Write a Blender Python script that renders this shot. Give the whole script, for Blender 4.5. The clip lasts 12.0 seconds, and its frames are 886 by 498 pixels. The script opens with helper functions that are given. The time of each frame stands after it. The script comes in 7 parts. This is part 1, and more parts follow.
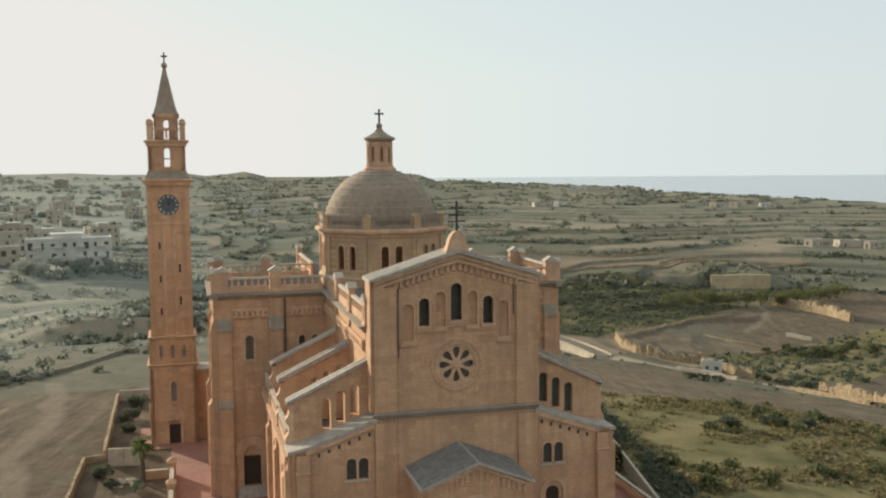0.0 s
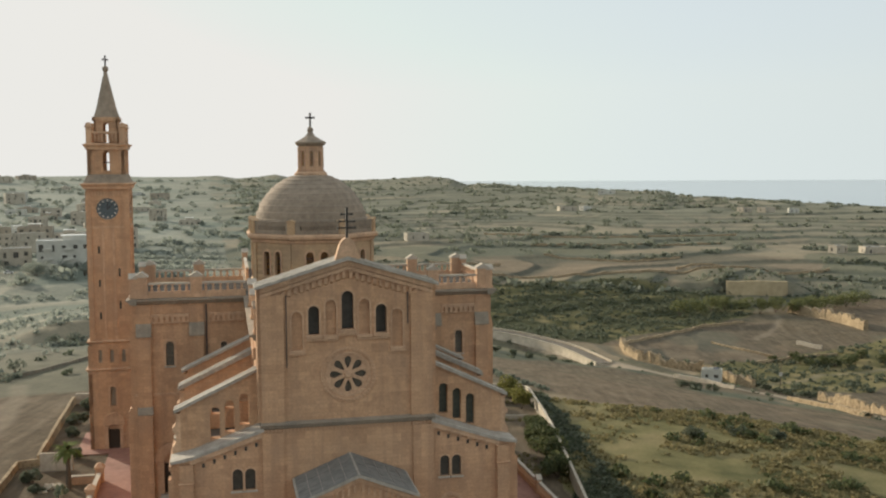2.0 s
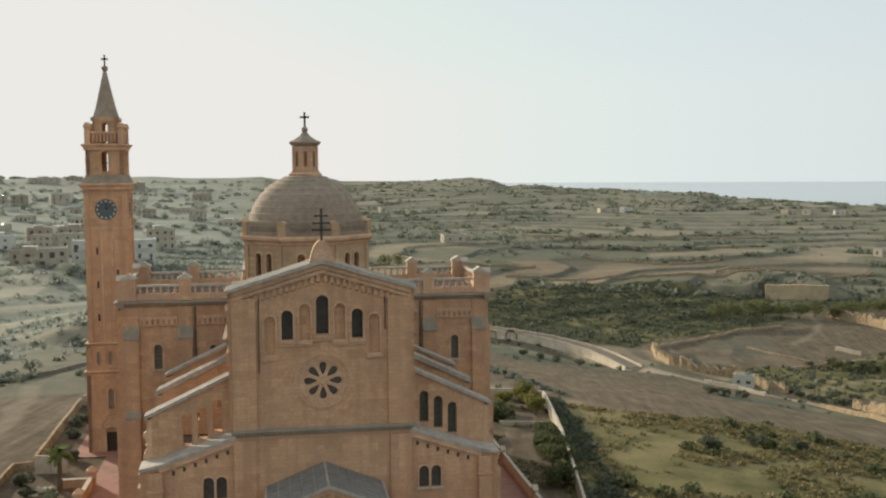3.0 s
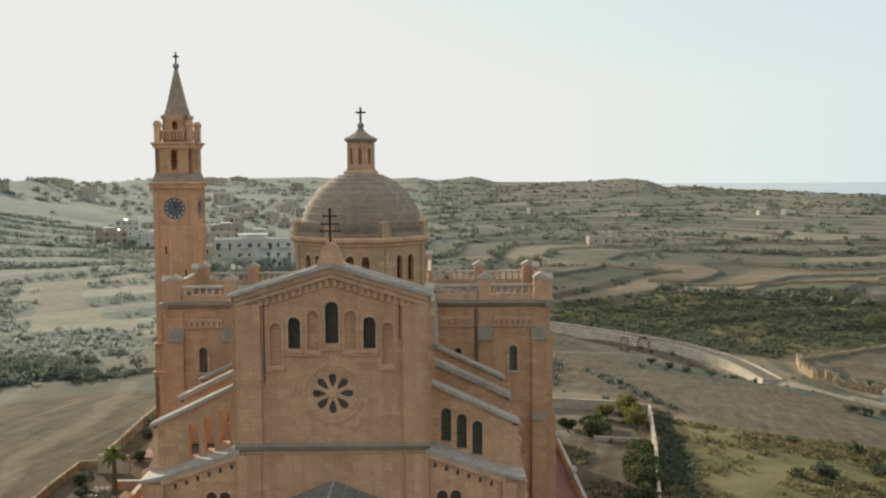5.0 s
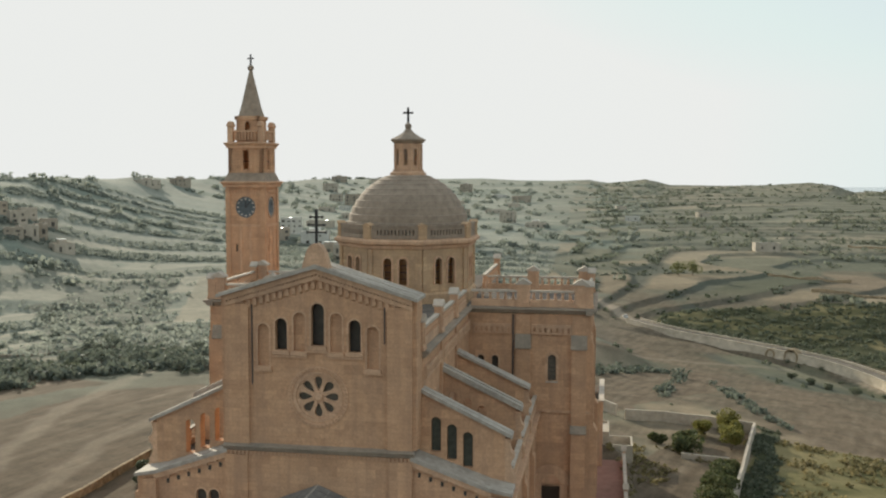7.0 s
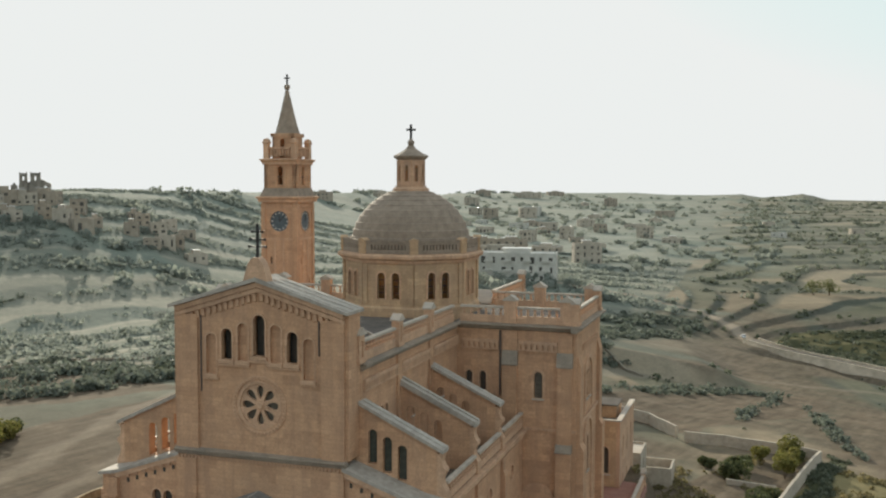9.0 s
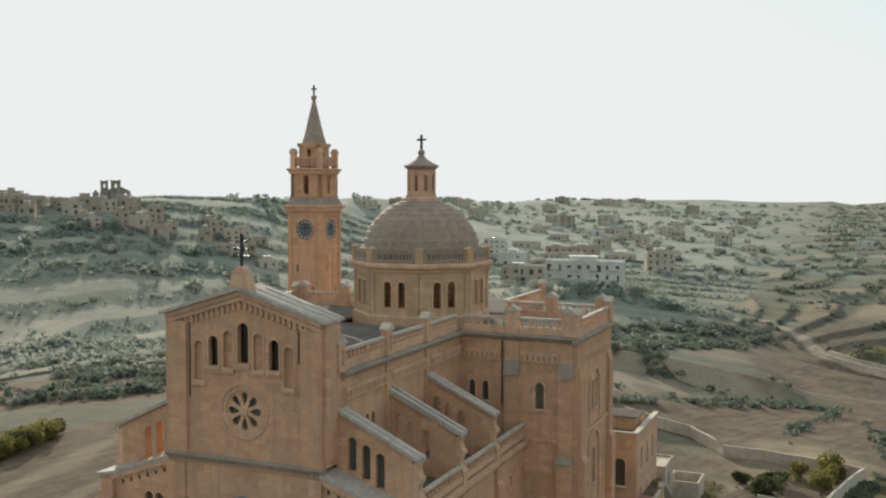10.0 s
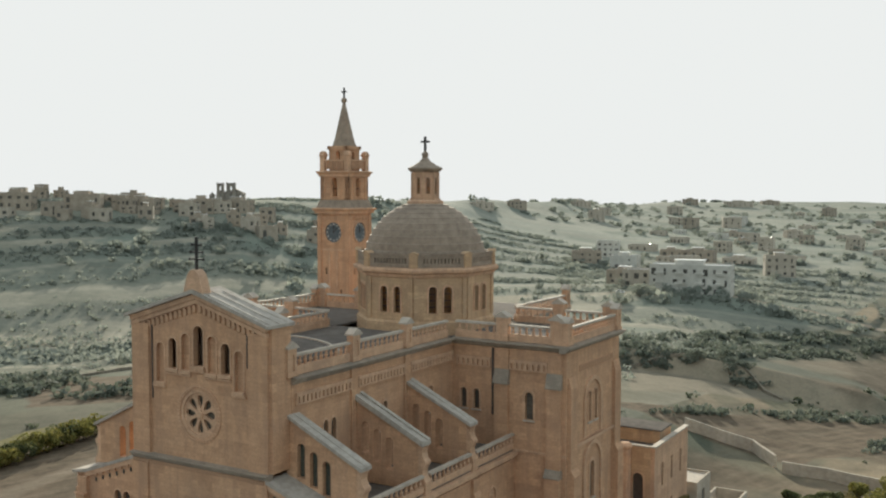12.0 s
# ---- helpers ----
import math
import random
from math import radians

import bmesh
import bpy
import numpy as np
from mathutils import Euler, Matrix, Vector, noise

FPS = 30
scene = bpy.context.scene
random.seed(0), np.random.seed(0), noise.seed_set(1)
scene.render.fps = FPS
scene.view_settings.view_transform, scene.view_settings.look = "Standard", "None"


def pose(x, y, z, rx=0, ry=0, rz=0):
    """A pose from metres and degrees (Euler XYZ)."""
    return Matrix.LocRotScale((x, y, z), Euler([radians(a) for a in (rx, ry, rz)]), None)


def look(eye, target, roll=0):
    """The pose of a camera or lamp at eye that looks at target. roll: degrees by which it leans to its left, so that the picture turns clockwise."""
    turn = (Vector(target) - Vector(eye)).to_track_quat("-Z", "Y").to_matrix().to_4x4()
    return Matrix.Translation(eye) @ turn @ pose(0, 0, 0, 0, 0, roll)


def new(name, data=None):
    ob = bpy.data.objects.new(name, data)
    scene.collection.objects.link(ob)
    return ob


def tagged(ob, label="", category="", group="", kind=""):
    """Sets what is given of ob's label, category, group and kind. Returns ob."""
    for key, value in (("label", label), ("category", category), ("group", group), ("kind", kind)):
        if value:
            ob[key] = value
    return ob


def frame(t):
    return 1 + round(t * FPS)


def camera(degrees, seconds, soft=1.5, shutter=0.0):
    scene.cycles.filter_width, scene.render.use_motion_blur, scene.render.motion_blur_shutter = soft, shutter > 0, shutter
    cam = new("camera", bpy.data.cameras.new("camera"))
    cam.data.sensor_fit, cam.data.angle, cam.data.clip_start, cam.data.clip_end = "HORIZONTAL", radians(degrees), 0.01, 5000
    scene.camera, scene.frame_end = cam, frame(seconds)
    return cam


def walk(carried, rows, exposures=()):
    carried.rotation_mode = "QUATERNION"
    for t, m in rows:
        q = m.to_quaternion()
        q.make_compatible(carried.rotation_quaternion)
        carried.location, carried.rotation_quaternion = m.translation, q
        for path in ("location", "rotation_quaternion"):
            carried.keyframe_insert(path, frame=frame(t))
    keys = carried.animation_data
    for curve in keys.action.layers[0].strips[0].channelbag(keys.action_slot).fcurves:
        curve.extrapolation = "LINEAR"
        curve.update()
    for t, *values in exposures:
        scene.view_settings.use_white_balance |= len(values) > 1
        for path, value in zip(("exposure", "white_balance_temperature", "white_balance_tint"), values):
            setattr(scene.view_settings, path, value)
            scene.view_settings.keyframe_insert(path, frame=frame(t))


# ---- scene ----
from mathutils import geometry

cam = camera(47.9, 12.0, 2.2)
METRES, EYE, TILT, LEAN, TURN = 100.0, 44.0, 0.0, 0.0, 0.0
ROWS = [
    (0.0, 0.0003, 0.0038, 0.0005, -0.074, -5.171, 0.399),
    (0.5, 0.0368, 0.0059, 0.0012, 0.218, -5.119, 0.300),
    (1.0, 0.0715, 0.0102, 0.0016, 0.587, -5.070, 0.256),
    (1.5, 0.1097, 0.0184, 0.0015, 1.081, -5.014, 0.235),
    (2.0, 0.1444, 0.0297, 0.0017, 2.009, -4.967, 0.204),
    (2.5, 0.1790, 0.0470, 0.0014, 3.354, -4.934, 0.193),
    (3.0, 0.2066, 0.0689, 0.0001, 4.548, -4.878, 0.188),
    (5.0, 0.3211, 0.1751, -0.0048, 13.679, -4.790, 0.283),
    (5.5, 0.3545, 0.1982, -0.0056, 16.247, -4.774, 0.179),
    (6.0, 0.3886, 0.2182, -0.0065, 18.610, -4.748, 0.074),
    (6.5, 0.4292, 0.2383, -0.0057, 21.136, -4.737, -0.062),
    (7.0, 0.4688, 0.2556, -0.0053, 23.828, -4.686, -0.149),
    (9.0, 0.6459, 0.3372, -0.0020, 32.646, -3.919, -0.188),
    (9.5, 0.6896, 0.3626, 0.0005, 35.069, -3.725, -0.186),
    (10.0, 0.7267, 0.3881, 0.0021, 37.449, -3.550, -0.181),
    (10.5, 0.7615, 0.4187, 0.0032, 40.040, -3.498, -0.124),
    (11.0, 0.7892, 0.4492, 0.0038, 42.287, -3.493, -0.107),
    (11.5, 0.8145, 0.4833, 0.0040, 43.853, -3.486, -0.112),
    (12.0, 0.8346, 0.5159, 0.0038, 45.033, -3.468, -0.105),
]
walk(cam, [(t, pose(0, 0, EYE, TILT, LEAN, TURN) @ pose(METRES * x, METRES * y, METRES * z, 90 + pitch, roll, yaw)) for t, x, y, z, yaw, pitch, roll in ROWS],
     [(0.0, 0.17, 6500, 10), (3.0, 0.17, 6500, 10), (5.5, 0.19, 6400, 9), (7.0, 0.2, 6310, 8.5), (9.0, 0.23, 6230, 8), (12.0, 0.23, 6230, 8)])

# ---- world, sun ----
SUN_AZ, SUN_EL = 48.0, 13.5     # degrees left of +y, degrees up
to_sun = Vector((-math.sin(radians(SUN_AZ)) * math.cos(radians(SUN_EL)), math.cos(radians(SUN_AZ)) * math.cos(radians(SUN_EL)), math.sin(radians(SUN_EL))))
world = bpy.data.worlds.new("sky")
scene.world = world
world.use_nodes = True
wn, wl = world.node_tree.nodes, world.node_tree.links
sky = wn.new("ShaderNodeTexSky")
sky.sky_type, sky.sun_disc = "NISHITA", False
sky.sun_elevation, sky.sun_rotation = radians(SUN_EL), radians(-SUN_AZ)
sky.altitude, sky.air_density, sky.dust_density, sky.ozone_density = 150, 1.0, 0.8, 1.5
wc = wn.new("ShaderNodeTexCoord")
wsep, wmax, wcom = wn.new("ShaderNodeSeparateXYZ"), wn.new("ShaderNodeMath"), wn.new("ShaderNodeCombineXYZ")
wmax.operation = "MAXIMUM"
wmax.inputs[1].default_value = 0.07
wl.new(wc.outputs["Generated"], wsep.inputs[0])
wl.new(wsep.outputs[0], wcom.inputs[0])
wl.new(wsep.outputs[1], wcom.inputs[1])
wl.new(wsep.outputs[2], wmax.inputs[0])
wl.new(wmax.outputs[0], wcom.inputs[2])
wl.new(wcom.outputs[0], sky.inputs[0])
soften = wn.new("ShaderNodeHueSaturation")
soften.inputs["Saturation"].default_value = 0.6
wl.new(sky.outputs[0], soften.inputs["Color"])
# even veil of summer haze over the whole sky, which levels off the glow round the sun
veil, level = wn.new("ShaderNodeVectorMath"), wn.new("ShaderNodeVectorMath")
veil.operation, level.operation = "MULTIPLY_ADD", "MINIMUM"
veil.inputs[1].default_value, veil.inputs[2].default_value = (0.037, 0.037, 0.037), (0.465, 0.51, 0.52)
level.inputs[1].default_value = (0.738, 0.73, 0.697)
wl.new(soften.outputs[0], veil.inputs[0])
wl.new(veil.outputs[0], level.inputs[0])
wl.new(level.outputs[0], wn["Background"].inputs[0])
wn["Background"].inputs[1].default_value = 1.0
sun = new("sun", bpy.data.lights.new("sun", "SUN"))
sun.data.energy, sun.data.angle, sun.data.color = 5.0, radians(0.6), (1.0, 0.89, 0.70)
sun.matrix_world = look(to_sun * 900, (0, 0, 0))
scene.view_settings.exposure = 0.0


# ---- materials ----
def material(name, rough=0.9, metal=0.0, spec=0.3):
    m = bpy.data.materials.new(name)
    m.use_nodes = True
    b = m.node_tree.nodes["Principled BSDF"]
    b.inputs["Roughness"].default_value = rough
    b.inputs["Metallic"].default_value = metal
    b.inputs["Specular IOR Level"].default_value = spec
    return m, m.node_tree.nodes, m.node_tree.links, b


def noise_node(nodes, links, scale, detail=5.0, vector=None, rough=0.6):
    n = nodes.new("ShaderNodeTexNoise")
    n.inputs["Scale"].default_value, n.inputs["Detail"].default_value, n.inputs["Roughness"].default_value = scale, detail, rough
    if vector is not None:
        links.new(vector, n.inputs["Vector"])
    return n


def ramp(nodes, links, fac, stops):
    r = nodes.new("ShaderNodeValToRGB")
    while len(r.color_ramp.elements) < len(stops):
        r.color_ramp.elements.new(0.5)
    for e, (p, c) in zip(r.color_ramp.elements, stops):
        e.position, e.color = p, (*c, 1)
    links.new(fac, r.inputs[0])
    return r


def mix(nodes, links, fac, a, b, kind="MIX"):
    n = nodes.new("ShaderNodeMix")
    n.data_type, n.blend_type = "RGBA", kind
    for value, sock in ((fac, n.inputs[0]), (a, n.inputs[6]), (b, n.inputs[7])):
        if isinstance(value, (int, float)):
            sock.default_value = value
        elif isinstance(value, tuple):
            sock.default_value = (*value, 1)
        else:
            links.new(value, sock)
    return n.outputs[2]


def bump(nodes, links, bsdf, height, strength=0.3, dist=0.05):
    n = nodes.new("ShaderNodeBump")
    n.inputs["Strength"].default_value, n.inputs["Distance"].default_value = strength, dist
    links.new(height, n.inputs["Height"])
    links.new(n.outputs[0], bsdf.inputs["Normal"])


def stone(name, light, dark, stain, course=0.42):
    """Weathered limestone ashlar: blocks of slightly different tone, streaks, pitted grain."""
    m, n, l, b = material(name, 0.92, 0, 0.2)
    tc = n.new("ShaderNodeTexCoord")
    o = tc.outputs["Object"]
    sep, add, com = n.new("ShaderNodeSeparateXYZ"), n.new("ShaderNodeMath"), n.new("ShaderNodeCombineXYZ")
    l.new(o, sep.inputs[0])
    l.new(sep.outputs[0], add.inputs[0])
    l.new(sep.outputs[1], add.inputs[1])
    l.new(add.outputs[0], com.inputs[0])
    l.new(sep.outputs[2], com.inputs[1])
    br = n.new("ShaderNodeTexBrick")
    br.inputs["Scale"].default_value = 1.0
    br.inputs["Brick Width"].default_value, br.inputs["Row Height"].default_value = course * 2.1, course
    br.inputs["Mortar Size"].default_value, br.inputs["Mortar Smooth"].default_value = 0.02, 0.4
    br.inputs["Color1"].default_value, br.inputs["Color2"].default_value = (*light, 1), (*dark, 1)
    br.inputs["Mortar"].default_value = (*[c * 0.76 for c in dark], 1)
    l.new(com.outputs[0], br.inputs["Vector"])
    big = noise_node(n, l, 0.16, 4, o)
    tone = ramp(n, l, big.outputs[0], [(0.3, dark), (0.7, light)])
    base = mix(n, l, 0.5, br.outputs[0], tone.outputs[0])
    rep = n.new("ShaderNodeTexBrick")
    rep.inputs["Scale"].default_value = 1.0
    rep.inputs["Brick Width"].default_value, rep.inputs["Row Height"].default_value = course * 4.2, course * 2
    rep.inputs["Mortar Size"].default_value = 0.0
    rep.inputs["Color1"].default_value, rep.inputs["Color2"].default_value = (0.79, 0.775, 0.77, 1), (1.13, 1.13, 1.12, 1)
    l.new(com.outputs[0], rep.inputs["Vector"])
    zone = noise_node(n, l, 0.5, 3, o)
    zm = ramp(n, l, zone.outputs[0], [(0.42, (0.12, 0.12, 0.12)), (0.6, (0.9, 0.9, 0.9))])
    base = mix(n, l, zm.outputs[0], base, mix(n, l, 1.0, base, rep.outputs[0], "MULTIPLY"))
    stretch = n.new("ShaderNodeMapping")
    stretch.inputs["Scale"].default_value = (0.9, 0.9, 0.07)
    l.new(o, stretch.inputs[0])
    streak = noise_node(n, l, 1.1, 6, stretch.outputs[0])
    sm = ramp(n, l, streak.outputs[0], [(0.46, (0, 0, 0)), (0.74, (0.8, 0.8, 0.8))])
    base = mix(n, l, sm.outputs[0], base, stain)
    blotch = noise_node(n, l, 0.23, 5, o, 0.55)
    wear = ramp(n, l, blotch.outputs[0], [(0.5, (0, 0, 0)), (0.68, (0.55, 0.55, 0.55))])
    base = mix(n, l, wear.outputs[0], base, tuple(c * k for c, k in zip(stain, (1.02, 1.06, 1.1))))
    fine = noise_node(n, l, 5.0, 8, o, 0.7)
    fr = ramp(n, l, fine.outputs[0], [(0.3, (0.72, 0.72, 0.72)), (0.7, (1.12, 1.12, 1.12))])
    base = mix(n, l, 0.8, base, fr.outputs[0], "MULTIPLY")
    l.new(base, b.inputs["Base Color"])
    bump(n, l, b, mix(n, l, 0.5, br.outputs[1], fine.outputs[0]), 0.22, 0.05)
    return m


def plain(name, c1, c2, scale, rough=0.9, metal=0.0, spec=0.3, relief=0.2, wide=0.05):
    m, n, l, b = material(name, rough, metal, spec)
    o = n.new("ShaderNodeTexCoord").outputs["Object"]
    a, d = noise_node(n, l, scale, 8, o, 0.65), noise_node(n, l, scale * 0.13, 4, o)
    r1 = ramp(n, l, a.outputs[0], [(0.32, c1), (0.68, c2)])
    r2 = ramp(n, l, d.outputs[0], [(0.3, (0.78, 0.78, 0.78)), (0.7, (1.15, 1.15, 1.15))])
    l.new(mix(n, l, 0.8, r1.outputs[0], r2.outputs[0], "MULTIPLY"), b.inputs["Base Color"])
    bump(n, l, b, a.outputs[0], relief, wide)
    return m


STONE = stone("honey_limestone", (0.665, 0.41, 0.25), (0.56, 0.335, 0.195), (0.43, 0.265, 0.165))
TRIM = stone("trim_limestone", (0.71, 0.465, 0.30), (0.61, 0.385, 0.24), (0.45, 0.29, 0.19), 0.6)
DRUMSTONE = stone("drum_limestone", (0.64, 0.44, 0.265), (0.54, 0.365, 0.215), (0.40, 0.27, 0.17))
DOMESTONE = plain("grey_dome_stone", (0.25, 0.195, 0.145), (0.385, 0.305, 0.228), 1.2)
SLATE = plain("lead_grey_slabs", (0.34, 0.30, 0.25), (0.50, 0.448, 0.378), 1.6, 0.85, 0, 0.2)
WEATHERED = stone("weathered_limestone", (0.42, 0.345, 0.265), (0.34, 0.28, 0.215), (0.25, 0.215, 0.17))
PORCHSLATE = plain("dark_porch_slates", (0.15, 0.14, 0.13), (0.25, 0.235, 0.21), 1.2, 0.8, 0, 0.25)
DIMGLASS = plain("leaded_glass", (0.10, 0.088, 0.07), (0.16, 0.14, 0.105), 3.0, 0.4, 0, 0.5, 0.1)
COPING = plain("pale_coping_stone", (0.42, 0.36, 0.29), (0.58, 0.50, 0.40), 1.3, 0.8)
TERRACE = plain("roof_terrace_screed", (0.13, 0.115, 0.10), (0.20, 0.175, 0.15), 0.8, 1.0, 0, 0.02)
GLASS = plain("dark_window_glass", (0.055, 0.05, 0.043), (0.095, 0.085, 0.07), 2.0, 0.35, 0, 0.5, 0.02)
SLOT_SHADE = plain("grey_green_shade", (0.055, 0.058, 0.045), (0.09, 0.092, 0.072), 2.5, 0.7)
DARKWOOD = plain("dark_timber", (0.035, 0.025, 0.018), (0.07, 0.05, 0.035), 6.0, 0.7)
IRON = plain("dark_iron", (0.03, 0.028, 0.026), (0.06, 0.055, 0.05), 8.0, 0.6, 0.3)
CLOCKBLUE = plain("blue_grey_clock_face", (0.085, 0.105, 0.115), (0.13, 0.155, 0.165), 2.0, 0.5)
PAINTWHITE = plain("white_paint", (0.5, 0.47, 0.42), (0.64, 0.6, 0.54), 2.0, 0.7)
PIPE = plain("grey_pipe", (0.07, 0.06, 0.055), (0.12, 0.10, 0.09), 4.0, 0.6)


def amber_glass():
    m, n, l, b = material("amber_glass", 0.3)
    tr, gl, mx = n.new("ShaderNodeBsdfTranslucent"), n.new("ShaderNodeBsdfGlossy"), n.new("ShaderNodeMixShader")
    nz = noise_node(n, l, 3.0, 4, n.new("ShaderNodeTexCoord").outputs["Object"])
    r = ramp(n, l, nz.outputs[0], [(0.3, (0.44, 0.30, 0.12)), (0.7, (0.62, 0.46, 0.22))])
    l.new(r.outputs[0], tr.inputs[0])
    gl.inputs["Roughness"].default_value = 0.2
    mx.inputs[0].default_value = 0.08
    l.new(tr.outputs[0], mx.inputs[1])
    l.new(gl.outputs[0], mx.inputs[2])
    clear, half = n.new("ShaderNodeBsdfTransparent"), n.new("ShaderNodeMixShader")
    clear.inputs[0].default_value = (0.62, 0.48, 0.27, 1)
    half.inputs[0].default_value = 0.3
    l.new(mx.outputs[0], half.inputs[1])
    l.new(clear.outputs[0], half.inputs[2])
    l.new(half.outputs[0], n["Material Output"].inputs[0])
    return m


AMBER = amber_glass()


# ---- mesh helpers ----
def part(name, bm, mat, parent=None, label="", smooth=False):
    me = bpy.data.meshes.new(name)
    bmesh.ops.recalc_face_normals(bm, faces=bm.faces)
    bm.to_mesh(me)
    bm.free()
    me.materials.append(mat)
    if smooth:
        me.polygons.foreach_set("use_smooth", [True] * len(me.polygons))
    ob = new(name, me)
    if parent is not None:
        ob.parent = parent
    if label:
        ob["label"] = label
    return ob


def shared(name, mesh, parent, m):
    ob = new(name, mesh)
    ob.parent = parent
    ob.matrix_basis = m
    return ob


def thing(name, m, label, category, group="", kind=""):
    e = new(name)
    e.empty_display_size = 1.0
    e.matrix_world = m
    return tagged(e, label, category, group, kind)


def box(bm, x0, x1, y0, y1, z0, z1, M=None):
    vs = [bm.verts.new((x, y, z)) for x in (x0, x1) for y in (y0, y1) for z in (z0, z1)]
    if M is not None:
        for v in vs:
            v.co = M @ v.co
    for f in ((0, 1, 3, 2), (4, 6, 7, 5), (0, 4, 5, 1), (2, 3, 7, 6), (0, 2, 6, 4), (1, 5, 7, 3)):
        bm.faces.new([vs[i] for i in f])


def panel(bm, outer, holes, d0, d1, M=None):
    """A slab in the plane of width and height with openings through it: points (a, b), depth d0 to d1."""
    loops = [outer, *holes]
    flat = [p for lp in loops for p in lp]
    tris = geometry.tessellate_polygon([[Vector((p[0], p[1], 0)) for p in lp] for lp in loops])
    sides = []
    for d in (d0, d1):
        vs = [bm.verts.new((p[0], d, p[1])) for p in flat]
        if M is not None:
            for v in vs:
                v.co = M @ v.co
        for t in tris:
            if len(set(t)) == 3:
                try:
                    bm.faces.new([vs[i] for i in t])
                except ValueError:
                    pass
        sides.append(vs)
    k = 0
    for lp in loops:
        n = len(lp)
        for i in range(n):
            a, b = k + i, k + (i + 1) % n
            bm.faces.new((sides[0][a], sides[0][b], sides[1][b], sides[1][a]))
        k += n


def arch(cx, w, z0, z1, n=10):
    r = w / 2
    return [(cx - r, z0), (cx + r, z0)] + [(cx + r * math.cos(math.pi * i / n), z1 - r + r * math.sin(math.pi * i / n)) for i in range(n + 1)]


def rect(a0, a1, b0, b1):
    return [(a0, b0), (a1, b0), (a1, b1), (a0, b1)]


def circle(cx, cz, r, n=40):
    return [(cx + r * math.cos(2 * math.pi * i / n), cz + r * math.sin(2 * math.pi * i / n)) for i in range(n)]


def lathe(bm, profile, n, cx=0, cy=0, phase=0.0, caps=True):
    rings = [[bm.verts.new((cx + r * math.cos(phase + 2 * math.pi * i / n), cy + r * math.sin(phase + 2 * math.pi * i / n), z)) for i in range(n)] for r, z in profile]
    for a, b in zip(rings, rings[1:]):
        for i in range(n):
            bm.faces.new((a[i], a[(i + 1) % n], b[(i + 1) % n], b[i]))
    if caps:
        bm.faces.new(rings[0])
        bm.faces.new(rings[-1])


def mirrored(bm):
    other = bm.copy()
    for v in other.verts:
        v.co.x = -v.co.x
    return other


def both(name, bm, mat, parent, label="", smooth=False):
    """A part of the church's one flank and its twin on the other."""
    twin = mirrored(bm)
    return part(name, bm, mat, parent, label, smooth), part(name, twin, mat, parent, label, smooth)


def right_side(x):
    """Wall frame whose outer face looks along +x: a runs along +y."""
    return Matrix.Translation((x, 0, 0)) @ Matrix.Rotation(radians(90), 4, "Z")


def window(parent, cx, w, z0, z1, d, M, glass=None, hood=0.16, bars=2, name="window"):
    """An arched window: moulded surround, sill, dark pane, glazing bars, set at depth d in the wall frame M; outside is towards smaller d."""
    bm = bmesh.new()
    panel(bm, arch(cx, w + 2 * hood, z0, z1 + hood), [arch(cx, w, z0 + 0.02, z1)], d - 0.10, d + 0.05, M)
    win = part(name, bm, TRIM, parent)
    bm = bmesh.new()
    panel(bm, arch(cx, w - 0.02, z0 + 0.03, z1 - 0.01), [], d + 0.34, d + 0.38, M)
    part("pane", bm, glass or GLASS, win)
    bm = bmesh.new()
    box(bm, cx - w / 2 - 0.22, cx + w / 2 + 0.22, d - 0.22, d + 0.06, z0 - 0.18, z0 - 0.003, M)
    part("sill", bm, COPING, win)
    if bars:
        for i in range(bars):
            z = z0 + (z1 - z0) * (i + 1) / (bars + 1)
            block("glazing_bar", PIPE, win, M, cx - w / 2 + 0.012, cx + w / 2 - 0.012, d + 0.28, d + 0.33, z - 0.04, z + 0.04)
    return win


def baluster_mesh(h, r):
    bm = bmesh.new()
    lathe(bm, [(r * 1.25, 0), (r * 1.25, h * 0.08), (r * 0.6, h * 0.14), (r * 1.2, h * 0.36), (r * 0.62, h * 0.62), (r * 0.6, h * 0.82), (r * 1.25, h * 0.9), (r * 1.25, h)], 8)
    me = bpy.data.meshes.new("baluster")
    bmesh.ops.recalc_face_normals(bm, faces=bm.faces)
    bm.to_mesh(me)
    bm.free()
    me.materials.append(TRIM)
    return me


BALUSTER = baluster_mesh(0.86, 0.17)


def balustrade(parent, p, q, z, gap=0.85, h=1.75, thick=0.36):
    """A run of balusters between plinth and handrail from p to q (plan), standing on z."""
    p, q = Vector(p), Vector(q)
    run = (q - p).length
    ang = math.atan2(q.y - p.y, q.x - p.x)
    M = Matrix.Translation((p.x, p.y, z)) @ Matrix.Rotation(ang, 4, "Z")
    t = thick / 2
    bm = bmesh.new()
    box(bm, 0, run, -t, t, 0, h - 1.12, M)
    rail_base = part("balustrade", bm, TRIM, parent)
    bm = bmesh.new()
    box(bm, 0, run, -t - 0.05, t + 0.05, h - 0.26, h, M)
    part("handrail", bm, COPING, rail_base)
    n = max(2, int(run / gap))
    for i in range(n):
        shared("baluster", BALUSTER, rail_base, M @ Matrix.Translation(((i + 0.5) * run / n, 0, h - 1.12)))
    return rail_base


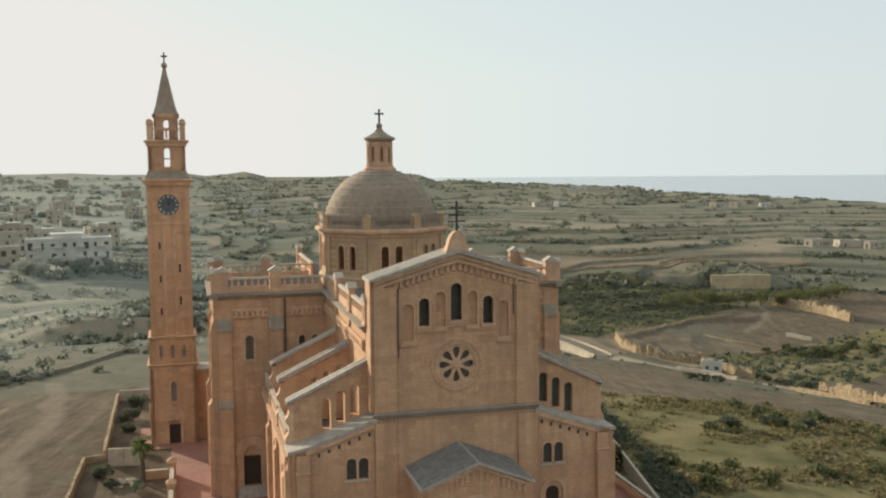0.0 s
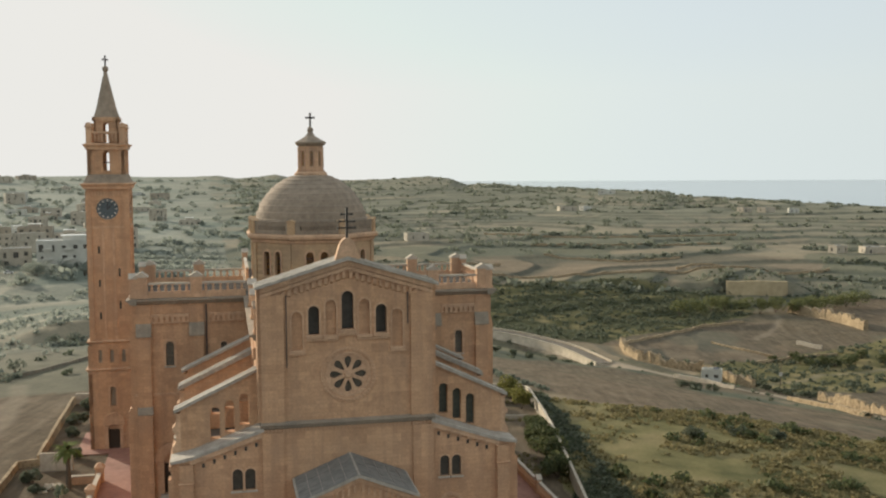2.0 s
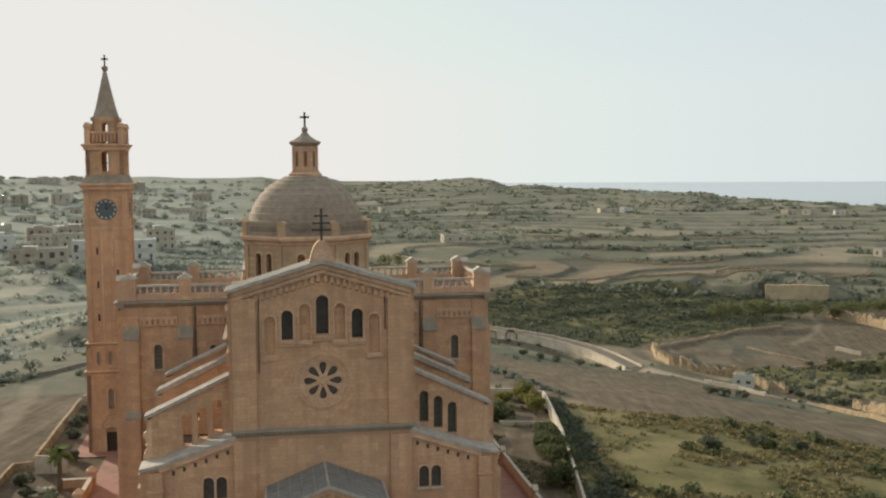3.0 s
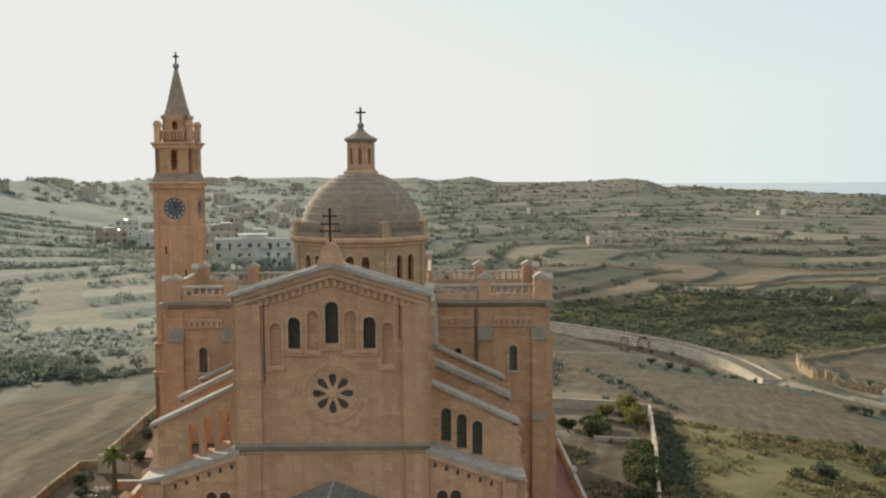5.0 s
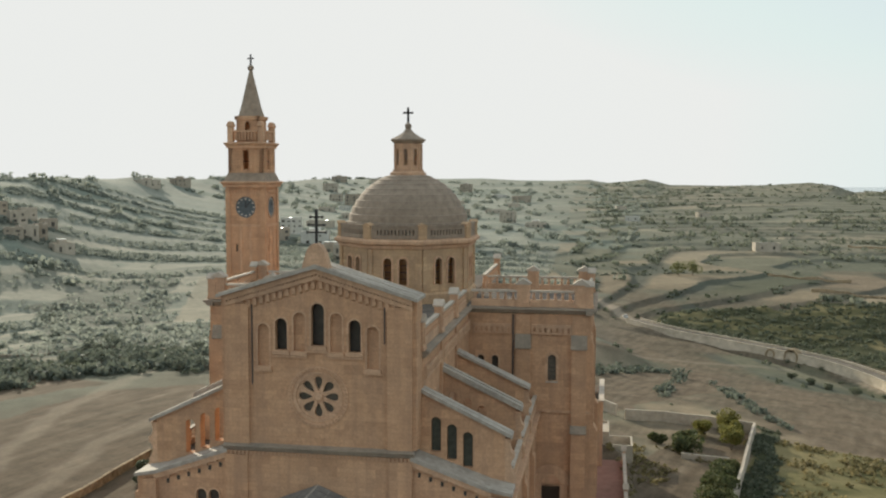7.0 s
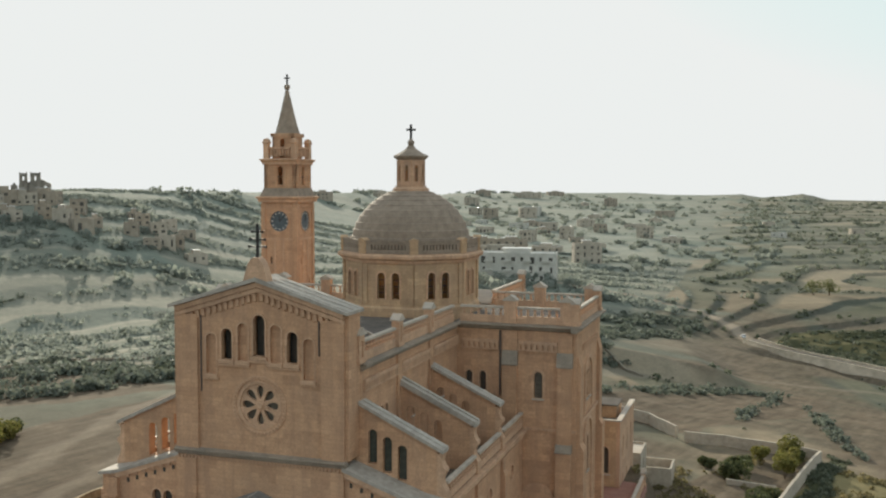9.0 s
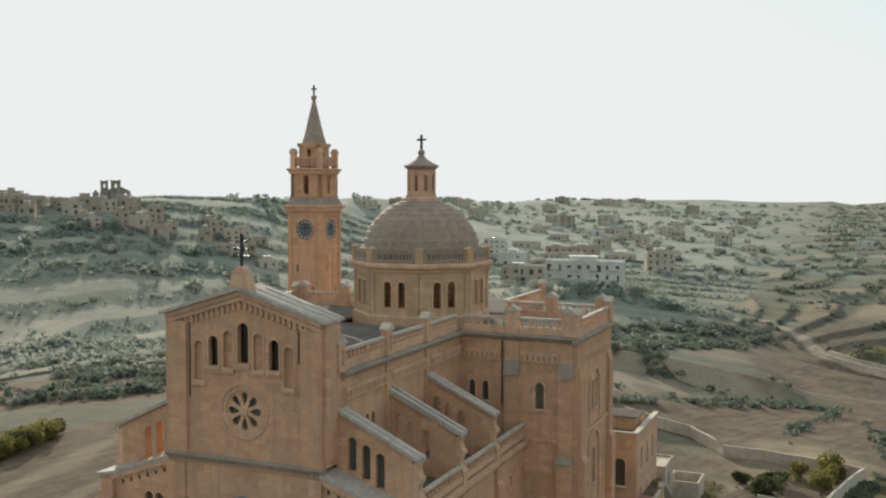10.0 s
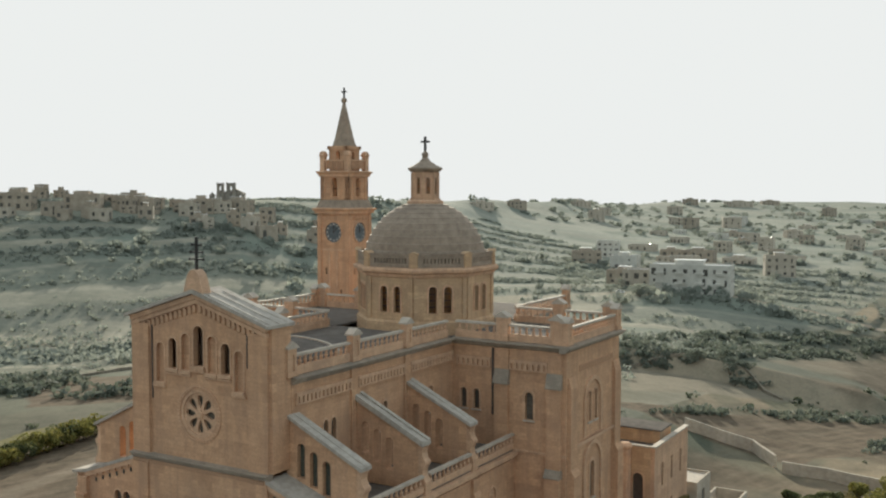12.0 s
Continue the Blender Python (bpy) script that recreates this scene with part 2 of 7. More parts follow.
def gable_pier(parent, x, y, z, w=1.5, h=2.7, ang=0.0, deep=None):
    """Parapet pier with an arched niche and a rounded gable cap."""
    deep = deep or w * 0.62
    M = Matrix.Translation((x, y, z)) @ Matrix.Rotation(ang, 4, "Z")
    bm = bmesh.new()
    panel(bm, rect(-w / 2, w / 2, 0, h), [arch(0, w * 0.5, 0.5, h * 0.8)], -deep / 2, -deep / 2 + 0.12, M)
    panel(bm, rect(-w / 2, w / 2, 0, h), [arch(0, w * 0.5, 0.5, h * 0.8)], deep / 2 - 0.12, deep / 2, M)
    box(bm, -w / 2, w / 2, -deep / 2 + 0.122, deep / 2 - 0.122, 0, h, M)
    box(bm, -w / 2 - 0.1, w / 2 + 0.1, -deep / 2 - 0.1, deep / 2 + 0.1, 0.002, 0.3, M)
    pier = part("parapet_pier", bm, TRIM, parent)
    bm = bmesh.new()
    o = w / 2 + 0.17
    panel(bm, [(-o, h + 0.002), (o, h + 0.002), (o, h + 0.16), (0, h + 0.72), (-o, h + 0.16)], [], -deep / 2 - 0.14, deep / 2 + 0.14, M)
    part("cap", bm, COPING, pier)
    return pier


CUBES = {}


def block(name, mat, parent, M, x0, x1, y0, y1, z0, z1):
    """A small cut stone as an object of its own; alike stones share one mesh."""
    size = (round(abs(x1 - x0), 3), round(abs(y1 - y0), 3), round(z1 - z0, 3))
    key = (mat.name, size)
    if key not in CUBES:
        bm = bmesh.new()
        a, b, c = (s / 2 for s in size)
        box(bm, -a, a, -b, b, -c, c)
        bmesh.ops.recalc_face_normals(bm, faces=bm.faces)
        bmesh.ops.bevel(bm, geom=bm.edges, offset=min(size) * 0.12, segments=1, affect="EDGES")
        me = bpy.data.meshes.new(name)
        bm.to_mesh(me)
        bm.free()
        me.materials.append(mat)
        CUBES[key] = me
    return shared(name, CUBES[key], parent, M @ Matrix.Translation(((x0 + x1) / 2, (y0 + y1) / 2, (z0 + z1) / 2)))


I4 = Matrix.Identity(4)

# ---- the land ----
def lattice(ix, iy, seed):
    h = (ix.astype(np.int64) * 374761393 + iy.astype(np.int64) * 668265263 + seed * 974634777) & 0xFFFFFFFF
    h = ((h ^ (h >> 13)) * 1274126177) & 0xFFFFFFFF
    return ((h ^ (h >> 16)) & 0xFFFF) / 65535.0


def value_noise(x, y, seed=0):
    ix, iy = np.floor(x), np.floor(y)
    fx, fy = x - ix, y - iy
    fx, fy = fx * fx * (3 - 2 * fx), fy * fy * (3 - 2 * fy)
    a, b = lattice(ix, iy, seed), lattice(ix + 1, iy, seed)
    c, d = lattice(ix, iy + 1, seed), lattice(ix + 1, iy + 1, seed)
    return (a * (1 - fx) + b * fx) * (1 - fy) + (c * (1 - fx) + d * fx) * fy


def fractal(x, y, seed=0, octaves=4):
    total, amp, norm = 0.0, 1.0, 0.0
    for k in range(octaves):
        total = total + amp * value_noise(x * 2 ** k + 17.3 * k, y * 2 ** k - 9.1 * k, seed + k)
        norm += amp
        amp *= 0.5
    return total / norm


def smooth(a, b, x):
    t = np.clip((x - a) / (b - a), 0, 1)
    return t * t * (3 - 2 * t)


# skyline by bearing (degrees, clockwise from +y): distance of the ridge, its fall below eye level
BEARING = [-100, -66, -62.5, -59.5, -56.5, -53.4, -50, -46, -43, -41, -39.5, -37.4, -35.3, -33.7, -31.8, -30.6, -28.5, -26, -22.7, -21, -19, -17, -15, -14, -12.6, -11.8, -10.5, -7.7,
           -5.2, -3.1, -1.9, -0.9, 0, 1.5, 2.6, 5, 6.2, 8.4, 10.4, 10.8, 12.5, 15.6, 18.5, 23.3, 40, 80]
RIDGE_DIP = [0.3, 0.3, 0.39, 0.42, 0.63, 0.76, 0.66, 0.72, 0.66, 0.72, 0.6, 0.76, 0.72, 0.88, 0.88, 0.74, 0.74, 0.7, 0.69, 0.66, 0.78, 0.78, 0.72, 0.89, 0.78, 0.66, 1.02, 1.03,
             0.95, 0.82, 0.95, 1.37, 1.26, 1.35, 1.5, 1.58, 1.66, 1.76, 1.83, 2.0, 2.16, 2.35, 2.46, 2.72, 3.1, 3.3]
FAR_BEARING = [-100, -58, -50, -45, -40, -34, -28, -22, -11.5, -3, 0, 7.5, 11, 16, 24, 40, 80]
RIDGE_AT = [620, 640, 680, 790, 1020, 1500, 2100, 2450, 2300, 2200, 2050, 1600, 1500, 1400, 1300, 1200, 1200]
VALLEY_BEARING = [-100, -69, -45, -24, -16, -11.5, -3.4, -0.6, 7.5, 11, 16, 24, 40, 80]
VALLEY = [12, 16, 14, 15, 20, 24, 29, 31, 36, 38, 40, 40, 38, 34]


STREAM = [(-34, 438), (-14, 436), (8, 423), (27, 414), (44, 397), (56, 378)]


def scarp_frame(x, y):
    """Along the foot of the scarp and back from it, in metres."""
    u, v = (x + 110) * 0.904 + (y - 280) * 0.427, (y - 280) * 0.904 - (x + 110) * 0.427
    return u, v + 7 * (fractal(u / 14, v / 30, 53, 3) - 0.5)


def westward(x, y):
    return smooth(-12, -19, np.degrees(np.arctan2(x - 25, y - 20)))


def terrace_index(x, y, z):
    """Numbers of the field strips: steps of height, as to the east, and long bands round the hill, as to the west."""
    az, r = np.arctan2(x - 25, y - 20), np.hypot(x - 25, y - 20)
    k0 = z / 1.9 + 0.6 * (fractal(x / 110, y / 110, 33, 2) - 0.5)
    lead = np.interp(np.degrees(az), [-100, -66, -55, -50, -44, -35, -12], [-40, 0, 25, 70, 125, 140, 160])
    k1 = (r - lead) / 52 + 2.0 * (fractal(az * 3.2 + 30, r / 150, 34, 3) - 0.5) + 0.3 * (fractal(x / 60, y / 60, 36, 2) - 0.5)
    return k0, k1


def land(x, y, strips=False):
    """Height of the ground: the church's rise, the valley round it with its terraces, the ridge beyond and the fall to the sea."""
    x, y = np.asarray(x, float), np.asarray(y, float)
    cx, cy = -8.0, 135.0
    az = np.degrees(np.arctan2(x - 25, y - 20))
    r = np.hypot(x - 25, y - 20)
    rc = np.hypot(x - cx, y - cy)
    far, dip, deep = np.interp(az, FAR_BEARING, RIDGE_AT), np.interp(az, BEARING, RIDGE_DIP), np.interp(az, VALLEY_BEARING, VALLEY)
    far = far * (1 + 0.06 * (fractal(x / 300, y / 300, 5, 3) - 0.5))
    broad = np.interp(az, [-100, -60, -45, -25, -12, -4, 3, 10, 18, 40, 80], [0.45, 0.6, 0.85, 0.9, 0.95, 1.1, 1.5, 1.9, 2.45, 3.1, 3.3])
    crest = far * (np.tan(np.radians(broad)) - np.tan(np.radians(dip)))
    top = 44 - far * np.tan(np.radians(broad)) + (2.4 - 1.2 * smooth(-14, -24, az)) * (fractal(x / 70, y / 70, 9, 4) - 0.5)
    fall = smooth(45, 300, rc)
    start = np.minimum(430, 0.42 * far)
    rise = np.clip((r - start) / (far - start), 0, 1)
    crest = crest * smooth(0.72, 1.0, rise)
    rise = rise * rise * (2.2 - 1.2 * rise)
    across = (x - 1.5) * 0.9686 + (y - 100.8) * 0.2487
    back = (y - 100.8) * 0.9686 - (x - 1.5) * 0.2487
    across = across + 26 * smooth(66, 92, back)
    ease = smooth(84, 112, back)
    z = 0.4 - deep * fall * (1 - 0.1 * rise) - 6.3 * smooth(27.5 - 16 * ease, 31.0 + 24 * ease, across) * (1 - fall)
    z = z * (1 - rise) + top * rise + crest
    # the western fields lie in long strips round the hill
    west = np.maximum(smooth(-11, -17, az), smooth(390, 480, r))
    swell = fractal(x / 210, y / 210, 21, 4) * (1 - west) + fractal(np.radians(az) * 2.0 + 20, r / 150, 21, 2) * west
    calm = smooth(-10, -18, az)
    z = z + (swell - 0.5) * (14 - 9 * calm) * smooth(150, 420, rc) * (1 - 0.85 * rise)
    # the knoll on which the village begins
    z = z + 6.6 * np.exp(-(((x + 205) / 105) ** 2 + ((y - 505) / 80) ** 2))
    # terraced fields
    step = 1.9
    k, band = terrace_index(x, y, z)
    if strips:
        return np.where(westward(x, y) > 0.5, band, k)
    ledge = (np.floor(k) + smooth(0.90, 1.0, k - np.floor(k))) * step
    z = z + (ledge - z) * 0.85 * smooth(250, 420, rc) * smooth(34, 62, np.hypot(x - 118, y - 450)) * (1 - westward(x, y))
    # broad western terraces: level fields with scrubby scarps between
    fold = band - np.floor(band)
    drop = (1.3 + 1.3 * smooth(-30, -45, az)) * westward(x, y) * smooth(240, 300, r) * (1 - smooth(640, 1100, r))
    z = z - drop * np.where(fold < 0.48, 0.8 * fold, 0.8 * 0.48 * (1 - fold) / 0.52) + 0.2 * drop
    # limestone scarp between the fields behind the church
    u, v = scarp_frame(x, y)
    z = z + 5.5 * smooth(0, 13, v) * (1 - smooth(40, 150, v)) * smooth(-20, 10, u) * (1 - smooth(92, 112, u))
    # the shelf of rock above the quarry face
    z = z + (4.0 + 3.5 * smooth(150, 164, x)) * smooth(605, 611, y + 0.12 * (x - 182)) * (1 - smooth(650, 760, y)) * smooth(50, 110, x) * (1 - smooth(200, 222, x))
    # the dry stream bed below the road's causeway
    z = z - 4.2 * np.exp(-(along(x, y, STREAM) / 11) ** 2)
    z = z + (fractal(x / 9, y / 9, 44, 3) - 0.5) * (0.9 - 0.6 * calm) * smooth(40, 90, rc)
    beyond = smooth(1.0, 1.9, r / far)
    return z * (1 - beyond) + (-60) * beyond


def ground_height(x, y):
    return float(land(np.array([x]), np.array([y]))[0])


def inside(px, py, poly):
    hit = np.zeros(px.shape, bool)
    for (x0, y0), (x1, y1) in zip(poly, poly[1:] + poly[:1]):
        cross = ((y0 > py) != (y1 > py)) & (px < (x1 - x0) * (py - y0) / ((y1 - y0) or 1e-9) + x0)
        hit ^= cross
    return hit


def along(px, py, line):
    best = np.full(px.shape, 1e9)
    for (x0, y0), (x1, y1) in zip(line, line[1:]):
        dx, dy = x1 - x0, y1 - y0
        k = np.clip(((px - x0) * dx + (py - y0) * dy) / (dx * dx + dy * dy), 0, 1)
        best = np.minimum(best, np.hypot(px - x0 - k * dx, py - y0 - k * dy))
    return best


ROAD = [(-220, 530), (-160, 516), (-105, 519), (-92, 519), (-73, 503), (-52, 466), (-38, 452), (-14, 448), (12, 436), (32, 428), (46, 409), (66, 386), (73, 373), (81, 363), (91, 351), (101, 339), (113, 333), (122, 316), (128, 290), (150, 250)]
TAN_FIELDS = [[(10, 352), (28, 338), (49, 289), (80, 278), (112, 235), (98, 218), (69, 231), (49, 221), (36, 221), (29, 246), (17, 286)],
              [(78, 437), (91, 456), (125, 496), (163, 516), (162, 493), (145, 466), (160, 446), (141, 428), (106, 408), (84, 405)],
              [(12, 640), (10, 773), (67, 781), (125, 735), (170, 773), (176, 793), (218, 816), (274, 756), (257, 715), (215, 692), (182, 675), (112, 655), (58, 640)],
              [(192, 533), (208, 559), (240, 566), (236, 500), (202, 488), (193, 500)]]
TAN_FIELDS += [[(-120, 40), (-92, 128), (-95, 178), (-62, 196), (-40, 190), (-30, 130), (-25, 40)],
              [(-45, 226), (-30, 262), (-22, 296), (-12, 336), (4, 340), (10, 300), (2, 258), (0, 230)],
              [(-190, 160), (-150, 190), (-100, 186), (-108, 160), (-130, 140)],
              [(175, 560), (230, 600), (300, 560), (250, 500), (190, 520)],
              [(-1, 162), (25, 226), (29, 165), (29, 120), (20, 120)]]
GREEN_LAND = [[(5, 518), (12, 600), (58, 625), (110, 625), (158, 600), (168, 560), (160, 536), (125, 502), (88, 468), (66, 434), (48, 438), (35, 448), (5, 456)],
              [(-50, 478), (-52, 515), (-30, 545), (10, 575), (40, 590), (46, 560), (10, 520), (4, 470), (-20, 466)],
              [(31, 100), (29, 165), (27, 222), (34, 219), (48, 218), (70, 226), (100, 214), (120, 160), (110, 90)],
              [(-90, 104), (-84, 104), (-96, 142), (-104, 142)],
              [(85, 405), (108, 405), (160, 440), (210, 470), (220, 420), (150, 360), (110, 350)]]
TRACKS = [[(-57, 100), (-70, 125), (-84, 150), (-100, 190), (-112, 240)], [(-45, 105), (-60, 130), (-66, 165), (-80, 200)], [(-30, 355), (-9, 372), (20, 395)], [(110, 352), (150, 395), (200, 420), (260, 430)],
          [(145, 470), (170, 520), (175, 560)], [(240, 1050), (230, 1180), (215, 1400), (214, 1590)], [(-270, 560), (-235, 535), (-220, 530)]]


def land_cover(x, y):
    """Bare soil, green cover and trodden ground."""
    wx = x + 7 * (fractal(x / 16, y / 16, 71, 3) - 0.5)
    wy = y + 7 * (fractal(x / 16, y / 16, 91, 3) - 0.5)
    tan, green = np.zeros(x.shape), np.zeros(x.shape)
    for i, poly in enumerate(TAN_FIELDS):
        tan[inside(wx, wy, poly)] = 1 if i > 3 else 0.3
    for poly in GREEN_LAND:
        green[inside(wx, wy, poly)] = 1
    az, r = np.degrees(np.arctan2(x - 25, y - 20)), np.hypot(x - 25, y - 20)
    worked = smooth(-18, -9, az) * (1 - smooth(500, 620, r)) * smooth(0.28, 0.5, fractal(x / 30, y / 30, 95, 3))
    tan = np.maximum(tan, 0.85 * worked * (1 - green))
    tan = np.maximum(tan, (1 - smooth(95, 125, r)) * (1 - green))
    pale = 1 - smooth(2.6, 4.2, along(x, y, ROAD))
    for line in TRACKS:
        pale = np.maximum(pale, 0.35 * (1 - smooth(1.0, 2.8, along(wx, wy, line))))
    return tan, green, pale


THICKET = [(25, 238), (29, 234), (32, 202), (35, 175), (38, 156), (41, 128), (42, 100), (30, 100), (30.5, 128), (29.3, 155), (27.8, 187), (25.3, 226)]


def thicket_cover(x, y):
    """Low dark scrub along the foot of the yard wall, part scrub, part the wall's painted shadow."""
    wx = x + 9 * (fractal(x / 13, y / 13, 27, 3) - 0.5)
    wy = y + 9 * (fractal(x / 13, y / 13, 29, 3) - 0.5)
    return np.maximum(inside(wx, wy, THICKET) * smooth(0.25, 0.42, fractal(x / 8, y / 8, 35, 3)), (inside(wx, wy, GREEN_LAND[0]) | inside(wx, wy, GREEN_LAND[1])) * (0.25 + 0.65 * smooth(0.34, 0.5, fractal(x / 30, y / 11, 65, 3))))


EAST_CROPS = np.array([(0.135, 0.132, 0.09), (0.175, 0.162, 0.112), (0.115, 0.118, 0.082), (0.245, 0.198, 0.138), (0.155, 0.148, 0.104), (0.295, 0.238, 0.166)])
# western and far ground colours, paled to stand in for haze
HAZED_WEST_CROPS = np.array([(0.215, 0.22, 0.18), (0.23, 0.23, 0.187), (0.25, 0.244, 0.195), (0.275, 0.262, 0.208), (0.30, 0.28, 0.22), (0.335, 0.308, 0.242)])
EAST_HAZE = np.array((0.268, 0.258, 0.203))
WEST_HAZE = np.array((0.285, 0.297, 0.252))
PALE_FIELD = [(-268, 435), (-255, 455), (-225, 402), (-186, 357), (-160, 346), (-150, 322), (-192, 320), (-222, 365)]
STUBBLE = [(-87, 299), (-74, 310), (-66, 330), (-69, 372), (-70, 440), (-40, 420), (-28, 346), (-36, 318), (-45, 282), (-52, 250)]
TREE_BELT = [(-101, 318), (-126, 391), (-121, 427), (-110, 454), (-86, 495), (-71, 461), (-68, 372), (-65, 328), (-75, 306), (-87, 297)]
GARRIGUE = [(-262, 322), (-287, 400), (-276, 430), (-228, 362), (-196, 316), (-150, 318), (-112, 262), (-100, 220), (-132, 226), (-160, 214), (-200, 262)]
WEST_WOOD = [(-206, 156), (-168, 141), (-130, 148), (-116, 160), (-112, 190), (-96, 206), (-98, 218), (-132, 232), (-150, 205), (-172, 180)]


def wood_belts(bearing, reach):
    return fractal(bearing * 11 + 70, reach / 75, 98, 3)


def field_colours(x, y):
    """Colour of the ground strip by strip: each terrace is worked as fields of its own, with scrubby banks between;
    paled with distance to imitate haze.
    """
    level = land(x, y, True)
    strip = np.floor(level)
    fold = level - strip
    west = westward(x, y)
    reach = np.hypot(x - 25, y - 20)
    bearing = np.arctan2(x - 25, y - 20)
    run = np.floor(np.where(west > 0.5, bearing * reach / 150 + strip * 0.61, (x * 0.8 - y * 0.6) / 95 + strip * 0.37) + 1.2 * fractal(x / 90, y / 90, 61, 2))
    pick = (lattice(strip, run, 13) * 5.999).astype(int)
    tint = np.where((west > 0.5)[:, None], HAZED_WEST_CROPS[pick], EAST_CROPS[pick])
    tint = tint * (0.86 + 0.28 * fractal(x / 26, y / 26, 62, 3))[:, None]
    for poly in TAN_FIELDS[:4]:
        ploughed = inside(x + 5 * (fractal(x / 16, y / 16, 71, 3) - 0.5), y + 5 * (fractal(x / 16, y / 16, 91, 3) - 0.5), poly)
        tint[ploughed] = np.array((0.265, 0.208, 0.148)) * (0.8 + 0.4 * fractal(x[ploughed] / 30, y[ploughed] / 12, 72, 3))[:, None]
    near = 1 - smooth(230, 330, reach)
    tint = tint + (np.array((0.152, 0.142, 0.106)) * (0.8 + 0.4 * fractal(x / 18, y / 18, 73, 3))[:, None] - tint) * (near * west)[:, None]
    # scrub drifts that lie along the slopes, paler westward to imitate haze
    drift = smooth(0.50, 0.62, fractal(bearing * 9 + 40, reach / 42, 64, 4))
    tint = tint + (np.array((0.11, 0.118, 0.09)) * (1 + 0.5 * west)[:, None] - tint) * ((0.65 - 0.35 * west) * drift * (1 - 0.5 * smooth(700, 1300, reach)))[:, None]
    # painted pale strips stand in for sunlit wall tops on some western terraces
    lip = west * smooth(0.24, 0.29, fold) * (1 - smooth(0.37, 0.42, fold)) * smooth(230, 290, reach) * (lattice(strip, run, 15) > 0.35)
    tint = tint + (np.array((0.40, 0.37, 0.295)) - tint) * (0.45 * lip)[:, None]
    # banks and scarps: scrub, westward with shade and haze put into the colour
    edge = np.where(west > 0.5, (0.3 + 0.7 * lattice(strip, run, 16)) * smooth(0.40, 0.5, fold) * (1 - smooth(0.95, 1.0, fold)), smooth(0.62, 0.8, fold))
    bank = edge * (1 - 0.35 * west * smooth(0.55, 0.7, fractal(bearing * 6 + 20, reach / 90, 74, 2))) * smooth(180, 250, np.hypot(x + 8, y - 135)) * np.maximum(0.35 + 0.65 * smooth(0.35, 0.6, fractal(x / 45, y / 45, 66, 2)), west)
    tint = tint + (np.array((0.09, 0.099, 0.082)) * (1 + 1.05 * west)[:, None] - tint) * ((0.85 + 0.1 * west) * bank * (1 - 0.55 * smooth(700, 1400, reach)))[:, None]
    tint[inside(x, y, PALE_FIELD)] = (0.29, 0.262, 0.2)
    wx, wy = x + 8 * (fractal(x / 20, y / 20, 76, 3) - 0.5), y + 8 * (fractal(x / 20, y / 20, 77, 3) - 0.5)
    tint[inside(wx, wy, STUBBLE)] = (0.215, 0.188, 0.142)
    rough = inside(wx, wy, GARRIGUE)
    tint[rough] = np.array((0.165, 0.17, 0.136)) * (0.7 + 0.6 * fractal(x[rough] / 22, y[rough] / 9, 83, 3))[:, None]
    woody = inside(wx, wy, TREE_BELT) | inside(wx, wy, WEST_WOOD)
    tint[woody] = np.array((0.135, 0.145, 0.112)) * (0.8 + 0.4 * fractal(x[woody] / 12, y[woody] / 12, 78, 2))[:, None]
    # haze painted into the ground colour, stronger with distance
    haze_mix = (0.5 + 0.2 * west) * smooth(500 - 40 * west, 1150 - 300 * west, reach + 240 * (fractal(x / 140, y / 140, 81, 3) - 0.5))
    tint = tint + ((EAST_HAZE + (WEST_HAZE - EAST_HAZE) * west[:, None]) * (0.8 + 0.4 * fractal(bearing * 14 + 60, reach / 60, 68, 3))[:, None] - tint) * haze_mix[:, None]
    # dark hedge banks between the far eastern terraces
    tint = tint + (np.array((0.11, 0.115, 0.088)) - tint) * ((0.75 * edge * (1 - west) * smooth(560, 760, reach) * (0.35 + 0.65 * smooth(0.36, 0.56, fractal(x / 90, y / 90, 82, 2)))))[:, None]
    # the bare face of the limestone scarp and the scrub on its brow
    u, v = scarp_frame(x, y)
    across = smooth(-20, 10, u) * (1 - smooth(92, 112, u))
    face = smooth(-2, 2, v) * (1 - smooth(12, 17, v)) * across
    stains = 0.88 + 0.24 * fractal(u / 5, v / 40, 54, 3)
    tint = tint + (np.array((0.27, 0.228, 0.165)) * stains[:, None] - tint) * (0.9 * face)[:, None]
    brow = smooth(13, 18, v) * (1 - smooth(30, 44, v)) * across
    tint = tint + (np.array((0.12, 0.135, 0.108)) - tint) * (0.8 * brow)[:, None]
    # undergrowth of the wooded belts round the village, paled to imitate haze
    wood = smooth(0.47, 0.54, wood_belts(bearing, reach)) * smooth(440, 520, reach) * smooth(-9, -14, np.degrees(bearing)) * smooth(0.4, 0.58, fractal(x / 40, y / 40, 97, 3))
    tint = tint + (np.array((0.195, 0.22, 0.182)) - tint) * (0.85 * wood)[:, None]
    return np.concatenate([tint, np.ones((len(tint), 1))], 1)


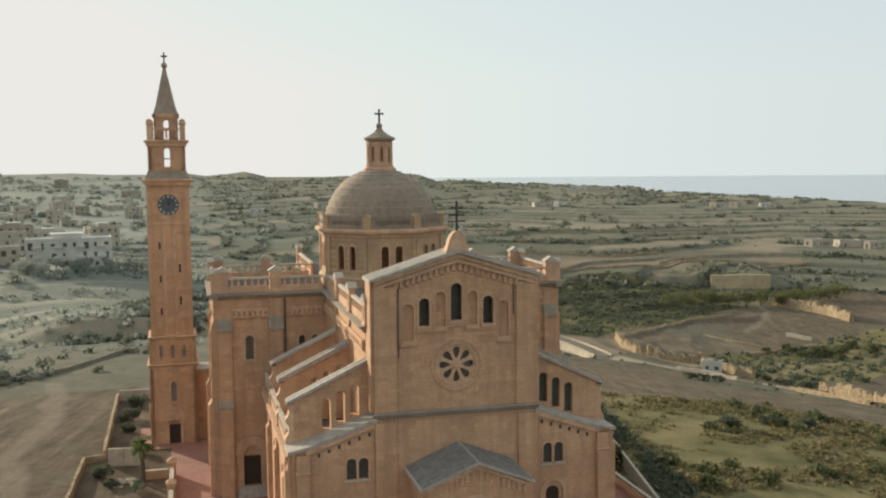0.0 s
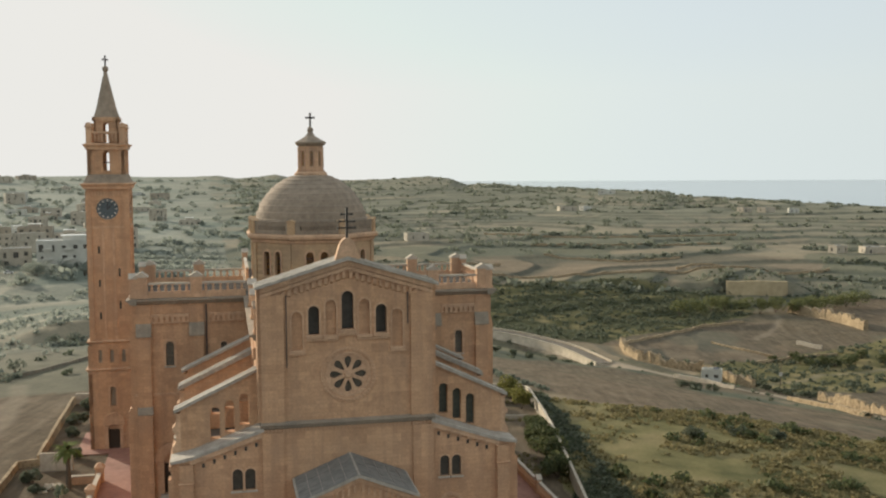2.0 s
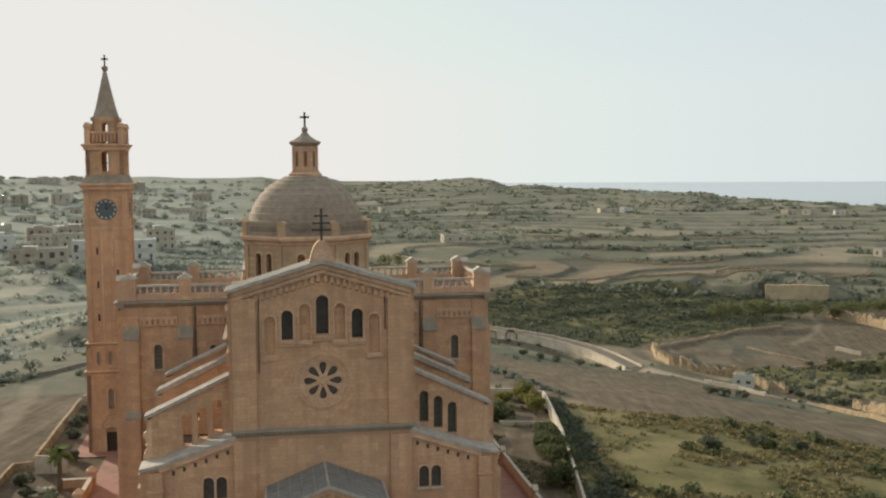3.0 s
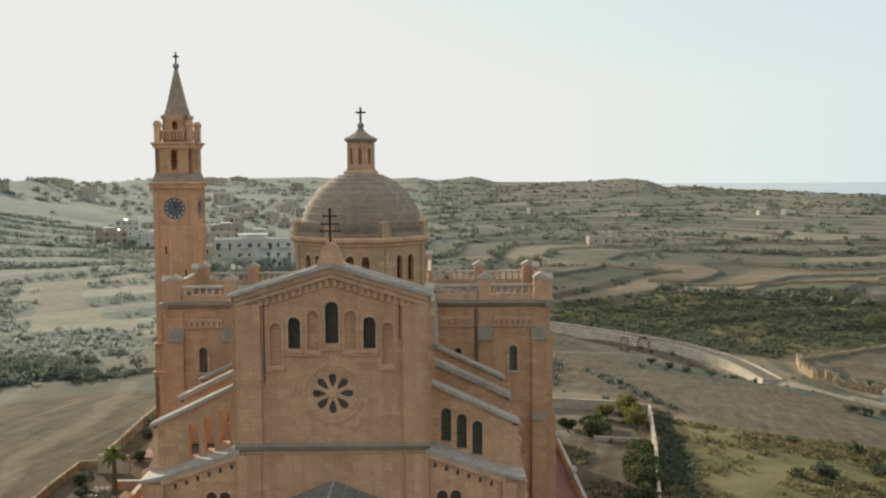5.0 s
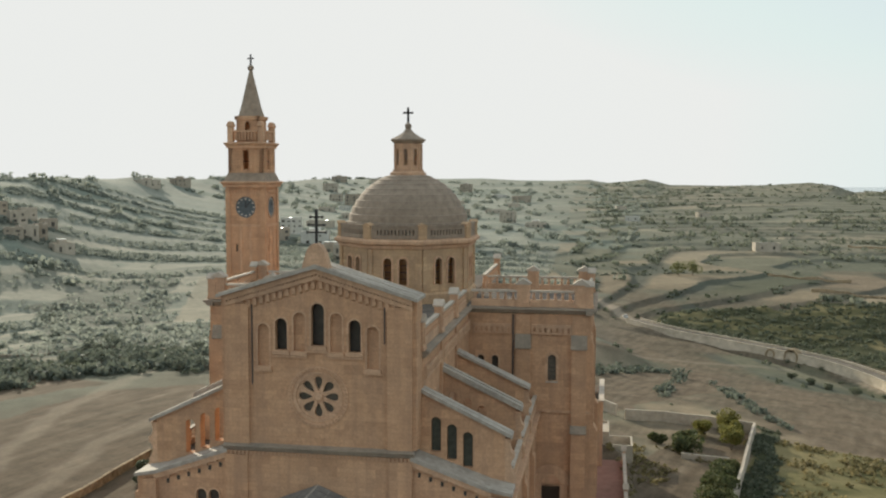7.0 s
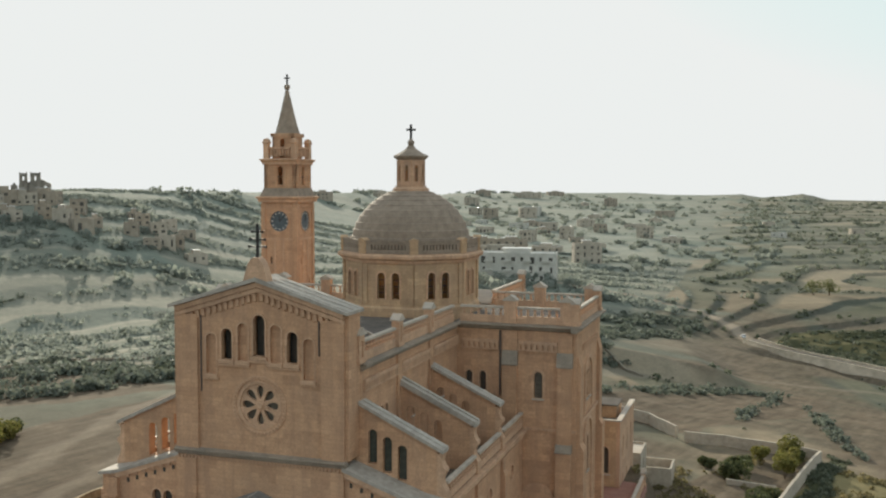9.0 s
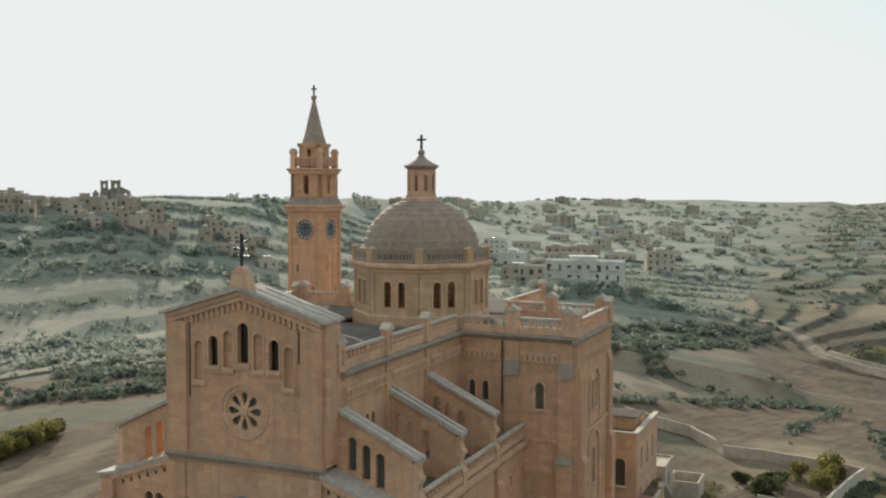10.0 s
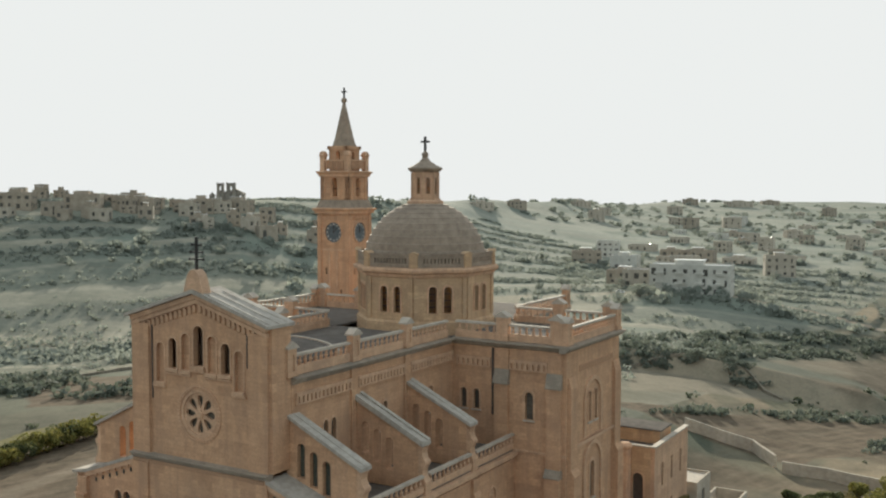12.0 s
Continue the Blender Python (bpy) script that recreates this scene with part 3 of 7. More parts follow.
def land_mesh():
    """One sheet of ground, finer where the land lies open to view."""
    ang = np.concatenate([np.linspace(-85, 45, 820), np.linspace(45, 275, 90)[1:-1]])
    rad = np.concatenate([[0.2], np.geomspace(25, 2900, 640), np.geomspace(3000, 6500, 16)])
    A, Rr = np.meshgrid(np.radians(ang), rad)
    X, Y = 25 + Rr * np.sin(A), 20 + Rr * np.cos(A)
    Z = land(X, Y)
    n, m = len(rad), len(ang)
    co = np.stack([X, Y, Z], -1).reshape(-1, 3)
    i, j = np.meshgrid(np.arange(n - 1), np.arange(m), indexing="ij")
    j2 = (j + 1) % m
    quads = np.stack([i * m + j, i * m + j2, (i + 1) * m + j2, (i + 1) * m + j], -1).reshape(-1, 4)
    me = bpy.data.meshes.new("ground")
    me.vertices.add(len(co))
    me.vertices.foreach_set("co", co.ravel())
    me.loops.add(len(quads) * 4)
    me.loops.foreach_set("vertex_index", quads.ravel().astype(np.int32))
    me.polygons.add(len(quads))
    me.polygons.foreach_set("loop_start", np.arange(0, len(quads) * 4, 4, dtype=np.int32))
    me.update(calc_edges=True)
    me.validate()
    me.polygons.foreach_set("use_smooth", [True] * len(me.polygons))
    tan, green, pale = land_cover(co[:, 0], co[:, 1])
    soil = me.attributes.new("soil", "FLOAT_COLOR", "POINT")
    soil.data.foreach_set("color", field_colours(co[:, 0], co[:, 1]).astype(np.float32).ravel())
    att = me.attributes.new("cover", "FLOAT_COLOR", "POINT")
    att.data.foreach_set("color", np.stack([tan, green, pale, 1 - thicket_cover(co[:, 0], co[:, 1])], -1).astype(np.float32).ravel())
    return me


def ground_material():
    m, n, l, b = material("dry_fields", 1.0, 0, 0.04)
    tc = n.new("ShaderNodeNewGeometry").outputs["Position"]
    flat = n.new("ShaderNodeMapping")
    flat.inputs["Scale"].default_value = (1, 1, 0.0)
    l.new(tc, flat.inputs[0])
    p = flat.outputs[0]
    so = n.new("ShaderNodeAttribute")
    so.attribute_name = "soil"
    dots = noise_node(n, l, 0.22, 5, p, 0.7)
    scrub = noise_node(n, l, 0.035, 6, p, 0.65)
    patch = ramp(n, l, scrub.outputs[0], [(0.34, (0.86, 0.87, 0.86)), (0.66, (1.12, 1.11, 1.09))])
    speck = ramp(n, l, dots.outputs[0], [(0.36, (0.84, 0.86, 0.84)), (0.5, (1.0, 1.0, 0.98)), (0.66, (1.11, 1.1, 1.07))])
    base = mix(n, l, 0.85, mix(n, l, 0.9, so.outputs["Color"], patch.outputs[0], "MULTIPLY"), speck.outputs[0], "MULTIPLY")
    cov = n.new("ShaderNodeAttribute")
    cov.attribute_name = "cover"
    cs = n.new("ShaderNodeSeparateColor")
    l.new(cov.outputs["Color"], cs.inputs[0])
    lay = n.new("ShaderNodeMapping")
    lay.inputs["Scale"].default_value, lay.inputs["Rotation"].default_value = (0.5, 0.06, 0), (0, 0, 0.5)
    l.new(tc, lay.inputs[0])
    plough = noise_node(n, l, 1.0, 6, lay.outputs[0], 0.6)
    soil = ramp(n, l, plough.outputs[0], [(0.3, (0.115, 0.088, 0.062)), (0.55, (0.168, 0.131, 0.094)), (0.75, (0.225, 0.18, 0.133))])
    clod = ramp(n, l, dots.outputs[0], [(0.34, (0.68, 0.70, 0.68)), (0.66, (1.18, 1.16, 1.12))])
    base = mix(n, l, cs.outputs[0], base, mix(n, l, 0.9, soil.outputs[0], clod.outputs[0], "MULTIPLY"))
    tuft = noise_node(n, l, 0.07, 6, p, 0.6)
    turf = ramp(n, l, tuft.outputs[0], [(0.34, (0.112, 0.108, 0.05)), (0.5, (0.192, 0.168, 0.08)), (0.66, (0.262, 0.212, 0.11))])
    base = mix(n, l, cs.outputs[1], base, turf.outputs[0])
    base = mix(n, l, cs.outputs[2], base, (0.33, 0.27, 0.20))
    thick = n.new("ShaderNodeMath")
    thick.operation, thick.inputs[0].default_value = "SUBTRACT", 1.0
    l.new(cov.outputs["Alpha"], thick.inputs[1])
    # dark thicket floor; beside the yard wall it doubles as the wall's shadow
    base = mix(n, l, thick.outputs[0], base, ramp(n, l, tuft.outputs[0], [(0.35, (0.04, 0.048, 0.026)), (0.7, (0.085, 0.085, 0.045))]).outputs[0])
    fine = noise_node(n, l, 1.3, 8, p, 0.7)
    fr = ramp(n, l, fine.outputs[0], [(0.3, (0.78, 0.78, 0.78)), (0.7, (1.15, 1.15, 1.15))])
    base = mix(n, l, 0.8, base, fr.outputs[0], "MULTIPLY")
    l.new(base, b.inputs["Base Color"])
    bump(n, l, b, fine.outputs[0], 0.5, 0.25)
    return m


GROUND = ground_material()
gm = land_mesh()
gm.materials.append(GROUND)
tagged(new("ground", gm), "dry terraced farmland of tan fields and dark scrub", "ground", kind="structure")


def water_material():
    m, n, l, b = material("sea_water", 0.1, 0, 0.5)
    b.inputs["Base Color"].default_value = (0.03, 0.075, 0.11, 1)
    w = noise_node(n, l, 0.05, 6, n.new("ShaderNodeNewGeometry").outputs["Position"])
    bump(n, l, b, w.outputs[0], 0.03, 1.0)
    return m


bm = bmesh.new()
bmesh.ops.create_circle(bm, cap_ends=True, segments=96, radius=6800)
sea = part("water", bm, water_material())
sea.location = (25, 20, -51)
tagged(sea, "calm hazy blue sea to the horizon", "sea", kind="structure")


# ---- the church ----
CHURCH_TURN = 14.4
CHURCH = Matrix.Translation((1.5, 100.8, 0)) @ Matrix.Rotation(radians(CHURCH_TURN), 4, "Z")
church = thing("basilica", CHURCH, "honey-coloured limestone basilica with a gabled front and grey dome", "church")
Z0 = -2.0

# front: gabled screen wall
bm = bmesh.new()
WINS = [(0, 1.2, 27.62, 31.45, True), (-3.37, 1.1, 27.15, 30.05, True), (3.37, 1.1, 27.15, 30.05, True),
        (-1.68, 1.05, 27.1, 30.6, False), (1.68, 1.05, 27.1, 30.6, False), (-5.02, 1.05, 25.72, 29.5, False), (5.02, 1.05, 25.72, 29.5, False)]
gable = [(-8.5, 18.6), (8.5, 18.6), (8.5, 32.0), (0, 34.55), (-8.5, 32.0)]
panel(bm, gable, [arch(c, w, a, b) for c, w, a, b, o in WINS] + [circle(0, 23.05, 2.12, 48)], 0.30, 0.85)
part("front_wall", bm, STONE, church)
for c, w, a, b, is_open in WINS:
    bm = bmesh.new()
    panel(bm, arch(c, w + 0.36, a, b + 0.18), [arch(c, w, a + 0.02, b)], 0.22, 0.34)
    win = part("belfry_opening" if is_open else "blind_niche", bm, TRIM, church)
    bm = bmesh.new()
    box(bm, c - w / 2 - 0.24, c + w / 2 + 0.24, 0.02, 0.33, a - 0.34, a - 0.003)
    part("sill", bm, TRIM, win)
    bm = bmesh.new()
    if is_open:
        # flat dark sheet stands in for the shade inside the belfry
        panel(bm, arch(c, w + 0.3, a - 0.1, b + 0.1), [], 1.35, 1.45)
        part("dark_backing", bm, GLASS, win)
    else:
        panel(bm, arch(c, w + 0.3, a - 0.1, b + 0.1), [], 0.62, 0.70)
        part("niche_back", bm, STONE, win)
# stepped string course under the windows
for s in (-1, 1):
    for a0, a1, z in ((0.95, 2.45, 26.72), (2.45, 4.2, 26.74), (4.2, 5.9, 25.36)):
        block("string_course", TRIM, church, I4, min(s * a0, s * a1), max(s * a0, s * a1), 0.10, 0.31, z - 0.20, z)
block("string_course", TRIM, church, I4, -0.95, 0.95, 0.10, 0.31, 27.0, 27.24)

# corner pilasters
for s in (-1, 1):
    bm = bmesh.new()
    box(bm, min(s * 6.35, s * 8.6), max(s * 6.35, s * 8.6), 0.0, 0.32, 18.6, 31.3)
    part("corner_pilaster", bm, STONE, church)
    bm = bmesh.new()
    box(bm, min(s * 6.02, s * 6.12), max(s * 6.02, s * 6.12), 0.18, 0.30, 24.0 if s < 0 else 28, 31.2)
    part("rainwater_pipe", bm, PIPE, church)
bm = bmesh.new()
for s in (-1, 1):
    panel(bm, [(0.30, 18.6), (2.9, 18.6), (2.9, 32.1), (0.30, 32.1)], [], -0.45, 0.0, right_side(8.5) if s > 0 else Matrix.Diagonal((-1, 1, 1, 1)) @ right_side(8.5))
panel(bm, gable, [], 2.45, 2.9)
part("gable_block", bm, STONE, church)

# arcaded corbel table rising with the gable
slope = (34.55 - 32.0) / 8.5
for s in (-1, 1):
    for i in range(13):
        u = s * (0.35 + i * 0.60)
        z = 34.0 - slope * abs(u)
        bm = bmesh.new()
        panel(bm, [(0.31, z - 1.25), (0.12, z - 1.1), (0.1, z - 0.62), (0.02, z - 0.6), (0.02, z - 0.45), (0.31, z - 0.45)], [], -u - 0.16, -u + 0.16, Matrix.Rotation(radians(90), 4, "Z"))
        part("corbel", bm, TRIM, church)
bm = bmesh.new()
for s in (-1, 1):
    pts = [(0, 33.62), (s * 8.62, 33.62 - slope * 8.62), (s * 8.62, 33.95 - slope * 8.62), (0, 33.95)]
    panel(bm, pts, [], -0.10, 0.305)
    pts = [(0, 34.12), (s * 8.62, 34.12 - slope * 8.62), (s * 8.62, 34.56 - slope * 8.62), (0, 34.56)]
    panel(bm, pts, [], -0.22, 0.305)
    for i in range(26):
        u = s * (0.17 + i * 0.33)
        z = 34.12 - slope * abs(u)
        box(bm, u - 0.09, u + 0.09, -0.18, 0.30, z - 0.18, z + 0.02)
part("gable_cornice", bm, TRIM, church)
for s in (-1, 1):
    bm = bmesh.new()
    pts = [(0, 34.6), (s * 9.15, 34.6 - slope * 9.15), (s * 9.15, 34.9 - slope * 9.15), (0, 34.98)]
    panel(bm, pts, [], -0.55, 3.35)
    roof = part("gable_roof", bm, SLATE, church, "lead-grey stone roof slabs")
    for k in range(3):
        bm = bmesh.new()
        pts = [(s * (0.9 + 0.1 * k), 34.95 - slope * (0.9 + 0.1 * k)), (s * 9.1, 34.915 - slope * 9.1), (s * 9.1, 34.975 - slope * 9.1), (s * (0.9 + 0.1 * k), 35.02 - slope * (0.9 + 0.1 * k))]
        panel(bm, pts, [], -0.1 + k * 1.25, 0.0 + k * 1.25)
        part("roof_roll", bm, SLATE, roof)

# acroterion with the triple cross
bm = bmesh.new()
bell = [(1.22, 34.6), (1.12, 35.0), (0.98, 35.45), (0.86, 35.9), (0.68, 36.3), (0.45, 36.6), (0.2, 36.78)]
panel(bm, [(-u, z) for u, z in bell] + [(u, z) for u, z in reversed(bell)], [], -0.35, 0.75)
acro = part("acroterion", bm, TRIM, church)
bm = bmesh.new()
box(bm, -0.11, 0.11, 0.08, 0.3, 36.7, 39.8)
for z, w in ((37.75, 0.85), (38.4, 0.75), (39.1, 0.55)):
    box(bm, -w, w, 0.12, 0.26, z - 0.07, z + 0.07)
    for s in (-1, 1):
        box(bm, s * w - 0.07, s * w + 0.07, 0.10, 0.28, z - 0.12, z + 0.12)
part("triple_cross", bm, IRON, acro, "dark iron cross with three bars")

# rose window
bm = bmesh.new()
petals = []
for k in range(8):
    a = math.pi / 4 * k + math.pi / 2
    ca, sa = math.cos(a), math.sin(a)
    drop = [(0.55, 0.0), (0.75, 0.13), (1.15, 0.30), (1.40, 0.36), (1.62, 0.33), (1.78, 0.20), (1.83, 0.0), (1.78, -0.20), (1.62, -0.33), (1.40, -0.36), (1.15, -0.30), (0.75, -0.13)]
    petals.append([(p * ca - q * sa, 23.05 + p * sa + q * ca) for p, q in drop])
panel(bm, circle(0, 23.05, 2.10, 48), petals, 0.42, 0.72)
rose = part("rose_window", bm, TRIM, church, "eight-petalled stone rose window")
bm = bmesh.new()
panel(bm, circle(0, 23.05, 2.08, 32), [], 0.86, 0.90)
part("pane", bm, DIMGLASS, rose)
bm = bmesh.new()
panel(bm, circle(0, 23.05, 2.78, 56), [circle(0, 23.05, 2.42, 56)], 0.20, 0.32)
panel(bm, circle(0, 23.05, 2.30, 56), [circle(0, 23.05, 2.02, 56)], 0.26, 0.43)
part("ring_moulding", bm, TRIM, rose)
for k in range(44):
    a = 2 * math.pi * k / 44
    x, z = 2.60 * math.cos(a), 23.05 + 2.60 * math.sin(a)
    block("bead", STONE, rose, I4, x - 0.08, x + 0.08, 0.12, 0.21, z - 0.08, z + 0.08)
bm = bmesh.new()
lathe(bm, [(0.42, 0), (0.42, 0.14), (0.30, 0.22)], 16)
bmesh.ops.transform(bm, matrix=Matrix.Translation((0, 0.44, 23.05)) @ Matrix.Rotation(radians(90), 4, "X"), verts=bm.verts)
part("boss", bm, TRIM, rose)

# main cornice and lower stage
bm = bmesh.new()
prof = [(-0.02, 17.95), (-0.18, 18.05), (-0.22, 18.25), (-0.45, 18.38), (-0.45, 18.52), (0.5, 18.64), (0.5, 17.95)]
panel(bm, [(p, q) for p, q in prof], [], -8.75, 8.75, Matrix.Rotation(radians(90), 4, "Z") @ Matrix.Diagonal((1, -1, 1, 1)))
part("front_cornice", bm, WEATHERED, church, "weathered grey cornice")
for i in range(46):
    u = -8.4 + i * 16.8 / 45
    block("dentil", TRIM, church, I4, u - 0.11, u + 0.11, -0.22 if abs(u) > 6.5 else -0.12, 0.02, 17.62, 17.94)
bm = bmesh.new()
panel(bm, rect(-8.45, 8.45, Z0, 17.95), [], 0.0, 2.9)
part("lower_front_wall", bm, STONE, church)
for s in (-1, 1):
    bm = bmesh.new()
    box(bm, min(s * 6.5, s * 8.62), max(s * 6.5, s * 8.62), -0.2, -0.002, Z0, 17.6)
    part("lower_pilaster", bm, STONE, church)

# gabled porch
bm = bmesh.new()
porch_gable = [(-5.0, Z0), (5.0, Z0), (5.0, 12.7), (0, 14.75), (-5.0, 12.7)]
panel(bm, porch_gable, [arch(0, 4.6, Z0 + 0.01, 11.2, 16)], -6.9, -6.2)
for s in (-1, 1):
    box(bm, min(s * 4.5, s * 5.0), max(s * 4.5, s * 5.0), -6.19, 0.0, Z0, 12.7)
porch = part("porch", bm, STONE, church)
bm = bmesh.new()
for s in (-1, 1):
    pts = [(0, 14.82), (s * 5.75, 12.55), (s * 5.75, 12.85), (0, 15.16)]
    panel(bm, pts, [], -7.45, 0.0)
porch_roof = part("porch_roof", bm, SLATE, porch, "slate-grey gabled porch roof")
slab_rng = random.Random(3)
for s in (-1, 1):
    for i in range(5):
        u0, u1 = 0.12 + i * 1.1, 0.12 + (i + 1) * 1.1 - 0.06
        for k in range(6):
            bm = bmesh.new()
            lift = slab_rng.uniform(0.03, 0.06)
            pts = [(s * u, 15.16 - 0.4017 * u + h_) for u, h_ in ((u0, 0.003), (u1, 0.003), (u1, lift), (u0, lift))]
            panel(bm, pts, [], -7.42 + 1.23 * k, -7.42 + 1.23 * k + 1.17)
            part("slab", bm, PORCHSLATE, porch_roof)
bm = bmesh.new()
for s in (-1, 1):
    panel(bm, [(0, 14.30), (s * 5.35, 12.18), (s * 5.35, 12.54), (0, 14.78)], [], -7.12, -6.901)
    for i in range(9):
        u = s * (0.4 + i * 0.55)
        z = 14.2 - 0.396 * abs(u)
        box(bm, u - 0.12, u + 0.12, -7.05, -6.901, z - 0.75, z + 0.02)
panel(bm, arch(0, 5.5, 6.0, 11.75, 16), [arch(0, 4.62, 6.01, 11.21, 16)], -7.04, -6.901)
part("porch_moulding", bm, TRIM, porch)
bm = bmesh.new()
panel(bm, arch(0, 4.58, Z0 + 0.05, 11.18, 16), [], -5.9, -5.8)
part("porch_door", bm, DARKWOOD, porch)

# aisle fronts: sloping shoulders each side
bm = bmesh.new()
shoulder = [(8.45, Z0), (17.0, Z0), (17.0, 15.0), (15.4, 15.35), (8.45, 17.75)]
lights = [(9.84, 1.0), (11.06, 1.0)]
panel(bm, shoulder, [arch(c, w, 11.95, 14.15) for c, w in lights] + [arch(10.45, 2.2, 4.5, 9.9, 16)], 0.15, 0.7)
both("aisle_front_wall", bm, STONE, church)
bm = bmesh.new()
sl = (17.75 - 15.35) / 6.95
cap = [(8.45, 17.80), (15.4, 15.40), (17.45, 15.05), (17.45, 15.35), (15.4, 15.75), (8.45, 18.15)]
panel(bm, cap, [], -0.25, 2.65)
both("shoulder_roof", bm, SLATE, church, "grey sloping stone coping")
for i in range(7):
    u = 8.9 + i * 0.92
    z = 17.62 - sl * (u - 8.45)
    for s in (1, -1):
        block("corbel", TRIM, church, Matrix.Diagonal((s, 1, 1, 1)), u - 0.32, u + 0.12, -0.02, 0.16, z - 0.5, z - 0.02)
bm = bmesh.new()
panel(bm, [(8.45, 17.3), (15.6, 14.84), (15.6, 15.35), (8.45, 17.79)], [], -0.14, 0.149)
both("corbel_band", bm, TRIM, church)
# dark blocks stand in for the shade inside small square holes
for i in range(6):
    u = 9.2 + i * 1.02
    z = 16.95 - sl * (u - 8.45)
    bm = bmesh.new()
    box(bm, u - 0.13, u + 0.13, 0.10, 0.20, z - 0.42, z)
    both("putlog_shade", bm, GLASS, church)
for s in (1, -1):
    F = Matrix.Diagonal((s, 1, 1, 1))
    for c, w in lights:
        window(church, c, w, 11.95, 14.15, 0.15, F, bars=0, hood=0.12)
    bm = bmesh.new()
    lathe(bm, [(0.13, 11.97), (0.13, 12.05), (0.085, 12.1), (0.085, 13.6), (0.15, 13.75), (0.15, 13.85)], 10, 10.45 * s, 0.2)
    part("colonnette", bm, TRIM, church)
    bm = bmesh.new()
    panel(bm, arch(10.45, 2.9, 7.0, 10.25, 18), [arch(10.45, 2.2, 7.01, 9.9, 18)], 0.0, 0.151, F)
    panel(bm, arch(10.45, 2.2, 4.5, 9.9, 18), [arch(10.45, 1.5, 4.6, 9.4, 18)], 0.30, 0.5, F)
    part("side_portal", bm, TRIM, church)
    bm = bmesh.new()
    panel(bm, arch(10.45, 1.6, 4.5, 9.5, 18), [], 0.52, 0.6, F)
    part("portal_door", bm, DARKWOOD, church)

# outer stepped corner buttresses of the aisle fronts
bm = bmesh.new()
box(bm, 15.3, 16.6, -0.55, 0.15, Z0, 13.1)
box(bm, 15.3, 16.6, -0.30, 0.149, 13.1, 14.9)
panel(bm, [(15.2, 13.1), (16.7, 13.1), (16.7, 13.2), (15.2, 13.2)], [], -0.7, 0.149)
box(bm, 17.0, 17.7, 0.4, 1.8, Z0, 13.4)
box(bm, 17.0, 17.4, 0.4, 1.8, 13.4, 15.0)
both("corner_buttress", bm, STONE, church)

# flying walls over the aisles: pierced by three slots, roofed with stone slabs
FLY = (2.55, 12.75, 22.3)
for k, v in enumerate(FLY):
    bm = bmesh.new()
    slots = [arch(10.25, 0.92, 17.9, 21.1), arch(11.7, 0.92, 17.2, 20.5), arch(13.15, 0.92, 16.6, 19.85)]
    outer = [(8.6, 15.0), (16.5, 15.0), (16.5, 19.75), (8.6, 23.45)]
    panel(bm, outer, slots, v + 0.1, v + 1.15)
    walls = both("flying_wall", bm, STONE, church)
    if k == 0:
        # on this flank, only the first wall's slots get dark sheets imitating shade
        for sl in slots:
            bm = bmesh.new()
            panel(bm, sl, [], v + 0.62, v + 0.68)
            part("shade_sheet", bm, SLOT_SHADE, walls[0], "dark grey-green sheet in place of shade")
    bm = bmesh.new()
    panel(bm, [(8.6, 23.46), (17.15, 19.46), (17.15, 19.80), (8.6, 23.82)], [], v - 0.2, v + 1.45)
    for w, s in zip(walls, (1, -1)):
        slab = mirrored(bm) if s < 0 else bm.copy()
        sl_ob = part("slab_roof", slab, SLATE, w, "lead-grey sloping slabs")
    bm.free()
    bm = bmesh.new()
    if k == 1:
        panel(bm, [(8.7, 23.80), (17.1, 19.84), (17.1, 20.0), (8.7, 23.98)], [], v - 0.15, v + 0.35)
        panel(bm, [(8.7, 23.80), (17.1, 19.84), (17.1, 20.0), (8.7, 23.98)], [], v + 0.95, v + 1.4)
    else:
        panel(bm, [(8.7, 23.80), (17.1, 19.83), (17.1, 19.88), (8.7, 23.86)], [], v + 0.55, v + 0.65)
    both("slab_roll", bm, SLATE, church)
    # scrolled end pier
    bm = bmesh.new()
    prof = [(16.5, 14.6), (17.35, 14.6), (17.35, 15.9), (17.2, 16.15), (17.0, 16.5), (16.95, 17.0), (17.1, 17.4), (17.3, 17.65), (17.3, 17.95), (17.05, 18.2), (16.9, 18.7), (17.0, 19.2), (17.15, 19.42), (16.5, 19.42)]
    panel(bm, prof, [], v + 0.12, v + 1.13)
    both("scroll_pier", bm, TRIM, church)

# aisles: outer walls, roofs, cornices
bm = bmesh.new()
rounds = [circle(a, 11.0, 0.75, 24) for a in (8.0, 17.8, 27.0)]
panel(bm, rect(0.7, 32.5, Z0, 14.2), rounds, 0.0, 0.6, right_side(17.2))
both("aisle_wall", bm, STONE, church)
for a in (8.0, 17.8, 27.0):
    for s in (1, -1):
        F = Matrix.Diagonal((s, 1, 1, 1)) @ right_side(17.2)
        bm = bmesh.new()
        holes = [circle(a + 0.36 * math.cos(k * math.pi / 3), 11 + 0.36 * math.sin(k * math.pi / 3), 0.14, 10) for k in range(6)]
        panel(bm, circle(a, 11.0, 0.74, 24), holes, 0.15, 0.3, F)
        panel(bm, circle(a, 11.0, 0.95, 24), [circle(a, 11.0, 0.75, 24)], -0.1, 0.05, F)
        ow = part("round_window", bm, TRIM, church)
        bm = bmesh.new()
        panel(bm, circle(a, 11.0, 0.74, 24), [], 0.42, 0.46, F)
        part("pane", bm, GLASS, ow)
bm = bmesh.new()
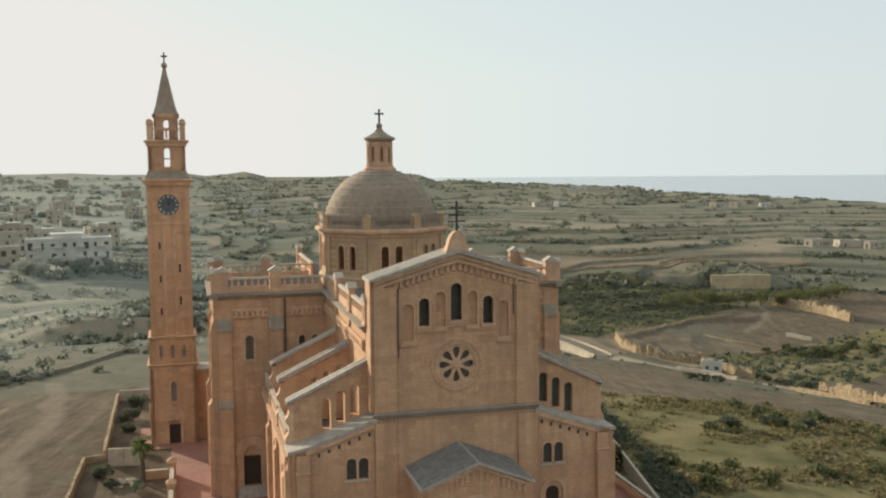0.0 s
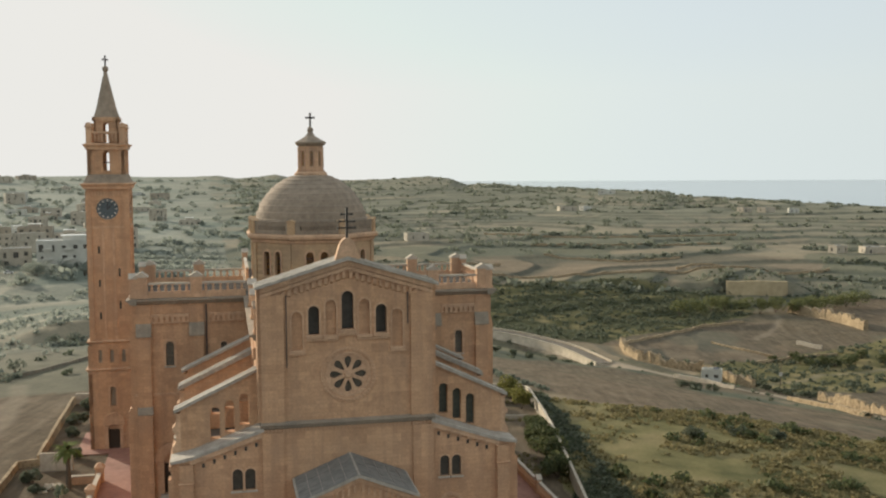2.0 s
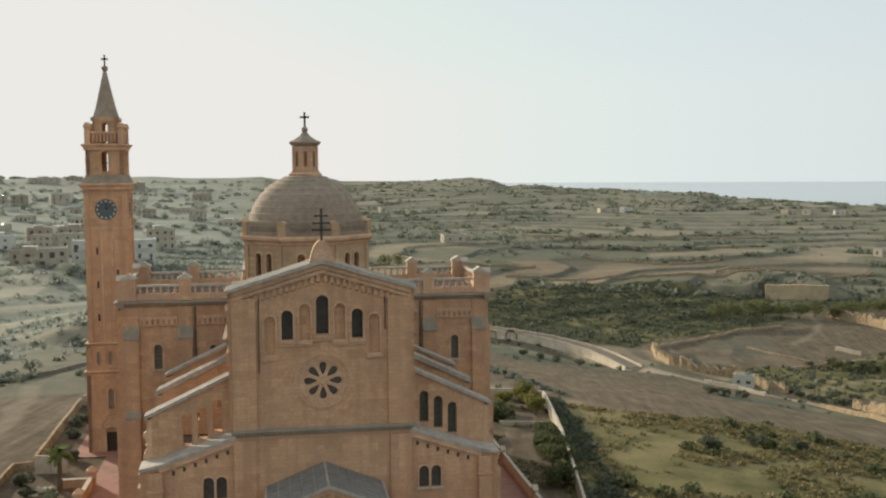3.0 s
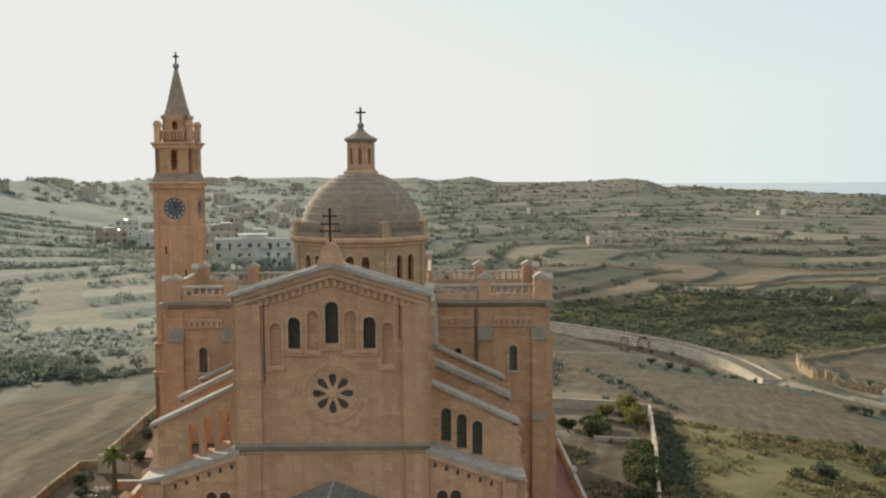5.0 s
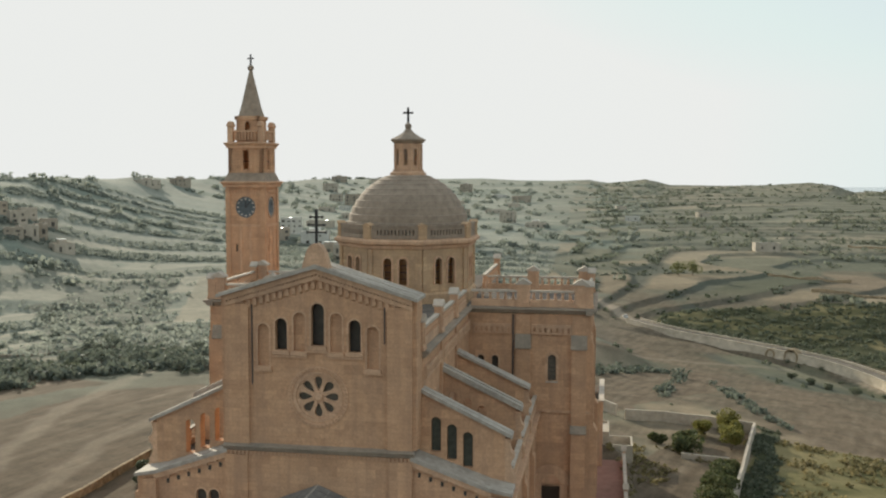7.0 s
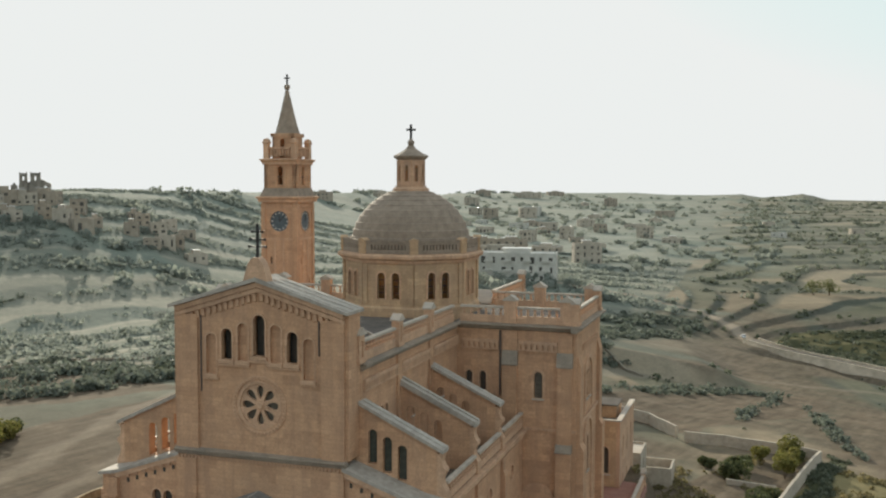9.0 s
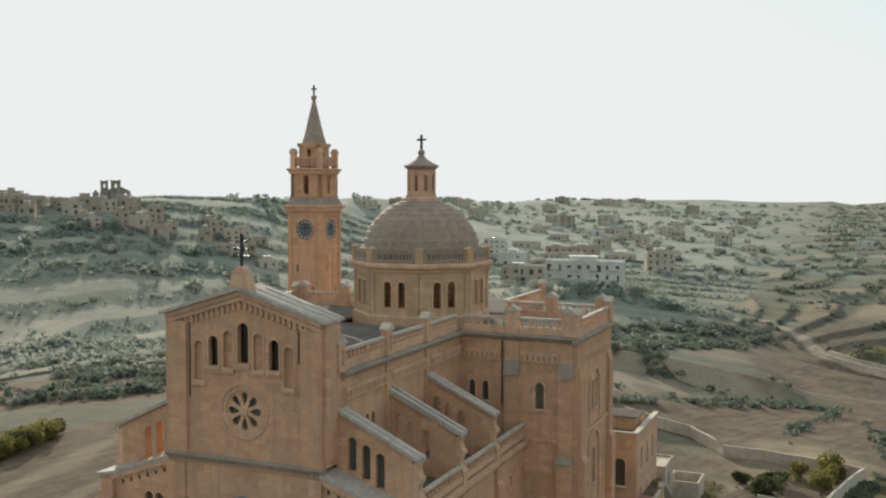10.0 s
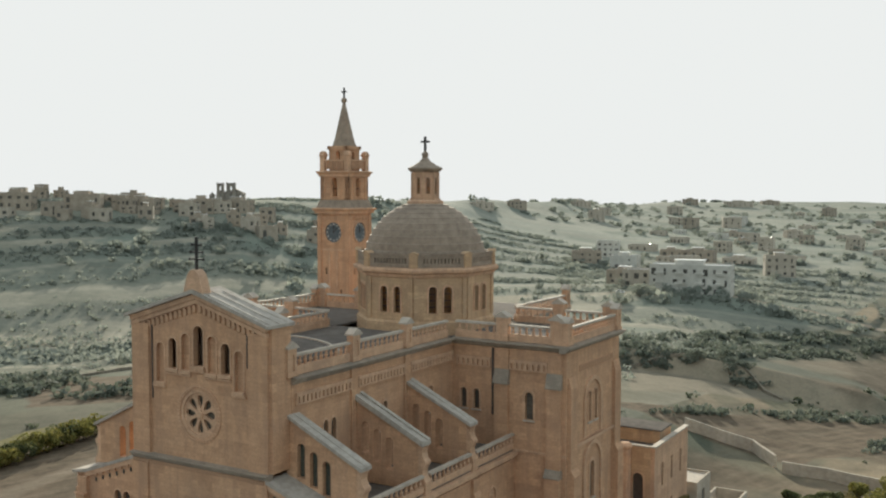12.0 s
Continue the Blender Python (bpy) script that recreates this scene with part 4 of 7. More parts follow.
panel(bm, rect(0.8, 32.4, 14.2, 14.65), [], -0.45, 0.55, right_side(17.2))
for i in range(60):
    a = 1.2 + i * 0.52
    box(bm, a - 0.1, a + 0.1, -0.3, 0.0, 13.85, 14.2, right_side(17.2))
both("aisle_cornice", bm, TRIM, church)
bm = bmesh.new()
box(bm, 8.6, 17.0, 2.4, 32.4, 14.66, 14.9)
both("aisle_roof", bm, TERRACE, church)
for a in (3.1, 12.9, 22.7):
    bm = bmesh.new()
    panel(bm, [(17.202, Z0), (17.75, Z0), (17.75, 12.0), (17.5, 12.4), (17.5, 13.8), (17.202, 13.8)], [], a - 0.5, a + 0.9)
    both("aisle_pilaster", bm, STONE, church)
for s in (1, -1):
    for a0, a1 in ((3.7, 12.8), (13.95, 22.35), (23.5, 32.3)):
        balustrade(church, (s * 17.0, a0), (s * 17.0, a1), 14.9, h=1.75, gap=0.8)

# clerestory of the nave
bm = bmesh.new()
pairs = [(7.95, 0.75), (9.2, 0.75), (16.9, 0.75), (18.15, 0.75), (26.2, 0.75), (27.45, 0.75)]
panel(bm, rect(2.9, 32.5, 14.7, 26.6), [arch(a, w, 19.2, 22.1) for a, w in pairs], 0.0, 0.6, right_side(9.0))
for a in (12.6, 22.4):
    box(bm, a - 0.55, a + 0.55, -0.22, -0.001, 14.9, 26.4, right_side(9.0))
both("clerestory_wall", bm, STONE, church)
for s in (1, -1):
    F = Matrix.Diagonal((s, 1, 1, 1)) @ right_side(9.0)
    for a, w in pairs:
        window(church, a, w, 19.2, 22.1, 0.0, F, bars=2, hood=0.2)
for a0, a1 in ((3.4, 11.95), (13.25, 21.75), (23.05, 32.2)):
    n_ = int((a1 - a0) / 0.6)
    for s in (1, -1):
        bm = bmesh.new()
        panel(bm, rect(a0, a1, 24.35, 25.5), [rect(a0 + (i + 0.28) * (a1 - a0) / n_, a0 + (i + 0.72) * (a1 - a0) / n_, 24.5, 25.15) for i in range(n_)], -0.28, -0.002, Matrix.Diagonal((s, 1, 1, 1)) @ right_side(9.0))
        part("corbel_table", bm, TRIM, church)
bm = bmesh.new()
panel(bm, [(0.0, 26.3), (0.22, 26.4), (0.3, 26.65), (0.62, 26.8), (0.62, 26.98), (-0.6, 27.1), (-0.6, 26.3)], [], 2.9, 31.9, Matrix.Translation((9.0, 0, 0)))
both("nave_cornice", bm, WEATHERED, church, "weathered grey cornice")
bm = bmesh.new()
box(bm, -8.6, 8.6, 2.9, 33.0, 26.8, 27.05)
part("nave_roof", bm, TERRACE, church)
bm = bmesh.new()
vault = [(-5.6, 27.06)] + [(-5.6 * math.cos(math.pi * i / 12), 27.25 + 1.35 * math.sin(math.pi * i / 12)) for i in range(13)] + [(5.6, 27.06)]
panel(bm, vault, [], 4.2, 14.5)
part("nave_vault", bm, TERRACE, church, "low dark barrel roof behind the gable")
bm = bmesh.new()
panel(bm, [(u * 1.04, z + (0.12 if z > 27.1 else 0.0)) for u, z in vault], [], 14.51, 14.9)
part("vault_edge", bm, COPING, church, "pale stone edge of the barrel roof")
for s in (1, -1):
    for a0, a1 in ((3.3, 12.2), (13.5, 22.0), (23.3, 31.6)):
        balustrade(church, (s * 8.7, a0), (s * 8.7, a1), 27.1, h=2.0, gap=0.8)
    for a in (2.75, 12.85, 22.65):
        gable_pier(church, s * 8.75, a + 0.15, 27.1, 1.25, 2.6, radians(90))

# transepts
TV0, TV1, TU = 32.5, 48.6, 23.45
for s in (1, -1):
    F = Matrix.Diagonal((s, 1, 1, 1))
    bm = bmesh.new()
    panel(bm, rect(8.7, TU, Z0, 26.6), [arch(18.95, 1.0, 18.35, 21.5), arch(10.5, 0.8, 18.9, 21.25), arch(12.2, 0.8, 18.9, 21.25), arch(18.95, 2.2, 1.7, 7.0, 14)], TV0, TV0 + 0.6, F)
    part("transept_wall", bm, STONE, church)
    window(church, 18.95, 1.0, 18.35, 21.5, TV0, F, DIMGLASS, bars=5, hood=0.32)
    window(church, 10.5, 0.8, 18.9, 21.25, TV0, F, bars=2)
    window(church, 12.2, 0.8, 18.9, 21.25, TV0, F, bars=2)
    bm = bmesh.new()
    panel(bm, arch(18.95, 3.9, 0.5, 8.1, 18), [arch(18.95, 2.2, 1.7, 7.0, 14)], TV0 - 0.2, TV0 - 0.001, F)
    panel(bm, arch(18.95, 4.3, 5.8, 8.35, 18), [arch(18.95, 3.7, 5.85, 8.0, 18)], TV0 - 0.34, TV0 - 0.2, F)
    door = part("door_surround", bm, TRIM, church)
    bm = bmesh.new()
    panel(bm, arch(18.95, 2.16, 5.77, 6.95, 14), [], TV0 + 0.25, TV0 + 0.33, F)
    part("tympanum", bm, TRIM, door)
    bm = bmesh.new()
    panel(bm, rect(17.87, 20.03, 1.72, 5.75), [], TV0 + 0.35, TV0 + 0.42, F)
    box(bm, 18.93, 18.97, TV0 + 0.3, TV0 + 0.349, 1.8, 5.65, F)
    part("door_leaf", bm, DARKWOOD, door, "dark timber double door")
    for k in range(3):
        bm = bmesh.new()
        box(bm, 17.0 + 0.2 * k, 20.9 - 0.2 * k, TV0 - 0.215 - 0.42 * (3 - k), TV0 - 0.215, 0.545 + 0.38 * k, 0.925 + 0.38 * k, F)
        part("step", bm, SLATE, door, "worn grey stone step")
    for u in (15.55, 22.1):
        tri = F @ Matrix.Rotation(radians(90), 4, "Z")
        bm = bmesh.new()
        panel(bm, [(TV0 - 0.002, Z0), (TV0 - 0.9, Z0), (TV0 - 0.9, 12.4), (TV0 - 0.5, 12.9), (TV0 - 0.5, 22.4), (TV0 - 0.2, 23.0), (TV0 - 0.2, 26.2), (TV0 - 0.002, 26.2)], [], -u - 0.85, -u + 0.85, tri)
        but = part("stepped_buttress", bm, STONE, church)
        for lo, hi, outer_, inner_ in ((12.25, 13.2, 1.02, 0.5), (22.2, 23.9, 0.68, 0.2)):
            bm = bmesh.new()
            panel(bm, [(TV0 - outer_, lo + 0.15), (TV0 - inner_, hi), (TV0 - 0.1, hi), (TV0 - 0.1, lo), (TV0 - outer_, lo)], [], -u - 0.95, -u + 0.95, tri)
            part("weathering", bm, WEATHERED, but, "grey sloping weathering stone")
    bm = bmesh.new()
    box(bm, 14.25, 14.42, TV0 - 0.2, TV0 - 0.003, 18.5, 26.2, F)
    part("rainwater_pipe", bm, PIPE, church)
    for a0, a1 in ((9.6, 14.1), (16.5, 21.2)):
        n_ = int((a1 - a0) / 0.6)
        bm = bmesh.new()
        panel(bm, rect(a0, a1, 23.9, 25.05), [rect(a0 + (i + 0.28) * (a1 - a0) / n_, a0 + (i + 0.72) * (a1 - a0) / n_, 24.05, 24.7) for i in range(n_)], TV0 - 0.24, TV0 - 0.002, F)
        part("corbel_table", bm, TRIM, church)
    block("string_course", TRIM, church, F, 9.1, TU, TV0 - 0.14, TV0 - 0.003, 14.55, 14.85)
    # gable-end wall
    R = F @ right_side(TU)
    bm = bmesh.new()
    panel(bm, rect(TV0 + 0.6, TV1, Z0, 26.6), [arch(39.2, 0.8, 17.4, 21.0), arch(41.0, 0.8, 17.4, 21.0), arch(40.1, 1.3, 8.2, 12.6)], 0.0, 0.6, R)
    part("transept_wall", bm, STONE, church)
    window(church, 39.2, 0.8, 17.4, 21.0, 0.0, R, bars=2, hood=0.2)
    window(church, 41.0, 0.8, 17.4, 21.0, 0.0, R, bars=2, hood=0.2)
    window(church, 40.1, 1.3, 8.2, 12.6, 0.0, R, bars=3, hood=0.4)
    bm = bmesh.new()
    panel(bm, arch(40.1, 5.4, 15.8, 22.7, 20), [arch(40.1, 4.6, 15.81, 22.2, 20)], -0.2, -0.002, R)
    panel(bm, arch(40.1, 5.6, 1.0, 15.1, 20), [arch(40.1, 4.8, 1.01, 14.6, 20)], -0.25, -0.002, R)
    box(bm, 34.0, 47.2, -0.3, -0.001, 15.2, 15.6, R)
    part("end_wall_moulding", bm, TRIM, church)
    for i in range(17):
        a = 36.2 + i * 0.62
        block("corbel", TRIM, church, R, a - 0.14, a + 0.14, -0.18, 0.0, 23.75, 24.5)
    for a in (33.9, 47.4):
        bm = bmesh.new()
        panel(bm, [(TU + 0.002, Z0), (TU + 0.85, Z0), (TU + 0.85, 12.4), (TU + 0.42, 13.1), (TU + 0.42, 22.2), (TU + 0.1, 23.4), (TU + 0.002, 23.4)], [], a - 0.95, a + 0.95, F)
        part("stepped_buttress", bm, STONE, church)
    # back wall and cornice
    bm = bmesh.new()
    panel(bm, rect(8.7, TU - 0.6, Z0, 26.6), [], TV1 - 0.6, TV1, F)
    part("transept_wall", bm, STONE, church)
    bm = bmesh.new()
    c = [(0.0, 26.3), (0.25, 26.42), (0.34, 26.65), (0.68, 26.8), (0.68, 27.0), (-0.6, 27.12), (-0.6, 26.3)]
    panel(bm, c, [], TV0 - 0.65, TV1 + 0.65, F @ Matrix.Translation((TU, 0, 0)))
    panel(bm, c, [], 9.0, TU - 0.61, F @ Matrix(((0, 1, 0, 0), (-1, 0, 0, TV0), (0, 0, 1, 0), (0, 0, 0, 1))))
    panel(bm, c, [], 9.0, TU - 0.61, F @ Matrix(((0, 1, 0, 0), (1, 0, 0, TV1), (0, 0, 1, 0), (0, 0, 0, 1))))
    part("transept_cornice", bm, WEATHERED, church, "weathered grey cornice")
    bm = bmesh.new()
    box(bm, 8.61, TU - 0.3, TV0 + 0.2, TV1 - 0.2, 26.82, 27.06, F)
    part("transept_roof", bm, TERRACE, church)
    for yy in (TV0 + 0.25, TV1 - 0.25):
        balustrade(church, (s * 9.3, yy), (s * 14.75, yy), 27.1, h=1.95)
        balustrade(church, (s * 16.3, yy), (s * 21.4, yy), 27.1, h=1.95)
        gable_pier(church, s * 15.5, yy, 27.1, 1.45, 2.65)
        gable_pier(church, s * 22.25, yy, 27.1, 1.5, 2.7)
    balustrade(church, (s * 23.2, TV0 + 1.2), (s * 23.2, TV1 - 1.2), 27.1, h=1.95)
    for a in (TV0 + 0.5, TV1 - 0.5):
        gable_pier(church, s * 23.25, a, 27.1, 1.3, 2.5, radians(90))

# choir behind the crossing
bm = bmesh.new()
box(bm, -8.7, 8.7, TV1, 66.0, Z0, 26.6)
part("choir_wall", bm, STONE, church)
bm = bmesh.new()
box(bm, -9.3, 9.3, TV1 + 0.7, 66.6, 26.61, 27.1)
part("choir_cornice", bm, WEATHERED, church)
bm = bmesh.new()
box(bm, -8.2, 8.2, TV1 + 0.9, 65.6, 27.102, 27.18)
part("choir_roof", bm, TERRACE, church)
for s in (1, -1):
    balustrade(church, (s * 8.7, TV1 + 0.9), (s * 8.7, 65.5), 27.1, h=1.9)
    gable_pier(church, s * 8.7, 66.0, 27.1, 1.3, 2.6, radians(90))

# octagonal drum, dome and lantern
CV = 40.85
OCT = math.pi / 8
bm = bmesh.new()
lathe(bm, [(9.0, 26.0), (9.0, 28.1), (8.75, 28.35), (8.75, 28.6)], 8, 0, CV, OCT)
drum = part("drum", bm, DRUMSTONE, church, "octagonal stone drum")
AP = 8.0
half = AP * math.tan(OCT)
for k in range(8):
    M = Matrix.Translation((0, CV, 0)) @ Matrix.Rotation(k * math.pi / 4, 4, "Z") @ Matrix.Translation((0, -AP, 0))
    bm = bmesh.new()
    panel(bm, rect(-half, half, 28.5, 34.0), [arch(-0.95, 1.0, 29.3, 32.5), arch(0.95, 1.0, 29.3, 32.5)], 0.0, 0.55, M)
    for a in (-half + 0.28, half - 0.28):
        box(bm, a - 0.26, a + 0.26, -0.20, 0.1, 28.6, 33.6, M)
    face = part("drum_face", bm, DRUMSTONE, church)
    for a in (-0.95, 0.95):
        bm = bmesh.new()
        panel(bm, arch(a, 1.4, 29.3, 32.75), [arch(a, 1.0, 29.32, 32.5)], -0.12, 0.02, M)
        fr = part("window_surround", bm, TRIM, face)
        bm = bmesh.new()
        panel(bm, arch(a, 1.0, 29.3, 32.5), [], 0.42, 0.46, M)
        part("pane", bm, AMBER, face, "amber glass pane").visible_shadow = False
        for z in (30.0, 30.8, 31.6):
            block("glazing_bar", PIPE, face, M, a - 0.42, a + 0.42, 0.33, 0.41, z - 0.05, z + 0.05)
    bm = bmesh.new()
    w2 = 8.25 * math.tan(OCT)
    panel(bm, rect(-w2 + 0.55, w2 - 0.55, 34.85, 36.3), [rect(-2.2 + i * 0.44, -2.2 + i * 0.44 + 0.2, 35.3, 35.95) for i in range(11)], -0.25, 0.05, M)
    box(bm, -w2 + 0.5, w2 - 0.5, -0.32, 0.12, 36.31, 36.5, M)
    box(bm, -w2 + 0.56, w2 - 0.56, 0.052, 0.2, 34.86, 36.3, M)
    part("drum_parapet", bm, DOMESTONE, church)
    P = Matrix.Translation((0, CV, 0)) @ Matrix.Rotation(k * math.pi / 4 + OCT, 4, "Z") @ Matrix.Translation((0, -8.7, 34.8))
    bm = bmesh.new()
    panel(bm, rect(-0.5, 0.5, 0, 1.62), [], -0.3, 0.5, P)
    panel(bm, [(-0.6, 1.621), (0.6, 1.621), (0.6, 1.72), (0, 2.0), (-0.6, 1.72)], [], -0.4, 0.58, P)
    panel(bm, arch(0, 0.55, 0.3, 1.4, 8), [], -0.34, -0.301, P)
    part("corner_finial", bm, DRUMSTONE, church)
bm = bmesh.new()
lathe(bm, [(8.5, 33.6), (8.95, 33.7), (9.0, 34.0), (9.45, 34.25), (9.5, 34.6), (9.2, 34.8), (8.0, 34.86)], 8, 0, CV, OCT)
part("drum_cornice", bm, TRIM, church)
bm = bmesh.new()
rings = 11
prof = []
for i in range(rings):
    a0, a1 = i / rings * 1.32, (i + 1) / rings * 1.32
    r0, z0 = 7.75 * math.cos(a0), 34.7 + 8.1 * math.sin(a0)
    r1, z1 = 7.75 * math.cos(a1), 34.7 + 8.1 * math.sin(a1)
    prof += [(r0 + 0.02, z0 + 0.10), (r1 + 0.24, z1 - 0.06), (r1 + 0.22, z1 + 0.04)]
lathe(bm, prof, 64, 0, CV)
dome = part("dome", bm, DOMESTONE, church, "grey stepped stone dome", True)
for f in dome.data.polygons:
    f.use_smooth = False
bm = bmesh.new()
lathe(bm, [(2.35, 42.2), (2.35, 42.75), (2.0, 42.95), (2.0, 43.15)], 8, 0, CV, OCT)
lantern = part("lantern", bm, TRIM, church)
for k in range(8):
    M = Matrix.Translation((0, CV, 0)) @ Matrix.Rotation(k * math.pi / 4, 4, "Z") @ Matrix.Translation((0, -1.62, 0))
    h2 = 1.62 * math.tan(OCT)
    bm = bmesh.new()
    panel(bm, rect(-h2, h2, 43.1, 46.5), [arch(0, 0.46, 43.7, 45.8)], 0.0, 0.16, M)
    box(bm, -h2, -h2 + 0.2, -0.1, 0.05, 43.15, 46.4, M)
    box(bm, h2 - 0.2, h2, -0.1, 0.05, 43.15, 46.4, M)
    part("lantern_face", bm, TRIM, lantern)
    bm = bmesh.new()
    panel(bm, arch(0, 0.46, 43.7, 45.8), [], 0.06, 0.09, M)
    part("lantern_pane", bm, AMBER, lantern, "amber glass pane").visible_shadow = False
bm = bmesh.new()
lathe(bm, [(1.8, 46.45), (2.0, 46.6), (2.25, 46.85), (2.25, 47.0), (1.5, 47.35), (0.7, 47.85), (0.45, 48.2), (0.33, 48.3), (0.42, 48.5), (0.45, 48.75), (0.33, 48.95), (0.15, 49.1), (0.10, 49.4)], 8, 0, CV, OCT)
part("lantern_roof", bm, DOMESTONE, lantern)
bm = bmesh.new()
box(bm, -0.13, 0.13, CV - 0.13, CV + 0.13, 49.2, 51.0)
box(bm, -0.62, 0.62, CV - 0.11, CV + 0.11, 50.22, 50.46)
for x in (-0.58, 0.58):
    box(bm, x - 0.06, x + 0.06, CV - 0.08, CV + 0.08, 50.25, 50.49)
part("dome_cross", bm, IRON, lantern, "dark iron cross")


# ---- the bell tower ----
TOWER = CHURCH @ Matrix.Translation((-29.0, 63.0, 0))
tower = thing("bell_tower", TOWER, "tall slender limestone bell tower with clocks and a pointed spire", "bell tower")


def four(build):
    for k in range(4):
        build(Matrix.Rotation(k * math.pi / 2, 4, "Z"), k)


def tower_side(M, k):
    F = M @ Matrix.Translation((0, -3.5, 0))
    bm = bmesh.new()
    panel(bm, rect(-3.5, 3.5, Z0, 12.6), [arch(0, 1.7, 0.2, 4.4), arch(0, 0.8, 7.2, 10.2)], 0.0, 0.6, F)
    part("base_wall", bm, STONE, tower)
    bm = bmesh.new()
    panel(bm, arch(0, 2.7, 0.1, 5.9, 14), [arch(0, 1.7, 0.21, 4.4, 10)], -0.2, -0.002, F)
    panel(bm, arch(0, 3.3, 4.2, 6.2, 14), [arch(0, 2.72, 4.21, 5.92, 14)], -0.32, -0.002, F)
    panel(bm, arch(0, 1.3, 7.0, 10.5), [arch(0, 0.8, 7.2, 10.2)], -0.14, -0.002, F)
    part("portal_moulding", bm, TRIM, tower)
    bm = bmesh.new()
    panel(bm, rect(-0.83, 0.83, 0.22, 3.5), [], 0.3, 0.36, F)
    leaf_ = part("door_leaf", bm, DARKWOOD, tower)
    bm = bmesh.new()
    panel(bm, arch(0, 1.66, 3.52, 4.36), [], 0.22, 0.34, F)
    part("tympanum", bm, TRIM, leaf_)
    bm = bmesh.new()
    panel(bm, arch(0, 0.78, 7.21, 10.18), [], 0.3, 0.36, F)
    part("pane", bm, WEATHERED, tower)
    G = M @ Matrix.Translation((0, -3.35, 0))
    bm = bmesh.new()
    panel(bm, rect(-3.35, 3.35, 12.6, 17.0), [arch(c, 0.55, 13.9, 15.9) for c in (-1.7, 0, 1.7)], 0.0, 0.5, G)
    for a in (-3.0, -0.85, 0.85, 3.0):
        box(bm, a - 0.28, a + 0.28, -0.14, -0.002, 13.0, 16.5, G)
    part("band_wall", bm, STONE, tower)
    for c in (-1.7, 0, 1.7):
        bm = bmesh.new()
        panel(bm, arch(c, 0.53, 13.92, 15.88), [], 0.25, 0.3, G)
        part("niche_back", bm, WEATHERED, tower)
    # shaft with corner strips and slit windows
    H = M @ Matrix.Translation((0, -3.1, 0))
    bm = bmesh.new()
    slits = [rect(-1.62, -1.28, z, z + 1.1) for z in (20.5, 25.5, 30.6)] + [rect(1.28, 1.62, z, z + 1.3) for z in (22.0, 27.0)]
    panel(bm, rect(-3.1, 3.1, 17.0, 40.6), slits + [circle(0, 37.35, 1.62, 32)], 0.12, 0.6, H)
    part("shaft_wall", bm, STONE, tower)
    for i, sl_ in enumerate(slits):
        bm = bmesh.new()
        panel(bm, sl_, [], 0.4, 0.45, H)
        part("slit_pane", bm, GLASS, tower)
    for a in (-2.72, 2.72):
        bm = bmesh.new()
        box(bm, a - 0.38, a + 0.38, -0.05, 0.119, 17.0, 40.2, H)
        part("corner_strip", bm, STONE, tower)
    bm = bmesh.new()
    for a in (-0.75, 0.75):
        box(bm, a - 0.16, a + 0.16, 0.02, 0.119, 17.2, 34.3, H)
    for i in range(11):
        a = -2.1 + i * 0.42
        box(bm, a - 0.1, a + 0.1, 0.0, 0.119, 39.3, 40.0, H)
    box(bm, -2.33, 2.33, 0.0, 0.118, 34.4, 34.75, H)
    part("shaft_moulding", bm, TRIM, tower)
    # clock
    bm = bmesh.new()
    panel(bm, circle(0, 37.35, 1.60, 32), [], 0.2, 0.3, H)
    clock = part("clock_face", bm, CLOCKBLUE, tower, "dark blue-grey clock face")
    bm = bmesh.new()
    panel(bm, circle(0, 37.35, 1.75, 32), [circle(0, 37.35, 1.60, 32)], -0.02, 0.25, H)
    part("clock_rim", bm, TRIM, clock)
    for i in range(12):
        a = i * math.pi / 6
        bm = bmesh.new()
        panel(bm, circle(1.28 * math.cos(a), 37.35 + 1.28 * math.sin(a), 0.15, 8), [], 0.15, 0.198, H)
        part("hour_mark", bm, PAINTWHITE, clock, "white hour mark")
    bm = bmesh.new()
    panel(bm, [(-0.05, 37.3), (0.08, 37.3), (0.75, 38.1), (0.68, 38.16)], [], 0.12, 0.149, H)
    panel(bm, [(-0.05, 37.25), (0.05, 37.25), (0.06, 38.35), (-0.06, 38.35)], [], 0.09, 0.118, H)
    part("clock_hand", bm, IRON, clock)
    # belfry
    B = M @ Matrix.Translation((0, -2.75, 0))
    bm = bmesh.new()
    panel(bm, rect(-2.75, 2.75, 42.3, 46.6), [arch(0, 0.95, 43.1, 46.0)], 0.1, 0.6, B)
    for a in (-2.3, 2.3):
        box(bm, a - 0.45, a + 0.45, 0.0, 0.099, 42.3, 46.4, B)
    panel(bm, arch(0, 2.3, 42.9, 46.45, 12), [arch(0, 1.5, 42.91, 46.1, 12)], 0.02, 0.099, B)
    part("belfry_wall", bm, STONE, tower)
    bm = bmesh.new()
    box(bm, -0.46, 0.46, 0.2, 0.5, 44.25, 44.4, B)
    part("bell_beam", bm, DARKWOOD, tower)
    # parapet
    C = M @ Matrix.Translation((0, -2.75, 0))
    bm = bmesh.new()
    box(bm, -1.9, 1.9, 0.0, 0.36, 48.71, 49.0, C)
    rail = part("parapet_rail", bm, TRIM, tower)
    for a in (-1.5, -1.0, -0.5, 0, 0.5, 1.0, 1.5):
        bm = bmesh.new()
        box(bm, a - 0.11, a + 0.11, 0.05, 0.30, 47.5, 48.7, C)
        part("baluster", bm, TRIM, rail)
